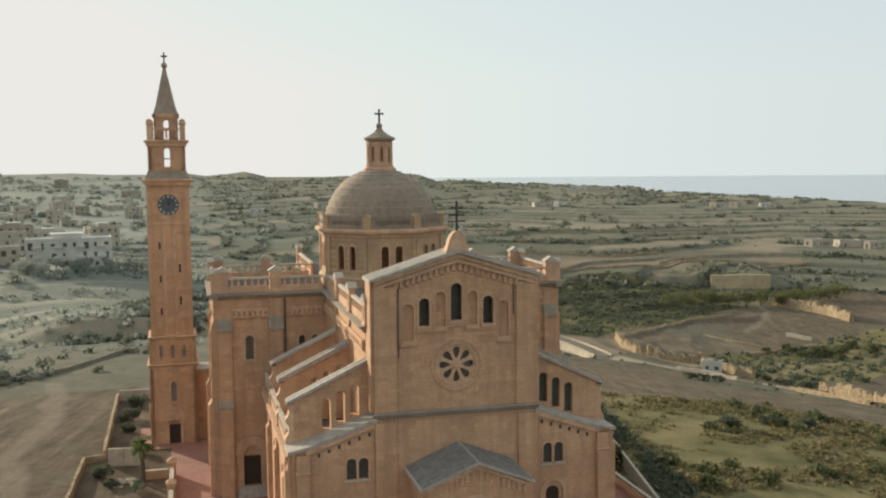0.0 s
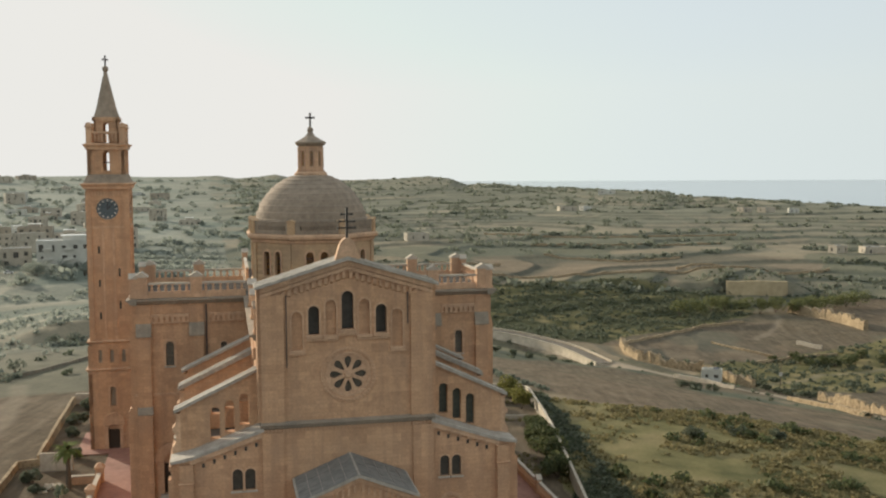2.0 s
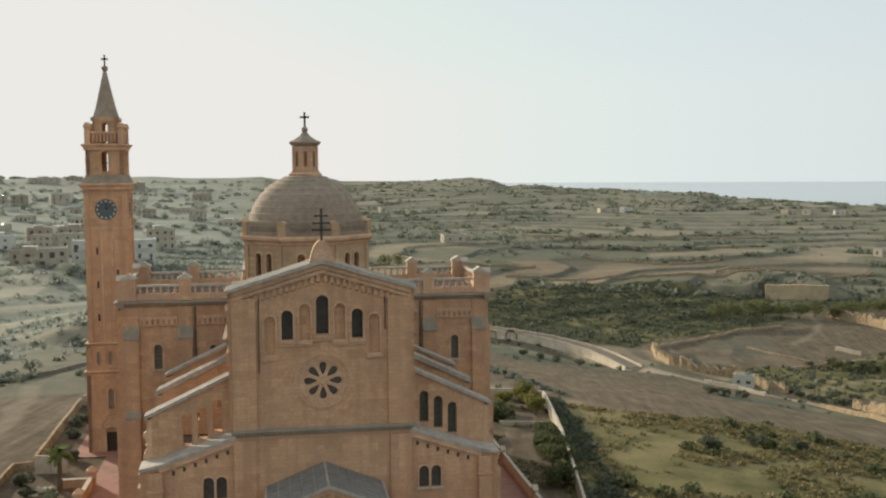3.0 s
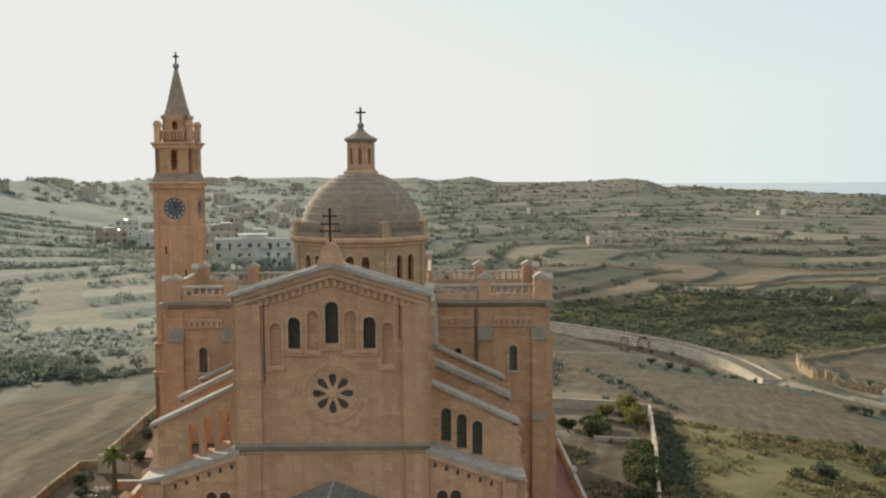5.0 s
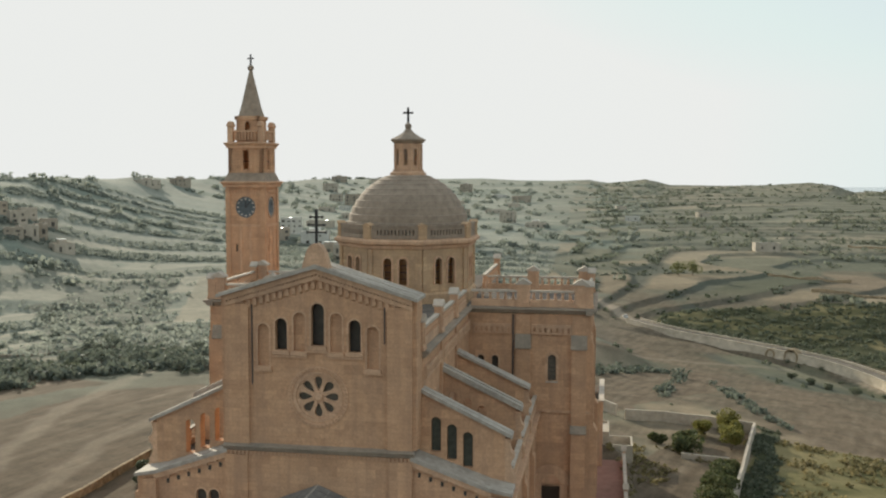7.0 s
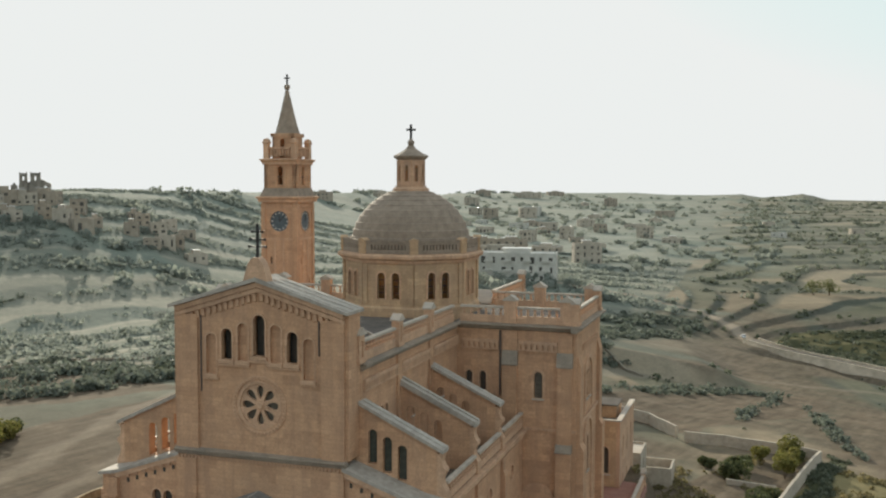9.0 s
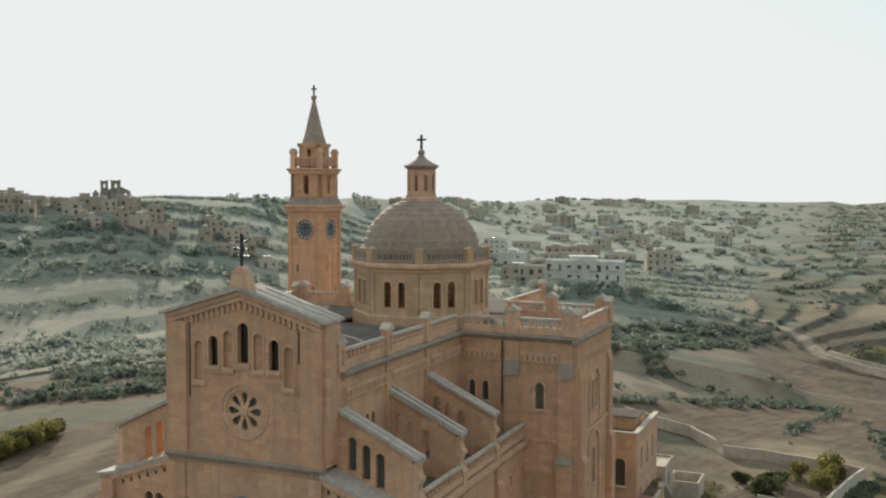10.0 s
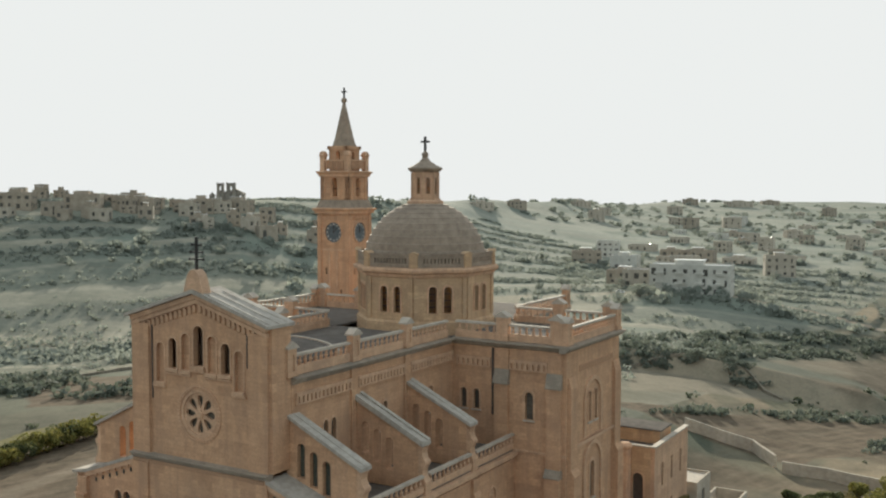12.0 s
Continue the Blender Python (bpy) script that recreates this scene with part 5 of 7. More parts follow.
    # spire stage
    S = M @ Matrix.Translation((0, -1.75, 0))
    bm = bmesh.new()
    panel(bm, rect(-1.75, 1.75, 47.2, 51.0), [arch(0, 0.8, 47.3, 50.3)], 0.0, 0.3, S)
    box(bm, -1.95, 1.95, -0.2, 0.3, 50.6, 51.15, S)
    part("spire_stage", bm, STONE, tower)
    P = M @ Matrix.Translation((-2.4, -2.4, 0))
    bm = bmesh.new()
    lathe(bm, [(0.58, 47.2), (0.58, 49.5), (0.75, 49.6), (0.75, 49.78), (0.6, 49.9), (0.6, 50.15), (0.2, 50.35)], 4, 0, 0, math.pi / 4)
    bmesh.ops.transform(bm, matrix=P, verts=bm.verts)
    part("corner_pinnacle", bm, TRIM, tower)


four(tower_side)
for z, h_, o in ((12.6, 0.45, 3.85), (16.9, 0.4, 3.62), (40.7, 0.6, 3.75), (46.6, 0.6, 3.3)):
    bm = bmesh.new()
    s2 = math.sqrt(2)
    lathe(bm, [((o - 0.35) * s2, z - 0.35), ((o - 0.3) * s2, z), (o * s2, z + h_ * 0.6), (o * s2, z + h_ * 0.8), ((o - 0.5) * s2, z + h_)], 4, 0, 0, math.pi / 4)
    part("cornice", bm, TRIM, tower)
bm = bmesh.new()
s2 = math.sqrt(2)
lathe(bm, [(3.3 * s2, 41.25), (2.8 * s2, 42.5), (2.8 * s2, 42.55)], 4, 0, 0, math.pi / 4)
part("belfry_skirt", bm, DOMESTONE, tower)
bm = bmesh.new()
lathe(bm, [(2.0, 51.1), (1.55, 52.5), (0.28, 57.9), (0.24, 58.1), (0.42, 58.25), (0.48, 58.55), (0.4, 58.8), (0.12, 58.95)], 8, 0, 0, OCT)
part("spire", bm, DOMESTONE, tower, "pointed stone spire")
bm = bmesh.new()
box(bm, -0.11, 0.11, -0.11, 0.11, 58.85, 60.55)
box(bm, -0.48, 0.48, -0.1, 0.1, 59.8, 60.02)
part("spire_cross", bm, IRON, tower, "iron cross")


# ---- forecourt, yards and walls ----
PAVING = plain("pink_paving", (0.28, 0.145, 0.11), (0.38, 0.205, 0.155), 0.9)
RUBBLE = plain("rubble_limestone", (0.20, 0.145, 0.085), (0.50, 0.385, 0.245), 1.1, 0.95, 0, 0.1, 0.9, 0.3)
CUTROCK = plain("sawn_quarry_rock", (0.40, 0.31, 0.185), (0.54, 0.43, 0.27), 0.25, 0.95, 0, 0.1, 0.5, 0.2)
RENDERED = plain("pale_rendered_wall", (0.38, 0.32, 0.245), (0.53, 0.46, 0.36), 1.1)
SHEETROOF = plain("white_roof_coating", (0.62, 0.61, 0.58), (0.80, 0.79, 0.76), 0.4, 0.8, 0, 0.6)
SOLAR = plain("glossy_solar_glass", (0.05, 0.055, 0.065), (0.09, 0.095, 0.105), 1.0, 0.28, 0, 0.8, 0.0)
HOUSEWALLS = [plain("village_wall_" + w, a, b, 0.35) for w, a, b in (("cream", (0.40, 0.35, 0.275), (0.50, 0.44, 0.35)), ("white", (0.50, 0.48, 0.41), (0.61, 0.58, 0.51)), ("stone", (0.32, 0.27, 0.205), (0.42, 0.36, 0.28)))]


bm = bmesh.new()
pts = [(-29.6, -16), (28.4, -16), (28.4, 61.5), (-34.5, 70), (-34.5, 57), (-29.6, 57)]
lower = [bm.verts.new((*p, -9.0)) for p in pts]
upper = [bm.verts.new((*p, 0.55)) for p in pts]
bm.faces.new(lower)
bm.faces.new(upper)
for i in range(len(pts)):
    bm.faces.new((lower[i], lower[(i + 1) % 6], upper[(i + 1) % 6], upper[i]))
pavement = part("pavement", bm, PAVING)
pavement.matrix_world = CHURCH
tagged(pavement, "raised forecourt paved in dusty pink slabs", "pavement", kind="structure")

forecourt = thing("forecourt_balustrade", CHURCH, "limestone balustrade with square pillars edging the raised forecourt", "balustrade")
for v0, v1 in ((-14.5, 6.5), (8, 24.5), (26, 42.5), (44, 60)):
    balustrade(forecourt, (28.0, v0), (28.0, v1), 0.55, gap=0.6, h=1.7)
for v in (-15.2, 7.2, 25.2, 43.2, 60.8):
    gable_pier(forecourt, 28.0, v, 0.55, 0.8, 1.8, radians(90))
left_wall = thing("forecourt_wall", CHURCH, "low honey-stone forecourt wall with capped pillars", "wall")
for v0, v1 in ((15, 23.2), (24.6, 32.8), (34.2, 42.3)):
    bm = bmesh.new()
    box(bm, -29.5, -29.1, v0, v1, 0.3, 1.9)
    seg = part("wall_panel", bm, STONE, left_wall)
    bm = bmesh.new()
    box(bm, -29.6, -29.0, v0, v1, 1.901, 2.05)
    part("coping", bm, COPING, seg)
for v in (23.9, 33.5, 43.0):
    bm = bmesh.new()
    lathe(bm, [(0.72, 0.2), (0.72, 2.4), (0.95, 2.5), (0.95, 2.75), (0.6, 2.95), (0.3, 3.2)], 4, -29.3, v, math.pi / 4)
    part("pillar", bm, TRIM, left_wall)
bm = bmesh.new()
box(bm, -33.4, -29.9, 42.75, 43.2, -0.3, 1.5)
seg = part("wall_panel", bm, STONE, left_wall)
bm = bmesh.new()
box(bm, -33.5, -29.9, 42.65, 43.3, 1.501, 1.64)
part("coping", bm, COPING, seg)


def draped_wall(name, line, height, thick, mat, label, category="wall", step=3.0, rough=0.0, sink=0.6):
    """A wall that follows the ground along a line in plan, its top slightly uneven."""
    pts = []
    for (x0, y0), (x1, y1) in zip(line, line[1:]):
        n = max(1, int(math.hypot(x1 - x0, y1 - y0) / step))
        pts += [(x0 + (x1 - x0) * i / n, y0 + (y1 - y0) * i / n) for i in range(n)]
    pts.append(line[-1])
    if isinstance(height, (list, tuple)):
        tall = np.interp([p[0] for p in pts], [p[0] for p in line], height)
    else:
        tall = [height] * len(pts)
    bm = bmesh.new()
    rows = []
    for i, (x, y) in enumerate(pts):
        a, b = pts[max(i - 1, 0)], pts[min(i + 1, len(pts) - 1)]
        d = Vector((b[0] - a[0], b[1] - a[1]))
        d.normalize()
        nx, ny = -d.y * thick / 2, d.x * thick / 2
        g = ground_height(x, y)
        h = tall[i] * (1 + rough * (random.random() - 0.5))
        j = rough * 0.5 * (random.random() - 0.5)
        rows.append([bm.verts.new(c) for c in ((x + nx * 1.3, y + ny * 1.3, g - sink), (x + nx + j, y + ny + j, g + h), (x - nx + j, y - ny + j, g + h), (x - nx * 1.3, y - ny * 1.3, g - sink))])
    for a, b in zip(rows, rows[1:]):
        for k in range(4):
            bm.faces.new((a[k], a[(k + 1) % 4], b[(k + 1) % 4], b[k]))
    bm.faces.new(rows[0])
    bm.faces.new(rows[-1])
    ob = part(name, bm, mat)
    return tagged(ob, label, category)


draped_wall("yard_wall", [(30.5, 128), (29.3, 155), (27.8, 187), (25.3, 226)], 2.3, 0.45, RENDERED, "pale rendered boundary wall round the lower yard")
draped_wall("yard_wall", [(25.0, 226.4), (8, 224.0), (0.5, 222)], 2.2, 0.45, RENDERED, "pale rendered boundary wall at the foot of the yard")
draped_wall("yard_wall", [(16.5, 196.5), (24.5, 197.3)], 0.9, 0.5, RENDERED, "low pale garden wall across the yard")
draped_wall("yard_wall", [(-1.8, 224), (-10.5, 232), (-24, 229)], 2.4, 0.45, RENDERED, "tall pale yard wall beside the fields")
draped_wall("yard_wall", [(-59.9, 181), (-51.6, 150.2), (-49.6, 143)], 1.5, 0.45, RUBBLE, "low rubble wall round the tower garden", rough=0.1)
draped_wall("yard_wall", [(-59.6, 181.2), (-47.5, 183)], 1.9, 0.5, RENDERED, "pale garden wall behind the tower")
draped_wall("yard_wall", [(-49.3, 142.6), (-52, 141.3), (-48.6, 127), (-45.5, 110), (-42, 96)], 1.1, 0.45, RUBBLE, "low stepped rubble wall beside the dirt ground", rough=0.15)
draped_wall("garden_wall", [(-48.1, 140.2), (-45.95, 140.5)], 2.6, 0.4, RENDERED, "square pale plastered wall panel")
draped_wall("garden_wall", [(-45.85, 140.5), (-43.6, 140.8)], 2.6, 0.4, RENDERED, "square pale plastered wall panel")
CAUSEWAY = [(-54, 467), (-38, 452), (-14, 448), (12, 436), (32, 428), (52, 409), (63, 385)]
DUSTROAD = plain("dusty_asphalt", (0.16, 0.135, 0.105), (0.25, 0.21, 0.165), 0.5, 0.95, 0, 0.1)
MASONRY = plain("weathered_masonry", (0.46, 0.385, 0.285), (0.70, 0.60, 0.46), 0.35, 0.95, 0, 0.1, 0.6, 0.15)
causeway = thing("road_causeway", Matrix.Identity(4), "pale masonry causeway carrying the country road between low parapets", "causeway")


def ribbon(line, lift, below, half, across=0.0, step=4.0, batter=0.0):
    """A band that follows a line in plan with its top at lift over the ground, lift given along the line."""
    out, k = bmesh.new(), []
    for i, ((x0, y0), (x1, y1)) in enumerate(zip(line, line[1:])):
        n = max(1, int(math.hypot(x1 - x0, y1 - y0) / step))
        k += [(i + j / n) for j in range(n)]
    k.append(len(line) - 1)
    along_ = np.arange(len(line))
    px, py = np.interp(k, along_, [p[0] for p in line]), np.interp(k, along_, [p[1] for p in line])
    for _ in range(6):
        px[1:-1], py[1:-1] = (px[:-2] + 2 * px[1:-1] + px[2:]) / 4, (py[:-2] + 2 * py[1:-1] + py[2:]) / 4
    top = np.interp(k, along_, [ground_height(*p) + h for p, h in zip(line, lift)])
    for _ in range(10):
        top[1:-1] = (top[:-2] + 2 * top[1:-1] + top[2:]) / 4
    tx, ty = np.gradient(px), np.gradient(py)
    ln = np.hypot(tx, ty)
    nx, ny = -ty / ln, tx / ln
    prev = None
    for i in range(len(k)):
        cur = [out.verts.new((px[i] + nx[i] * (across + s_ * w), py[i] + ny[i] * (across + s_ * w), top[i] + z)) for s_, w, z in ((1, half + batter, below[0]), (1, half, below[1]), (-1, half, below[1]), (-1, half + batter, below[0]))]
        if prev:
            for q in range(4):
                out.faces.new((prev[q], prev[(q + 1) % 4], cur[(q + 1) % 4], cur[q]))
        else:
            out.faces.new(cur)
        prev = cur
    out.faces.new(prev)
    return out


RISE = [1.2, 1.5, 1.8, 2.0, 2.0, 1.6, 0.9]
part("retaining_wall", ribbon(CAUSEWAY, RISE, (-12.0, 0.0), 3.9, 0.0, 4.0, 2.2), MASONRY, causeway)
part("roadway", ribbon(CAUSEWAY, RISE, (-0.3, 0.06), 3.2), DUSTROAD, causeway, "dusty road surface")
for side_ in (-3.6, 3.6):
    part("parapet", ribbon(CAUSEWAY, RISE, (-0.2, 0.75), 0.25, side_), MASONRY, causeway)
for cx_, cy_, w_ in ((16.2, 430.2, 4.6), (8.2, 433.6, 2.8)):
    cul = thing("culvert", Matrix.Translation((cx_, cy_, ground_height(cx_, cy_) - 0.3)) @ Matrix.Rotation(radians(-24), 4, "Z"), "round-arched culvert through the causeway", "culvert", "culverts")
    bm = bmesh.new()
    panel(bm, arch(0, w_ + 1.0, 0, w_ * 0.95 + 0.5, 14), [arch(0, w_, 0.02, w_ * 0.95, 14)], -0.6, 3.0)
    part("arch_ring", bm, RUBBLE, cul)
    # no opening is cut; a dark panel stands in for the shade within
    bm = bmesh.new()
    panel(bm, arch(0, w_ + 0.2, 0, w_ * 0.95 + 0.1, 14), [], 2.5, 2.7)
    part("passage_shade", bm, GLASS, cul)
draped_wall("field_wall", [(77, 436), (76, 416), (79, 399), (86, 391), (94, 385), (100, 381)], 3.2, 1.8, RUBBLE, "crumbling golden rubble wall below a round field", rough=1.0, step=1.1)
draped_wall("field_wall", [(99, 376), (106, 363), (111, 351)], 3.4, 1.4, RUBBLE, "tall golden rubble wall beside the road", rough=0.6, step=1.2)
draped_wall("field_wall", [(84, 355), (94, 344), (100, 334)], 1.3, 0.6, RENDERED, "low pale wall along the road verge", rough=0.3, step=2)
draped_wall("field_wall", [(126, 328), (130, 316), (133, 306), (136, 290)], 2.6, 1.2, RUBBLE, "rough golden rubble wall beside the road", rough=0.8, step=1.2)
draped_wall("field_wall", [(114, 322), (120, 304), (126, 284)], 1.4, 0.7, RUBBLE, "broken rubble wall along the road verge", rough=0.5, step=2)
draped_wall("field_wall", [(77, 437), (91, 457), (108, 478), (125, 497), (150, 512)], 1.2, 0.8, RUBBLE, "low rubble wall round a ploughed field", rough=0.5, step=3)
draped_wall("field_wall", [(121, 457), (132, 441), (143, 430)], 0.9, 0.6, RUBBLE, "low rubble wall across a ploughed field", rough=0.5, step=3)
draped_wall("field_wall", [(129, 414), (148, 430), (170, 436)], 1.1, 0.7, RUBBLE, "low rubble wall at the edge of a ploughed field", rough=0.5, step=3)
draped_wall("quarry_wall", [(164, 606), (182, 603), (199, 602)], 8.6, 3.0, CUTROCK, "pale cut quarry face", step=2.5, sink=3, rough=0.08)
draped_wall("field_wall", [(184, 548), (192, 531), (200, 510), (203, 490)], 4.6, 2.2, RUBBLE, "golden terrace wall below a field", rough=0.7, step=1.4)
draped_wall("field_wall", [(160, 459), (164, 454), (168, 449)], 1.8, 0.7, RENDERED, "short pale field wall", rough=0.1, step=2)
for far_line in ([(10, 640), (60, 640), (112, 655), (180, 676)], [(66, 782), (125, 738), (170, 775)], [(60, 860), (140, 850), (230, 890)], [(150, 686), (176, 700), (215, 690), (262, 712)], [(20, 950), (120, 930), (260, 960)], [(-20, 700), (0, 690), (30, 700)]):
    draped_wall("field_wall", far_line, 1.6, 1.0, RUBBLE, "long rubble wall along a field terrace", rough=0.6, step=5)

# dry-stone walls between the long western strips
DRYSTONE = plain("grey_drystone", (0.16, 0.14, 0.105), (0.30, 0.26, 0.195), 1.2, 0.95, 0, 0.1, 0.8, 0.2)
STRIPS = [(238, -40, -24), (262, -54, -33), (288, -26, -13)]


def strip_line(r, a0, a1):
    out = []
    for i in range(13):
        a = a0 + (a1 - a0) * i / 12
        q = r + 16 * math.sin(a * 0.21 + r) + 6 * math.sin(a * 0.55 + r * 0.3)
        out.append((25 + q * math.sin(radians(a)), 20 + q * math.cos(radians(a))))
    return out


for r, a0, a1 in STRIPS:
    draped_wall("field_wall", strip_line(r, a0, a1), 0.8, 0.6, DRYSTONE, "long low rubble wall between field strips", rough=0.5, step=4)


# annex behind the transept
annex = thing("annex", CHURCH, "flat-roofed limestone sacristy annex with narrow windows", "building")
R = right_side(24.9)
bm = bmesh.new()
panel(bm, rect(58.6, 73.2, -9, 10.0), [rect(61.5, 62.3, 4.2, 7.4), rect(65.5, 66.3, 4.2, 7.4), rect(69.5, 70.3, 4.2, 7.4), rect(61.5, 62.3, -1.5, 1.7), rect(65.5, 66.3, -1.5, 1.7)], 0.0, 0.5, R)
part("side_wall", bm, TRIM, annex)
bm = bmesh.new()
panel(bm, rect(12.0, 24.39, -9, 10.0), [arch(22.6, 1.5, 2.4, 6.4), arch(22.6, 1.5, -3.5, 0.4)], 58.6, 59.1)
part("front_wall", bm, DRUMSTONE, annex)
for z0, z1 in ((2.4, 6.4), (-3.5, 0.4)):
    window(annex, 22.6, 1.5, z0, z1, 58.6, I4, bars=2)
for a, z in ((61.9, 4.2), (65.9, 4.2), (69.9, 4.2), (61.9, -1.5), (65.9, -1.5)):
    bm = bmesh.new()
    panel(bm, rect(a - 0.4, a + 0.4, z, z + 3.2), [], 0.25, 0.3, R)
    part("pane", bm, GLASS, annex)
bm = bmesh.new()
box(bm, 12.0, 24.39, 59.11, 73.2, 8.6, 8.9)
part("roof", bm, TERRACE, annex)
bm = bmesh.new()
box(bm, 14.0, 23.4, 65.2, 70.0, 8.91, 10.7)
hut = part("roof_room", bm, DRUMSTONE, annex)
bm = bmesh.new()
box(bm, 13.8, 23.6, 65.0, 70.2, 10.701, 10.9)
part("roof_slab", bm, TERRACE, hut)
bm = bmesh.new()
box(bm, 24.3, 25.05, 58.4, 73.3, 10.002, 10.2)
part("coping", bm, COPING, annex)
bm = bmesh.new()
box(bm, 12.0, 24.29, 58.4, 58.9, 10.002, 10.2)
part("coping", bm, COPING, annex)
bm = bmesh.new()
lathe(bm, [(0.8, -8), (0.8, 9.6), (1.0, 9.8), (1.0, 10.1), (0.6, 10.4)], 12, 20.9, 58.3)
part("corner_turret", bm, TRIM, annex)
store = thing("store_room", CHURCH, "small pale flat-roofed store room behind the annex", "building")
bm = bmesh.new()
panel(bm, rect(75.0, 82.0, -9, 1.3), [rect(77.6, 79.0, -2.4, -0.4)], 0.0, 0.3, right_side(25.9))
panel(bm, rect(22.4, 25.6, -9, 1.3), [], 75.0, 75.3)
panel(bm, rect(22.4, 25.6, -9, 1.3), [], 81.7, 82.0)
wl_ = part("wall", bm, RENDERED, store)
bm = bmesh.new()
panel(bm, rect(77.6, 79.0, -2.4, -0.4), [], 0.15, 0.2, right_side(25.9))
part("window", bm, GLASS, wl_)
bm = bmesh.new()
box(bm, 22.4, 25.6, 75.3, 81.7, 0.8, 1.0)
part("roof", bm, COPING, store)
tank = thing("walled_pen", CHURCH, "small open pen of pale rendered walls", "enclosure")
for x0, x1, y0, y1 in ((24.9, 29.9, 82.5, 82.8), (24.9, 29.9, 88.2, 88.5), (29.6, 29.9, 82.81, 88.19), (24.9, 25.2, 82.81, 88.19)):
    bm = bmesh.new()
    box(bm, x0, x1, y0, y1, -12, -2.9)
    part("wall", bm, RENDERED, tank)
link = thing("link_wall", CHURCH, "honey-stone wall joining tower and church", "wall")
bm = bmesh.new()
box(bm, -26.0, -9.0, 61.0, 66.0, Z0, 11.4)
part("wall", bm, STONE, link)
bm = bmesh.new()
box(bm, -26.2, -8.9, 60.8, 66.2, 11.401, 11.7)
part("coping", bm, COPING, link)


# ---- village ----
def house(x, y, w, d, h, turn, tone=0, storeys=2, bays=3, label="", base=None, roofroom=False):
    """A flat-roofed block with parapet, floors of windows on two sides and a pale roof."""
    g = ground_height(x, y) if base is None else base
    hh = thing("house", Matrix.Translation((x, y, g)) @ Matrix.Rotation(radians(turn), 4, "Z"), label or "flat-roofed village house of pale stone", "house", "village houses")
    wall = HOUSEWALLS[tone]
    vary = random.Random(int(x * 31 + y * 17))
    fl = h / storeys
    for sgn, span, depth, rot, nb in ((-1, w, d, 0, bays), (-1, d, w, 90, max(1, bays - 1)), (-1, d, w, -90, max(1, bays - 1)), (-1, w, d, 180, 0)):
        M = Matrix.Rotation(radians(rot), 4, "Z") @ Matrix.Translation((0, -depth / 2, 0))
        holes = []
        for s in range(storeys):
            for b in range(nb):
                c = -span / 2 + span * (b + 0.5) / nb
                if vary.random() < 0.14:
                    continue
                ww = min(1.7, span / nb * 0.42) * vary.uniform(0.65, 1.45)
                c += vary.uniform(-0.1, 0.1) * span / nb
                holes.append(rect(c - ww / 2, c + ww / 2, s * fl + fl * vary.choice((0.28, 0.36, 0.06)), s * fl + fl * vary.uniform(0.66, 0.78)))
        bm = bmesh.new()
        side = 0.3 if rot in (90, -90) else 0.0
        panel(bm, rect(-span / 2 + side, span / 2 - side, -3, h + 0.9), holes, 0.0, 0.3, M)
        wl_ = part("wall", bm, wall, hh)
        for o in holes:
            bm = bmesh.new()
            panel(bm, o, [], 0.16, 0.2, M)
            part("window", bm, GLASS, wl_)
    bm = bmesh.new()
    box(bm, -w / 2 + 0.3, w / 2 - 0.3, -d / 2 + 0.3, d / 2 - 0.3, h - 0.2, h + 0.15)
    part("roof", bm, SHEETROOF, hh, "white coated flat roof")
    # solar water heaters tilted south, angled to glint sunlight at the camera
    for q in range(vary.choice((0, 0, 1))):
        face = Matrix.Rotation(radians(128 + vary.uniform(-14, 14) - turn), 4, "Z") @ Matrix.Rotation(radians(-vary.uniform(34, 48)), 4, "X")
        bm = bmesh.new()
        box(bm, -1.1, 1.1, -0.6, 0.6, -0.05, 0.05, Matrix.Translation((vary.uniform(-0.35, 0.35) * w, vary.uniform(-0.3, 0.3) * d, h + 0.75)) @ face)
        part("solar_panel", bm, SOLAR, hh, "glossy tilted solar panel")
    if roofroom:
        bm = bmesh.new()
        box(bm, -w * 0.2, w * 0.15, -d * 0.2, d * 0.25, h + 0.16, h + 2.8)
        rr = part("stair_room", bm, wall, hh)
        bm = bmesh.new()
        box(bm, -w * 0.22, w * 0.17, -d * 0.22, d * 0.27, h + 2.801, h + 3.0)
        part("stair_roof", bm, SHEETROOF, rr)
    return hh


# the long apartment block with balconies
block = house(-191, 509, 41, 16, 15.2, 22, 1, 3, 8, "long white three-storey apartment block with balconies", base=-10.5, roofroom=True)
for s in range(3):
    for b in range(4):
        bm = bmesh.new()
        c = -20.5 + 10.25 * (b + 0.5)
        box(bm, c - 2.4, c + 2.4, -9.3, -8.0, s * 5.07 + 0.9, s * 5.07 + 2.0)
        part("balcony", bm, HOUSEWALLS[1], block)
house(-226, 512, 15, 13, 9, 24, 0, 2, 3)
house(-248, 532, 20, 10, 7.5, 12, 2, 2, 3, roofroom=True)
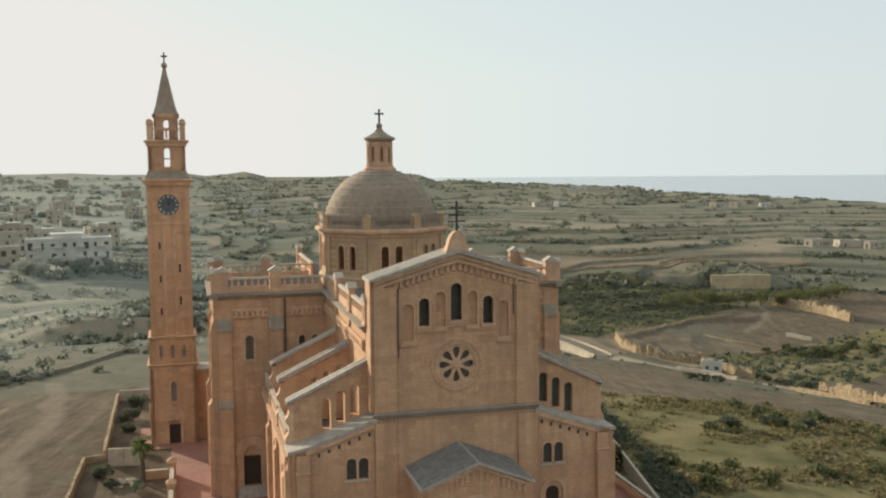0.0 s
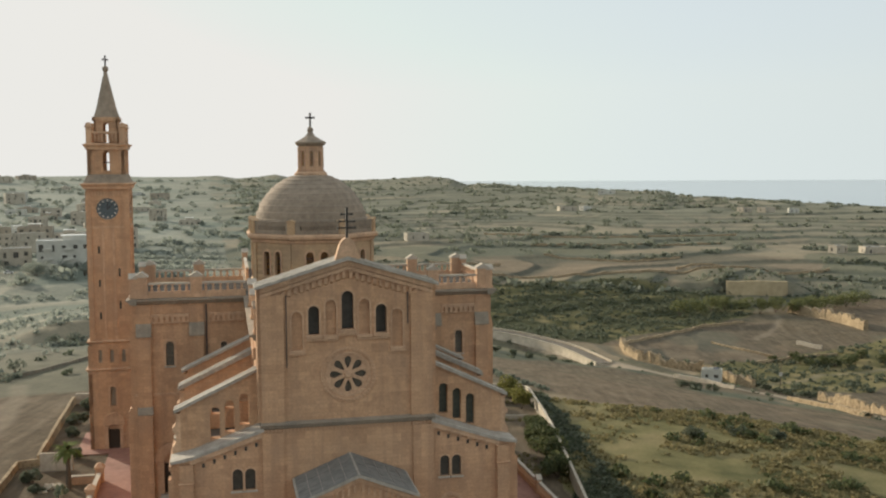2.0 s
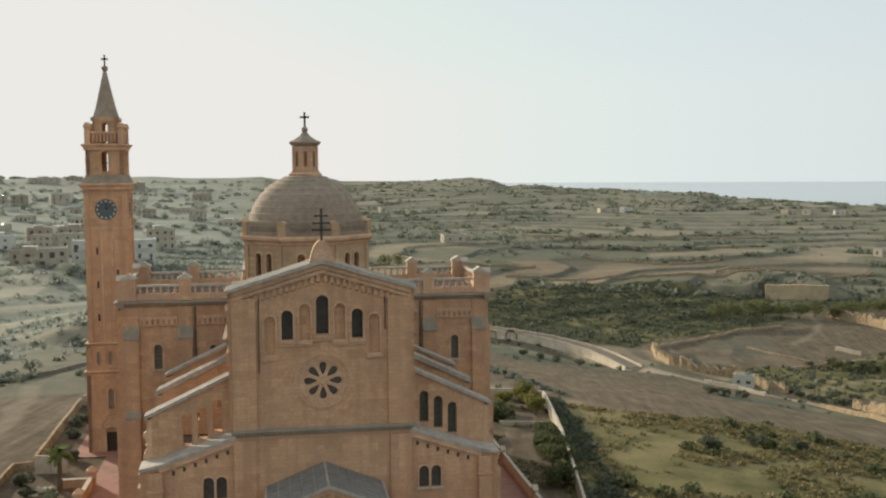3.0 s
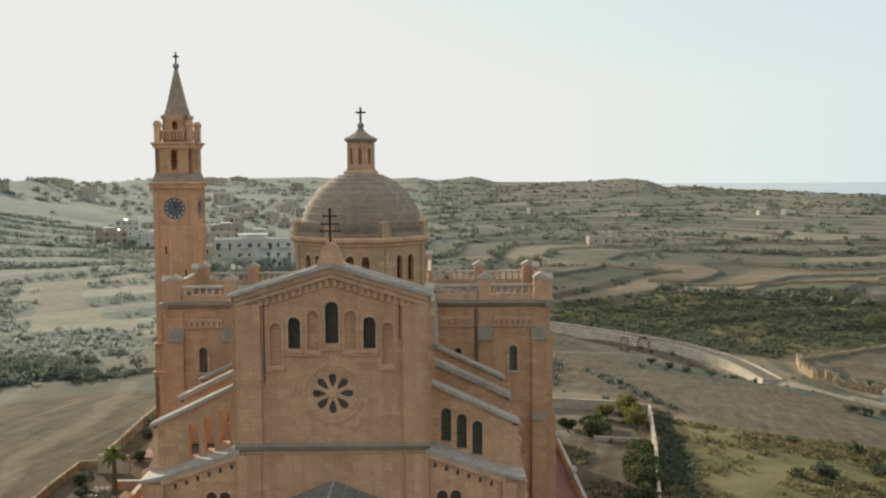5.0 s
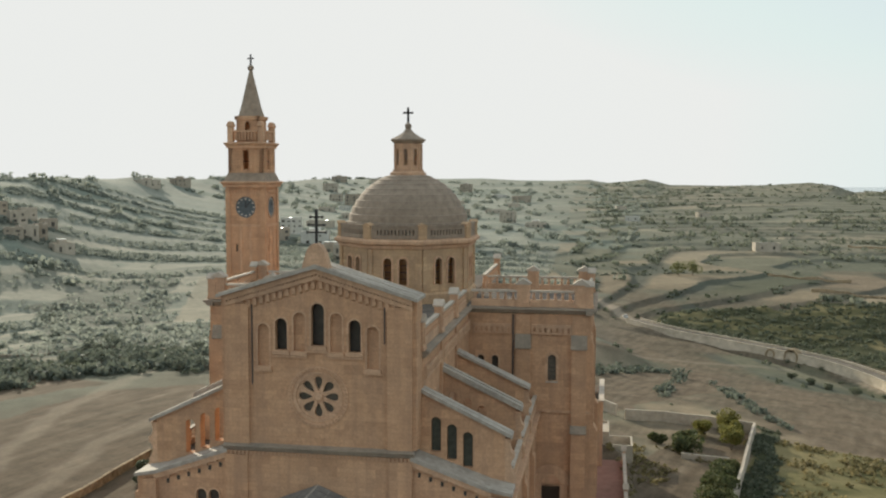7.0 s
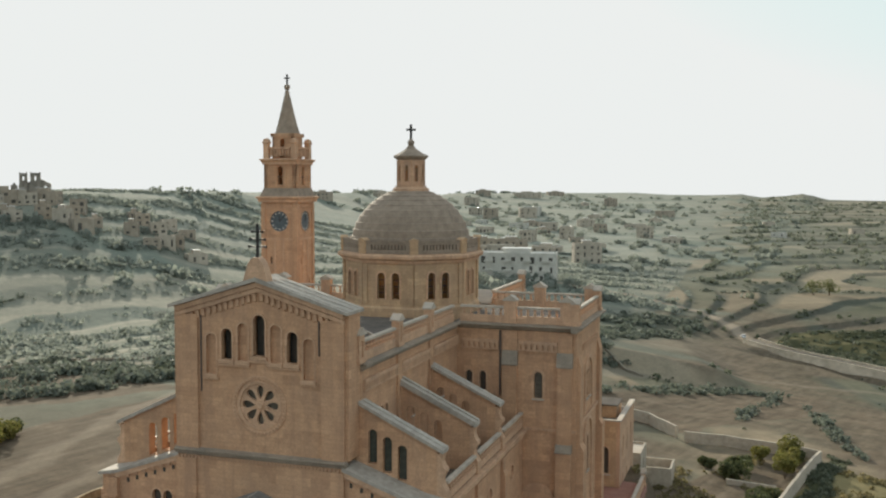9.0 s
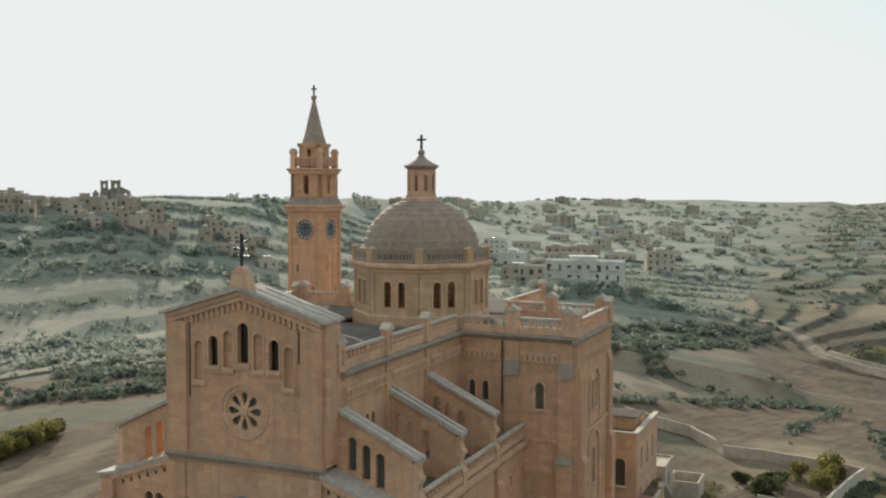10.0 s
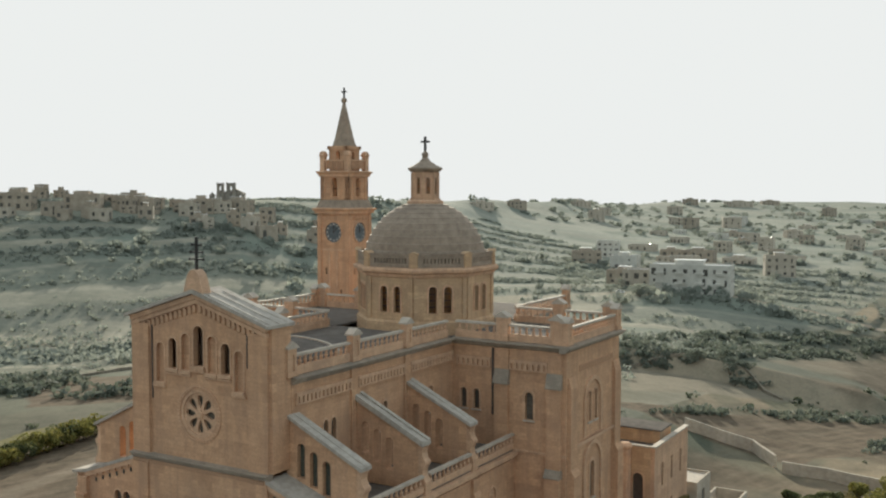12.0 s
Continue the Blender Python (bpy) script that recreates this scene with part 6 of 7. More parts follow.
VILLAGE = [(-284, 655), (-318, 690), (-240, 705), (-345, 735), (-372, 660), (-300, 760), (-352, 905), (-395, 940), (-412, 985), (-330, 880), (-372, 1030), (-365, 850), (-455, 1000), (-505, 964), (-560, 1120),
           (-606, 1160), (-574, 1260), (-634, 1029), (-492, 1290), (-401, 1272), (-435, 1399), (-517, 1527), (-686, 1676), (-650, 1709), (-828, 1238), (-720, 1340), (-306, 990), (-262, 950),
           (-300, 700), (-330, 650), (-355, 790), (-395, 720), (-415, 800), (-285, 820), (-440, 900), (-470, 1060), (-520, 1030), (-430, 1120), (-550, 1200), (-690, 1120), (-380, 1150)]
random.seed(11)
for i, (x, y) in enumerate(VILLAGE):
    w, d = random.uniform(12, 24), random.uniform(9, 15)
    st = random.choice((1, 2, 2, 3))
    house(x, y, w, d, st * random.uniform(3.6, 4.6), random.uniform(5, 55), random.choice((0, 0, 1, 2)), st, random.choice((2, 3, 4)), roofroom=random.random() < 0.5)
for x, y in ((-850, 1768), (-898, 1990), (-1180, 1780), (-1325, 1677), (-1366, 1832), (-1020, 1900), (-1420, 1098), (-1345, 1010), (-1267, 1056), (-1245, 860), (-1290, 790), (-1346, 713), (-1383, 655), (-1500, 1150), (-1560, 1240), (-1480, 980), (-1400, 560)):
    w = random.uniform(25, 55)
    r = math.hypot(x - 25, y - 20)
    k = min(1.0, 0.93 * float(np.interp(math.degrees(math.atan2(x - 25, y - 20)), FAR_BEARING, RIDGE_AT)) / r)
    x, y, w = 25 + (x - 25) * k, 20 + (y - 20) * k, max(14, w * k)
    house(x, y, w, w * 0.5, random.uniform(7, 14) * (0.4 + 0.6 * k), random.uniform(20, 70), random.choice((0, 2, 2)), 2, 4, "distant flat-roofed row of village houses", roofroom=True)
hill = random.Random(77)
for i in range(52):
    a, r = radians(hill.uniform(-74, -42)), hill.uniform(560, 640)
    w = hill.uniform(7, 12)
    x, y = 25 + r * math.sin(a), 20 + r * math.cos(a)
    if math.hypot(x + 483, y - 415) > 26:
        house(x, y, w, w * hill.uniform(0.6, 0.9), hill.uniform(3.4, 7.2), hill.uniform(30, 75), hill.choice((0, 2, 2)), hill.choice((1, 2)), 2, "pale flat-roofed house on the village hill", roofroom=hill.random() < 0.4)
for x, y, w in ((126, 1260, 22), (150, 1266, 14), (214, 1560, 26), (333, 1208, 16), (360, 1212, 20), (390, 1205, 12), (-214, 1151, 16), (-264, 1300, 14), (-40, 880, 20), (307, 822, 14), (334, 820, 18), (345, 800, 10), (-150, 1240, 15)):
    house(x, y, w, w * 0.6, random.uniform(4, 6.5), random.uniform(-15, 40), random.choice((0, 1)), 1, 2, "lone pale farmhouse among the terraced fields")
house(99, 362, 7, 4, 3.4, -20, 1, 1, 2, "small white roadside hut with a blue door")

# the great church on the far ridge
gz = ground_height(-483, 415)
# stone colour with the distance haze mixed into it
HAZED_STONE = plain("hazed_grey_stone", (0.22, 0.20, 0.165), (0.33, 0.30, 0.25), 0.3)
far_church = thing("hilltop_church", Matrix.Translation((-483, 415, 35.0)) @ Matrix.Rotation(radians(52), 4, "Z"), "grey hilltop church with twin towers above the village", "church")
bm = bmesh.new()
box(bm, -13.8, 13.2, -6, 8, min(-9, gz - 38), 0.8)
part("podium", bm, HAZED_STONE, far_church)
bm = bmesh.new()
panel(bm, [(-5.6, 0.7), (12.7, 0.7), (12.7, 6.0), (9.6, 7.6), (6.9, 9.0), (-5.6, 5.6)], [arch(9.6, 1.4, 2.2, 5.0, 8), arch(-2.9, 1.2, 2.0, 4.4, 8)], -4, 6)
part("nave", bm, HAZED_STONE, far_church)
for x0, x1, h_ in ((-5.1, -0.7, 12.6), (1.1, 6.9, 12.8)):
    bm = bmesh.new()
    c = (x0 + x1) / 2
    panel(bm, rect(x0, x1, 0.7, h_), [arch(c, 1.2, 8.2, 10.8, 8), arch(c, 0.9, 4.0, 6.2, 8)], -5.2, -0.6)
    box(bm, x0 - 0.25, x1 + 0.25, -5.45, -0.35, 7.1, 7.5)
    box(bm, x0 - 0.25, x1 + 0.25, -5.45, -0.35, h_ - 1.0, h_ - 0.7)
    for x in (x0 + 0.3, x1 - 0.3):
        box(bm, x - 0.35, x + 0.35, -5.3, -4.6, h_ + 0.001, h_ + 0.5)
    part("church_tower", bm, HAZED_STONE, far_church)
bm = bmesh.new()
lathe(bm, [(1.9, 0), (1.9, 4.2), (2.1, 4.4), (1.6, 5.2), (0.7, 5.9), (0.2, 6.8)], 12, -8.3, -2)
part("turret", bm, HAZED_STONE, far_church)


# ---- plants ----
def leaf_material(name, dark, mid, light, thin=0.4):
    m, n, l, b = material(name, 0.75, 0, 0.25)
    g = n.new("ShaderNodeNewGeometry")
    r = ramp(n, l, g.outputs["Random Per Island"], [(0.0, dark), (0.55, mid), (1.0, light)])
    l.new(r.outputs[0], b.inputs["Base Color"])
    tr = n.new("ShaderNodeBsdfTranslucent")
    l.new(r.outputs[0], tr.inputs[0])
    mx = n.new("ShaderNodeMixShader")
    mx.inputs[0].default_value = thin
    l.new(b.outputs[0], mx.inputs[1])
    l.new(tr.outputs[0], mx.inputs[2])
    l.new(mx.outputs[0], n["Material Output"].inputs[0])
    return m


LEAF = leaf_material("shrub_leaf", (0.06, 0.075, 0.035), (0.10, 0.115, 0.05), (0.16, 0.16, 0.07))
BRIGHT = leaf_material("reed_leaf", (0.12, 0.125, 0.035), (0.20, 0.19, 0.055), (0.30, 0.26, 0.08))
SUNLEAF = leaf_material("field_tree_leaf", (0.10, 0.115, 0.045), (0.16, 0.17, 0.07), (0.23, 0.225, 0.10))
OLIVE = leaf_material("dull_scrub", (0.085, 0.1, 0.066), (0.125, 0.14, 0.092), (0.175, 0.182, 0.122))
# the next four leaf colours are paled to stand in for haze
HAZED_SCRUB = leaf_material("hazed_scrub", (0.165, 0.18, 0.13), (0.205, 0.218, 0.16), (0.25, 0.258, 0.195))
HAZED_TREE = leaf_material("hazed_tree_leaf", (0.228, 0.25, 0.21), (0.262, 0.283, 0.238), (0.298, 0.315, 0.268), 0.55)
HAZED_WEST = leaf_material("hazed_west_scrub", (0.228, 0.25, 0.212), (0.265, 0.285, 0.242), (0.302, 0.32, 0.272), 0.55)
HEDGE = leaf_material("hedge_leaf", (0.115, 0.134, 0.102), (0.155, 0.174, 0.135), (0.2, 0.214, 0.168))
DRY = leaf_material("dry_grass", (0.15, 0.135, 0.062), (0.225, 0.19, 0.09), (0.31, 0.25, 0.125))
BARK = plain("bark", (0.09, 0.065, 0.045), (0.16, 0.12, 0.085), 5.0)


def cards(rng, centres, radii, count, size, flat=0.8, up=0.0):
    """Small bent leaf faces spread through clumps; returns vertices and faces."""
    k = rng.integers(0, len(centres), count)
    v = rng.normal(size=(count, 3))
    v /= np.linalg.norm(v, axis=1)[:, None]
    rad = radii[k] * rng.uniform(0.55, 1.0, count) ** 0.5
    p = centres[k] + v * rad[:, None] * np.array([1, 1, flat])
    a = rng.normal(size=(count, 3)) * 0.8 + v * 0.3
    a[:, 2] += up
    a /= np.linalg.norm(a, axis=1)[:, None]
    b = np.cross(a, rng.normal(size=(count, 3)))
    b /= np.linalg.norm(b, axis=1)[:, None]
    s = size * rng.uniform(0.6, 1.4, count)[:, None]
    q = np.stack([p - a * s, p + b * s * 0.55, p + a * s * 1.1, p - b * s * 0.55], 1)
    return q.reshape(-1, 3)


def quads_object(name, verts, mat, parent=None):
    n = len(verts) // 4
    me = bpy.data.meshes.new(name)
    me.vertices.add(len(verts))
    me.vertices.foreach_set("co", verts.ravel())
    me.loops.add(n * 4)
    me.loops.foreach_set("vertex_index", np.arange(n * 4, dtype=np.int32))
    me.polygons.add(n)
    me.polygons.foreach_set("loop_start", np.arange(0, n * 4, 4, dtype=np.int32))
    me.update(calc_edges=True)
    me.materials.append(mat)
    ob = new(name, me)
    if parent is not None:
        ob.parent = parent
    return ob


def bush(name, x, y, r, h, mat, label, category="shrub", seed=0, leaves=700, trunk=0.25, group="", z=None):
    rng = np.random.default_rng(seed)
    g = ground_height(x, y) if z is None else z
    t = thing(name, Matrix.Translation((x, y, g)), label, category, group)
    n = 9
    c = np.stack([rng.uniform(-0.6, 0.6, n) * r, rng.uniform(-0.6, 0.6, n) * r, rng.uniform(0.35, 0.78, n) * h], -1)
    quads_object("crown", cards(rng, c, rng.uniform(0.28, 0.5, n) * min(r * 1.2, h), leaves, 0.11 + 0.05 * r), mat, t)
    bm = bmesh.new()
    for i in range(4):
        a = Vector((0.1 * math.cos(i * 1.6), 0.1 * math.sin(i * 1.6), -0.3))
        b = Vector(c[i]) * 0.8
        d = (b - a).normalized()
        side = d.orthogonal().normalized() * trunk * 0.35
        other = d.cross(side)
        lo = [bm.verts.new(a + side * math.cos(q) + other * math.sin(q)) for q in (0, 1.57, 3.14, 4.71)]
        hi = [bm.verts.new(b + (side * math.cos(q) + other * math.sin(q)) * 0.3) for q in (0, 1.57, 3.14, 4.71)]
        for q in range(4):
            bm.faces.new((lo[q], lo[(q + 1) % 4], hi[(q + 1) % 4], hi[q]))
    part("branch", bm, BARK, t)
    return t


SHRUBS = [(26.2, 176, 3.2, 3.6), (26.6, 168, 3.4, 3.8), (25.6, 183, 2.6, 3.0), (27.2, 159, 3.6, 3.4), (25.0, 190, 2.2, 2.4), (17.0, 199.5, 3.0, 3.2), (24.2, 180, 2.6, 2.8), (15, 208, 2.8, 2.4), (10.5, 205, 2.2, 2.0), (22, 219, 2.0, 2.4)]
for i, (x, y, r, h) in enumerate(SHRUBS):
    bush("shrub", x, y, r, h, LEAF, "dense dark green shrub inside the yard wall", seed=i, leaves=1500, group="yard shrubs")
for i, (x, y, r, h) in enumerate([(22.4, 214, 2.6, 4.6), (20.5, 221, 2.4, 5.0), (23.4, 207, 2.2, 4.0), (17, 216, 2.2, 3.2)]):
    bush("reed_clump", x, y, r, h, BRIGHT, "tall yellow-green reed clump by the yard wall", "reeds", seed=40 + i, leaves=1400, group="yard reeds")
for i, (x, y, r, h) in enumerate([(-53, 166, 1.9, 2.0), (-51, 158, 1.6, 1.5), (-46, 147, 1.3, 1.5), (-47.2, 135, 1.7, 1.7), (-55, 176, 2.2, 2.0), (-44.5, 131, 1.3, 0.9)]):
    bush("garden_bush", x, y, r, h, OLIVE, "grey-green bush in the tower garden", "bush", seed=60 + i, leaves=900, group="garden bushes")
rng = random.Random(4)
for i in range(16):
    f = i / 15
    x, y = -73 - 16 * f + rng.uniform(-2, 0.5), 105 + 32 * f
    bush("hedge_bush", x, y, 3.0, 2.6 + rng.random(), BRIGHT if i % 5 else LEAF, "yellow-green hedge bush beside the dirt ground", "bush", seed=80 + i, leaves=900, group="roadside hedge")
for i, (x, y) in enumerate([(184, 541), (190, 545), (197, 549), (206, 556), (213, 562), (221, 566), (229, 570), (-70, 660), (-62, 664), (141, 547), (150, 551), (158, 545), (166, 541), (176, 547), (132, 540), (122, 535)]):
    bush("tree", x, y, 6.0, 9.5, SUNLEAF, "rounded field tree with a dense yellow-green crown", "tree", seed=120 + i, leaves=900, trunk=0.5, group="field trees")

for i, (x, y, r, h) in enumerate([(149, 420, 3.2, 4.0), (152, 414, 2.6, 3.4), (158, 415, 3.4, 4.4), (162, 415, 2.6, 3.8), (168, 417, 3.2, 4.2), (178, 429, 3.0, 3.8), (150, 431, 2.4, 3.0), (139, 424, 2.0, 2.4), (172, 424, 2.8, 3.6), (184, 421, 3.2, 4.0)]):
    bush("olive_tree", x, y, r, h, LEAF, "round dark olive tree at the field edge", "tree", seed=150 + i, leaves=800, trunk=0.35, group="olive trees")
for i, (x, y) in enumerate([(113, 356), (114, 346), (117, 342), (119, 339), (122, 334), (125, 333), (128, 336), (77, 307), (81, 305), (88, 315), (21, 371), (27, 366), (33, 360), (41, 359), (65, 196), (73, 195), (54, 187)]):
    bush("prickly_pear_clump", x, y, 2.4, 2.1, OLIVE, "grey-green prickly pear thicket by the road", "shrub", seed=170 + i, leaves=700, trunk=0.3, group="roadside cactus")

rng = random.Random(21)
for i in range(60):
    hx, hy = rng.choice(VILLAGE[:28] + [(-191, 495), (-226, 500), (-160, 520), (-250, 520), (-210, 490)] * 4)
    x, y = hx + rng.uniform(-26, 26), hy - rng.uniform(9, 24)
    bush("tree", x, y, rng.uniform(3.0, 5.5), rng.uniform(4.0, 7.5), HAZED_TREE, "rounded tree among the village houses, paled for haze", "tree", seed=200 + i, leaves=420, trunk=0.4, group="village trees")
# palm in the tower garden
FROND = plain("palm_frond", (0.09, 0.115, 0.035), (0.17, 0.19, 0.065), 1.5, 0.95, 0, 0.05)
px_, py_ = -40.8, 132.5
palm = thing("palm_tree", Matrix.Translation((px_, py_, ground_height(px_, py_))), "short palm with a ragged green crown", "palm")
bm = bmesh.new()
prof = []
for i in range(15):
    z = i * 0.38
    prof += [(0.42 - 0.012 * i, z), (0.36 - 0.012 * i, z + 0.36)]
lathe(bm, prof, 10)
part("trunk", bm, BARK, palm)
prng = random.Random(8)
for i in range(44):
    bm = bmesh.new()
    yaw, lift, ln = i * 2.4, prng.uniform(-0.4, 1.5), prng.uniform(1.7, 2.3)
    prev = None
    for k in range(8):
        s = k / 7
        out = ln * s * math.cos(lift * (1 - s * 0.6))
        up_ = 5.5 + ln * (s * math.sin(lift) - 0.55 * s * s)
        wdt = 0.30 * math.sin(math.pi * min(1, s * 0.9 + 0.1)) + 0.03
        c_, s_ = math.cos(yaw), math.sin(yaw)
        cur = [bm.verts.new((out * c_ - q * wdt * s_, out * s_ + q * wdt * c_, up_ - abs(q) * 0.22 * wdt)) for q in (-1, 0, 1)]
        if prev:
            bm.faces.new((prev[0], prev[1], cur[1], cur[0]))
            bm.faces.new((prev[1], prev[2], cur[2], cur[1]))
        prev = cur
    part("frond", bm, FROND, palm)


# scrub over the valley: clumps on terrace steps and in drifts
def scatter(count, x0, x1, y0, y1, keep, seed):
    rng = np.random.default_rng(seed)
    x, y = rng.uniform(x0, x1, count), rng.uniform(y0, y1, count)
    ok = keep(x, y, rng)
    return x[ok], y[ok], rng


def scrub_rule(x, y, rng):
    tan, green, pale = land_cover(x, y)
    k = land(x, y, True)
    fold = k - np.floor(k)
    rise = np.where(westward(x, y) > 0.5, smooth(0.46, 0.58, fold) * (1 - smooth(0.88, 0.98, fold)), smooth(0.74, 0.9, fold))
    drift = fractal(x / 45, y / 45, 55, 3)
    near = 1 - smooth(420, 560, np.hypot(x - 25, y - 20))
    beside = along(x, y, ROAD)
    verge = smooth(4.5, 6, beside) * (1 - smooth(7, 10, beside)) * smooth(0.42, 0.6, fractal(x / 22, y / 22, 75, 2))
    bearing, reach = np.arctan2(x - 25, y - 20), np.hypot(x - 25, y - 20)
    lines = smooth(0.45, 0.62, fractal(bearing * reach / 70 + 90, reach / 28, 57, 3))
    belt = smooth(0.56, 0.66, fractal(bearing * 9 + 40, reach / 42, 64, 4))
    side = westward(x, y)
    p = (1.6 - 1.1 * near) * rise * np.maximum(lines, 0.3 * side) + 1.0 * green + ((0.15 - 0.05 * near) * belt + 0.03 * smooth(0.62, 0.68, drift)) * (1 - 0.9 * side) + 0.5 * verge
    u, v = scarp_frame(x, y)
    p = p + 0.8 * smooth(-9, -5, v) * (1 - smooth(-2, 1, v)) * smooth(-10, 0, u) * (1 - smooth(90, 100, u)) + 0.5 * smooth(13, 18, v) * (1 - smooth(28, 40, v)) * smooth(-20, 0, u) * (1 - smooth(95, 105, u)) + 0.6 * smooth(-44, -50, np.degrees(bearing)) * smooth(285, 300, reach) * (1 - smooth(345, 365, reach))
    p = p + inside(x, y, GARRIGUE) * 0.5 * smooth(0.4, 0.6, fractal(x / 24, y / 10, 84, 3))
    rc = np.hypot(x + 8, y - 135)
    across = (x - 1.5) * 0.9686 + (y - 100.8) * 0.2487
    near_field = ((x > 26) & (y < 232)) | inside(x, y, STUBBLE)
    open_ground = ~near_field & ~inside(x, y, PALE_FIELD) & (pale < 0.2) & (rc > 95) & ((tan < 0.25) | ((tan > 0.35) & (tan < 0.5)) | (verge > 0.3)) & ((across < -32) | (across > 33) | (rc > 130))
    az = np.degrees(np.arctan2(x - 25, y - 20))
    return open_ground & (rng.random(len(x)) < p * 0.55) & (az > -80) & (az < 32)


def scrub_mesh(name, x, y, rng, size, per, leaf, mat, label):
    z = land(x, y)
    n = len(x)
    s = size * rng.uniform(0.5, 1.5, n) ** 1.3
    idx = np.repeat(np.arange(n), per)
    c = np.stack([x[idx], y[idx], z[idx] + 0.45 * s[idx]], -1)
    v = rng.normal(size=(len(idx), 3))
    v /= np.linalg.norm(v, axis=1)[:, None]
    p = c + v * (s[idx] * rng.uniform(0.4, 1.0, len(idx)))[:, None] * np.array([1.25, 1.25, 0.62])
    a = rng.normal(size=p.shape)
    a /= np.linalg.norm(a, axis=1)[:, None]
    b = np.cross(a, v + 0.3 * rng.normal(size=p.shape))
    b /= np.linalg.norm(b, axis=1)[:, None] + 1e-6
    w = (leaf * s[idx])[:, None]
    q = np.stack([p - a * w, p + b * w * 0.8, p + a * w, p - b * w * 0.8], 1).reshape(-1, 3)
    ob = quads_object(name, q, mat)
    return tagged(ob, label, "scrub", kind="stuff")


HEDGES = [[(-245, 177), (-238, 200), (-241, 221), (-248, 240)], [(-200, 196), (-218, 219), (-231, 244), (-227, 264), (-231, 285), (-241, 311)],
          [(-169, 186), (-166, 197), (-176, 218), (-191, 244), (-197, 271), (-192, 300)], [(-124, 171), (-121, 185), (-120, 202)], [(-33, 222), (-32, 252), (-32, 278), (-28, 301), (-19, 323)],
          [(-123, 608), (-97, 646), (-62, 684), (-35, 697)], [(-305, 200), (-296, 226), (-290, 248), (-296, 280)], [(-34, 250), (-24, 294), (-8, 336)], [(-8, 336), (-4, 300), (1, 250)], [(6, 310), (9, 300), (20, 266), (29, 240)]]


def hedge_rule(x, y, rng):
    d = np.min([along(x, y, strip_line(*q)) for q in STRIPS], axis=0)
    e = np.min([along(x, y, q) for q in HEDGES], axis=0)
    return ((d < 4.5) & (rng.random(len(x)) < smooth(0.42, 0.58, fractal(x / 34, y / 34, 99, 2)))) | ((e < 1.8) & (rng.random(len(x)) < 0.75 * smooth(0.36, 0.56, fractal(x / 12, y / 12, 101, 2))))


def wood_rule(x, y, rng):
    return (inside(x, y, TREE_BELT) | inside(x, y, WEST_WOOD)) & (rng.random(len(x)) < smooth(0.36, 0.56, fractal(x / 11, y / 11, 79, 2)))


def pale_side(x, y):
    """The western slopes beyond the near fields, where scrub is paled for haze."""
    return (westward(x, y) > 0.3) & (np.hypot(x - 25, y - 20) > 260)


def dark_scrub_rule(x, y, rng):
    return scrub_rule(x, y, rng) & ~pale_side(x, y)


def pale_scrub_rule(x, y, rng):
    return scrub_rule(x, y, rng) & pale_side(x, y)


x, y, rg = scatter(60000, -430, 330, 100, 760, dark_scrub_rule, 5)
scrub_mesh("valley_scrub", x, y, rg, 0.95, 14, 0.5, OLIVE, "dark green scrub over the valley terraces")
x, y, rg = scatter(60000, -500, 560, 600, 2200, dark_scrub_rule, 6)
scrub_mesh("far_scrub", x, y, rg, 2.3, 9, 0.55, HAZED_SCRUB, "dark bushes dotted over the far fields")


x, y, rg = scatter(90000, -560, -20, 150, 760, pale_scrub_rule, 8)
scrub_mesh("western_scrub", x, y, rg, 1.15, 8, 0.5, HAZED_WEST, "grey-green bushes on the western scarps")


def grass_rule(x, y, rng):
    tan, green, pale = land_cover(x, y)
    across = (x - 1.5) * 0.9686 + (y - 100.8) * 0.2487
    patch = fractal(x / 14, y / 14, 63, 3)
    return (green > 0.5) & (across > 33) & (thicket_cover(x, y) < 0.5) & (rng.random(len(x)) < smooth(0.42, 0.62, patch))


def thicket_rule(x, y, rng):
    return (thicket_cover(x, y) > 0.5) & (y < 260) & (rng.random(len(x)) < 0.2 + 0.8 * smooth(0.4, 0.6, fractal(x / 6, y / 6, 37, 2)))


x, y, rg = scatter(26000, 5, 125, 90, 235, grass_rule, 7)
scrub_mesh("rough_grass", x, y, rg, 0.42, 9, 0.5, DRY, "tufts of dry yellow-olive grass on the open field")


def yard_rule(x, y, rng):
    return inside(x, y, [(2, 190), (8, 224), (25, 225), (28, 180), (28, 150), (20, 150)]) & (rng.random(len(x)) < smooth(0.46, 0.6, fractal(x / 7, y / 7, 67, 2)))


x, y, rg = scatter(2600, 0, 30, 145, 228, yard_rule, 23)
scrub_mesh("yard_grass", x, y, rg, 0.4, 10, 0.5, DRY, "dry golden grass tufts in the yard")
x, y, rg = scatter(260, 29, 118, 100, 232, grass_rule, 9)
scrub_mesh("low_bushes", x, y, rg, 1.1, 60, 0.28, LEAF, "low dark bushes and prickly pear on the field")


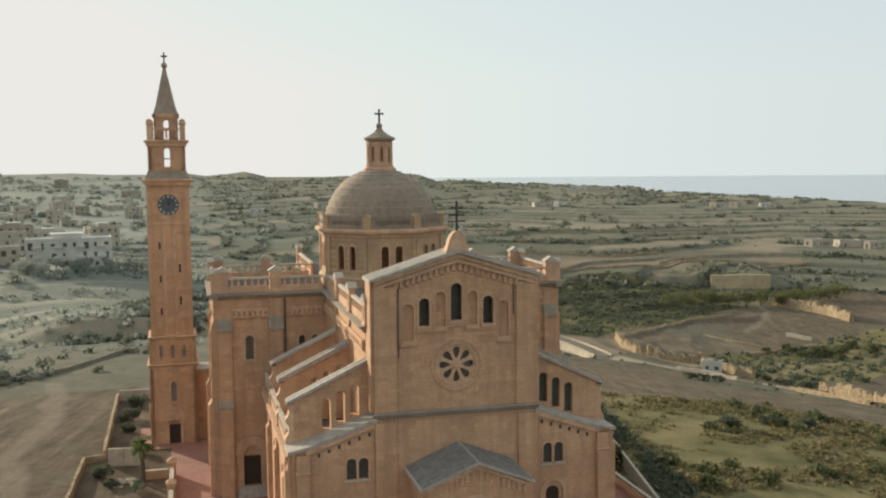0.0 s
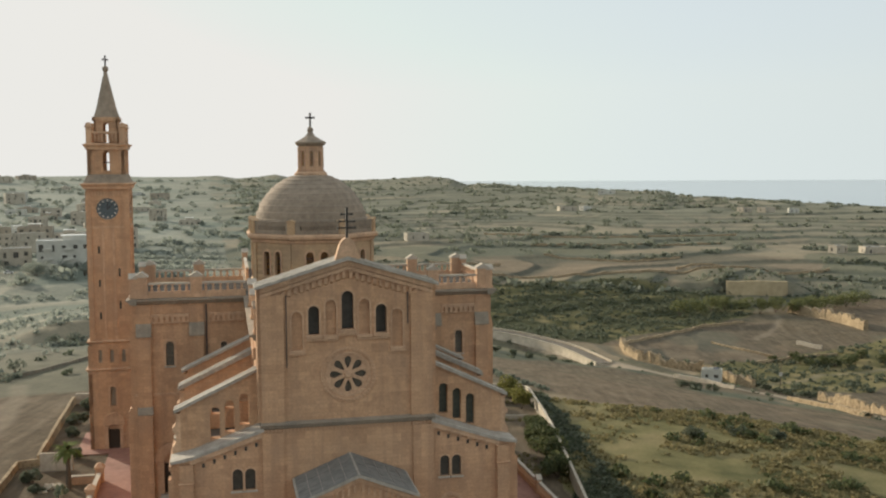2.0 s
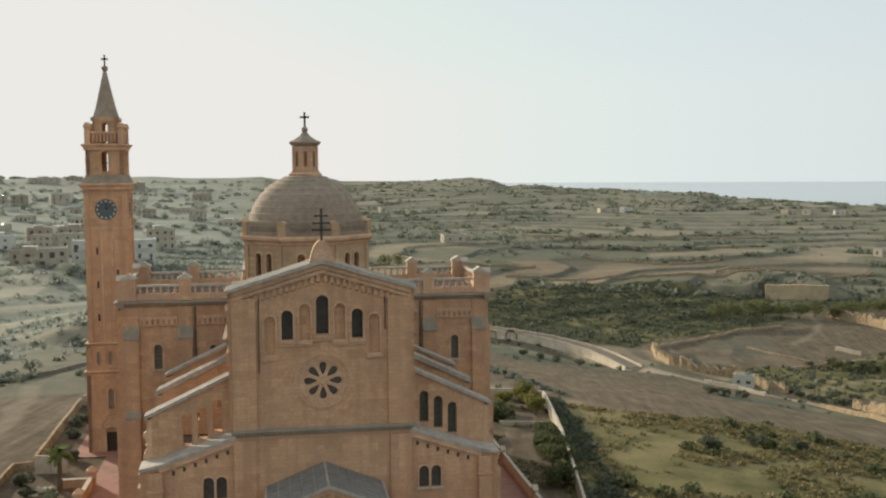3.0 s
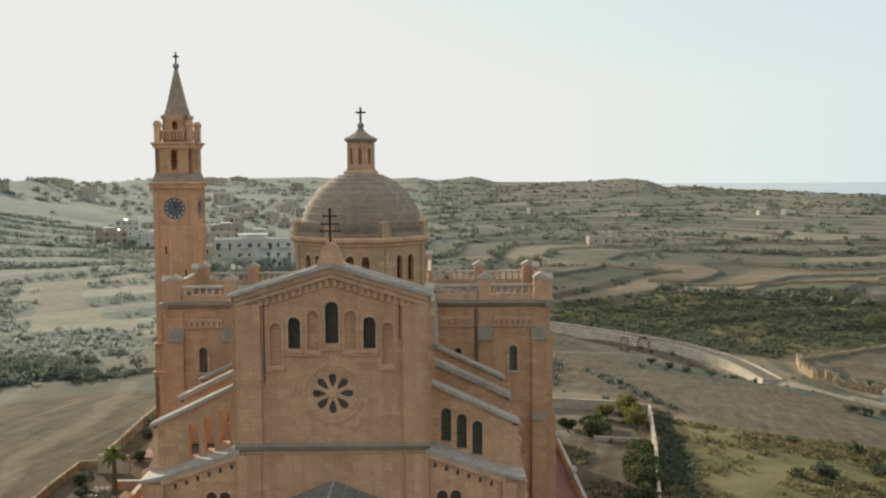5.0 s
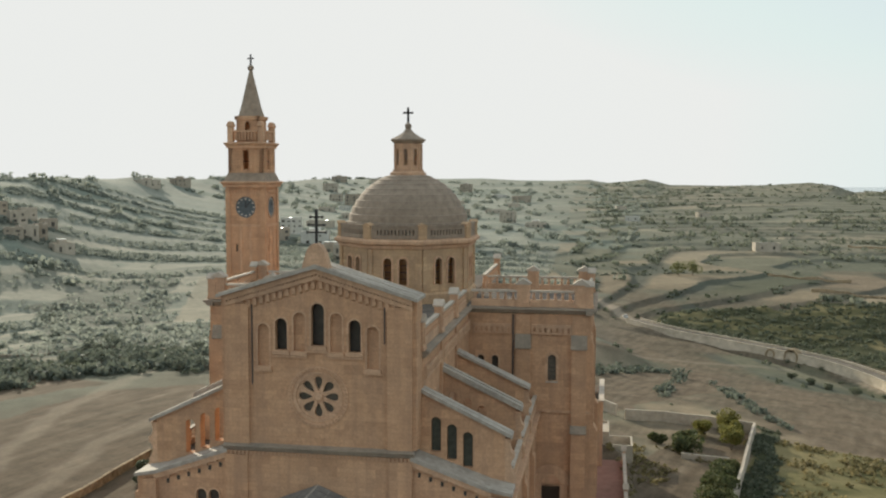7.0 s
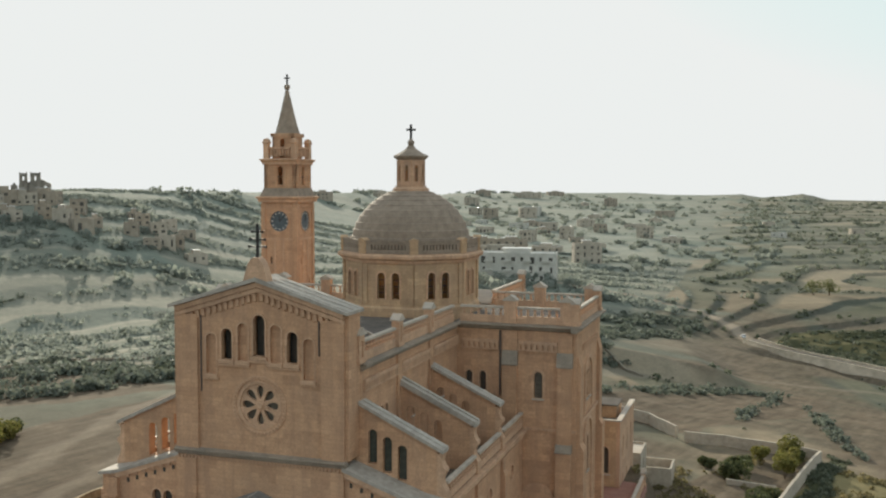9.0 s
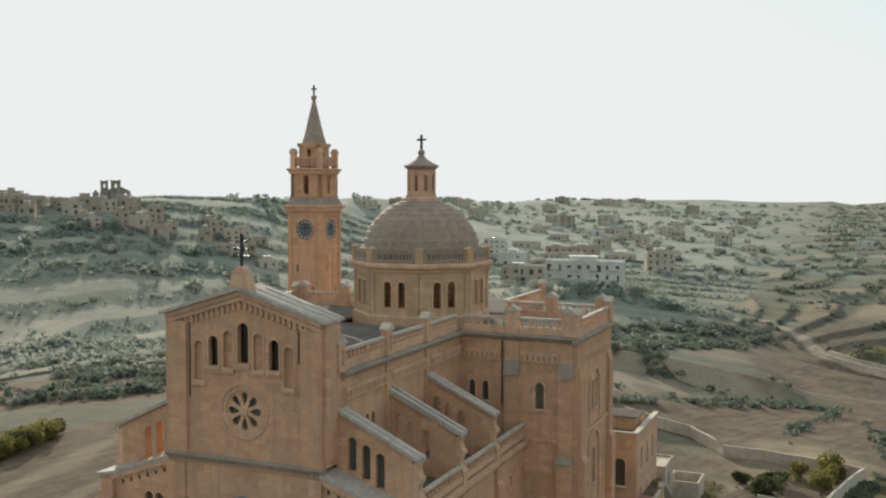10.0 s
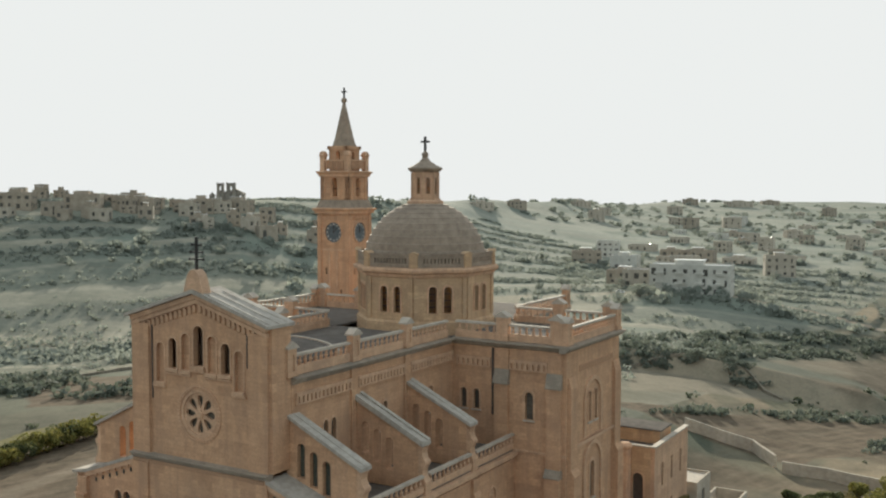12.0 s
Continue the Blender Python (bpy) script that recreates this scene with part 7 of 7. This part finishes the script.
def grove_rule(x, y, rng):
    d = np.min([np.hypot(x - hx, y - hy - 4) for hx, hy in VILLAGE[:28] + VILLAGE[28:]], axis=0)
    rr, aa = np.hypot(x - 25, y - 20), np.degrees(np.arctan2(x - 25, y - 20))
    hill_ = (rr > 445) & (rr < 600) & (aa < -42) & (aa > -74)
    belts = (rr > 480) & (rr < 2300) & (aa > -48) & (aa < -11) & (wood_belts(np.radians(aa), rr) > 0.5)
    return (((d > 13) & (d < 60)) | hill_ | (belts & (d > 13))) & (rng.random(len(x)) < 0.15 + 0.85 * smooth(0.5, 0.62, fractal(x / 40, y / 40, 97, 3)))


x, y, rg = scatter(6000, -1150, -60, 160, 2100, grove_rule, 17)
scrub_mesh("village_grove", x, y, rg, 3.3, 30, 0.36, HAZED_TREE, "dark green trees and hedges between the village houses")
x, y, rg = scatter(15000, 20, 70, 95, 245, thicket_rule, 15)
scrub_mesh("thicket", x, y, rg, 0.48, 10, 0.5, OLIVE, "low dark green thicket along the foot of the yard wall")
x, y, rg = scatter(9000, -215, -60, 135, 500, wood_rule, 27)
scrub_mesh("hillside_wood", x, y, rg, 1.5, 26, 0.34, HEDGE, "grey-green carob wood on the stony slope")
x, y, rg = scatter(80000, -360, 40, 120, 720, hedge_rule, 19)
scrub_mesh("hedgerow", x, y, rg, 0.95, 16, 0.42, HEDGE, "grey-green hedgerows along the field walls")
rng = random.Random(31)
for i in range(26):
    line = strip_line(*rng.choice(STRIPS))
    hx, hy = rng.choice(line)
    bush("tree", hx + rng.uniform(-8, 8), hy + rng.uniform(-8, 8), rng.uniform(1.8, 3.2), rng.uniform(2.6, 4.6), HEDGE, "small grey-green carob tree beside a field wall", "tree", seed=300 + i, leaves=420, trunk=0.35, group="carob trees")


def car(x, y, turn, paint, label):
    c = thing("car", Matrix.Translation((x, y, ground_height(x, y))) @ Matrix.Rotation(radians(turn), 4, "Z"), label, "car", "parked cars")
    bm = bmesh.new()
    side = [(-2.1, 0.35), (2.1, 0.35), (2.15, 0.75), (1.95, 0.95), (1.1, 1.02), (-1.75, 1.05), (-2.1, 0.95)]
    panel(bm, side, [], -0.85, 0.85)
    part("body", bm, paint, c)
    bm = bmesh.new()
    panel(bm, [(-1.7, 1.051), (1.05, 1.021), (0.45, 1.5), (-1.25, 1.52)], [], -0.76, 0.76)
    part("cabin", bm, GLASS, c, "dark glass")
    bm = bmesh.new()
    panel(bm, [(-1.25, 1.521), (0.45, 1.501), (0.4, 1.56), (-1.2, 1.58)], [], -0.74, 0.74)
    part("roof", bm, paint, c)
    for wx in (-1.35, 1.3):
        for wy in (-0.9, 0.72):
            bm = bmesh.new()
            panel(bm, circle(wx, 0.33, 0.33, 14), [], wy, wy + 0.18)
            part("wheel", bm, IRON, c)
    return c


CARWHITE = plain("white_car_paint", (0.62, 0.62, 0.6), (0.7, 0.7, 0.68), 2.0, 0.3, 0, 0.5, 0.0)
car(-61, 480, 115, CARWHITE, "small white car on the country road")
car(-214, 478, 20, CARWHITE, "white car parked before the apartment block")
gp = ground_height(123, 360)
pole = thing("utility_pole", Matrix.Translation((123, 360, gp)), "slim wooden utility pole with a white sign by the road", "pole")
bm = bmesh.new()
lathe(bm, [(0.16, -0.5), (0.14, 4), (0.1, 8.6), (0.02, 8.65)], 8)
part("post", bm, BARK, pole)
bm = bmesh.new()
box(bm, -0.9, 0.9, -0.06, 0.06, 8.0, 8.14)
part("crossarm", bm, BARK, pole)
bm = bmesh.new()
box(bm, -0.55, 0.55, -0.24, -0.18, 4.2, 5.5)
part("sign_board", bm, PAINTWHITE, pole, "small white sign board")

# heap of rubble and a pale cactus beside the palm
heap = thing("rubble_heap", Matrix.Translation((-43.4, 132.4, ground_height(-43.4, 132.4))), "heap of grey rubble blocks in the tower garden", "rubble")
hr = random.Random(5)
for i in range(26):
    bm = bmesh.new()
    a, d = hr.uniform(0, 6.28), hr.uniform(0, 1.7)
    M = Matrix.Translation((d * math.cos(a), d * math.sin(a), 0.12 + 0.5 * (1 - d / 1.7) * hr.random())) @ Matrix.Rotation(hr.uniform(0, 3), 4, "Z") @ Matrix.Rotation(hr.uniform(-0.5, 0.5), 4, "X")
    s = hr.uniform(0.15, 0.38)
    box(bm, -s, s, -s * 0.7, s * 0.7, -s * 0.5, s * 0.5, M)
    part("block", bm, MASONRY, heap)
cactus = thing("prickly_pear", Matrix.Translation((-40.6, 129.4, ground_height(-40.6, 129.4))), "pale prickly pear with flat oval pads", "cactus")
PAD = plain("cactus_pad", (0.12, 0.15, 0.09), (0.24, 0.26, 0.17), 4.0, 0.5)
for i in range(30):
    bm = bmesh.new()
    a, d, z = hr.uniform(0, 6.28), hr.uniform(0, 1.0), hr.uniform(0.25, 1.5)
    pad = [(0.24 * math.sin(q), 0.34 * math.cos(q)) for q in [k * math.pi / 5 for k in range(10)]]
    panel(bm, pad, [], -0.04, 0.04, Matrix.Translation((d * math.cos(a), d * math.sin(a), z)) @ Matrix.Rotation(hr.uniform(0, 6.28), 4, "Z") @ Matrix.Rotation(hr.uniform(-0.6, 0.6), 4, "X"))
    part("pad", bm, PAD, cactus)
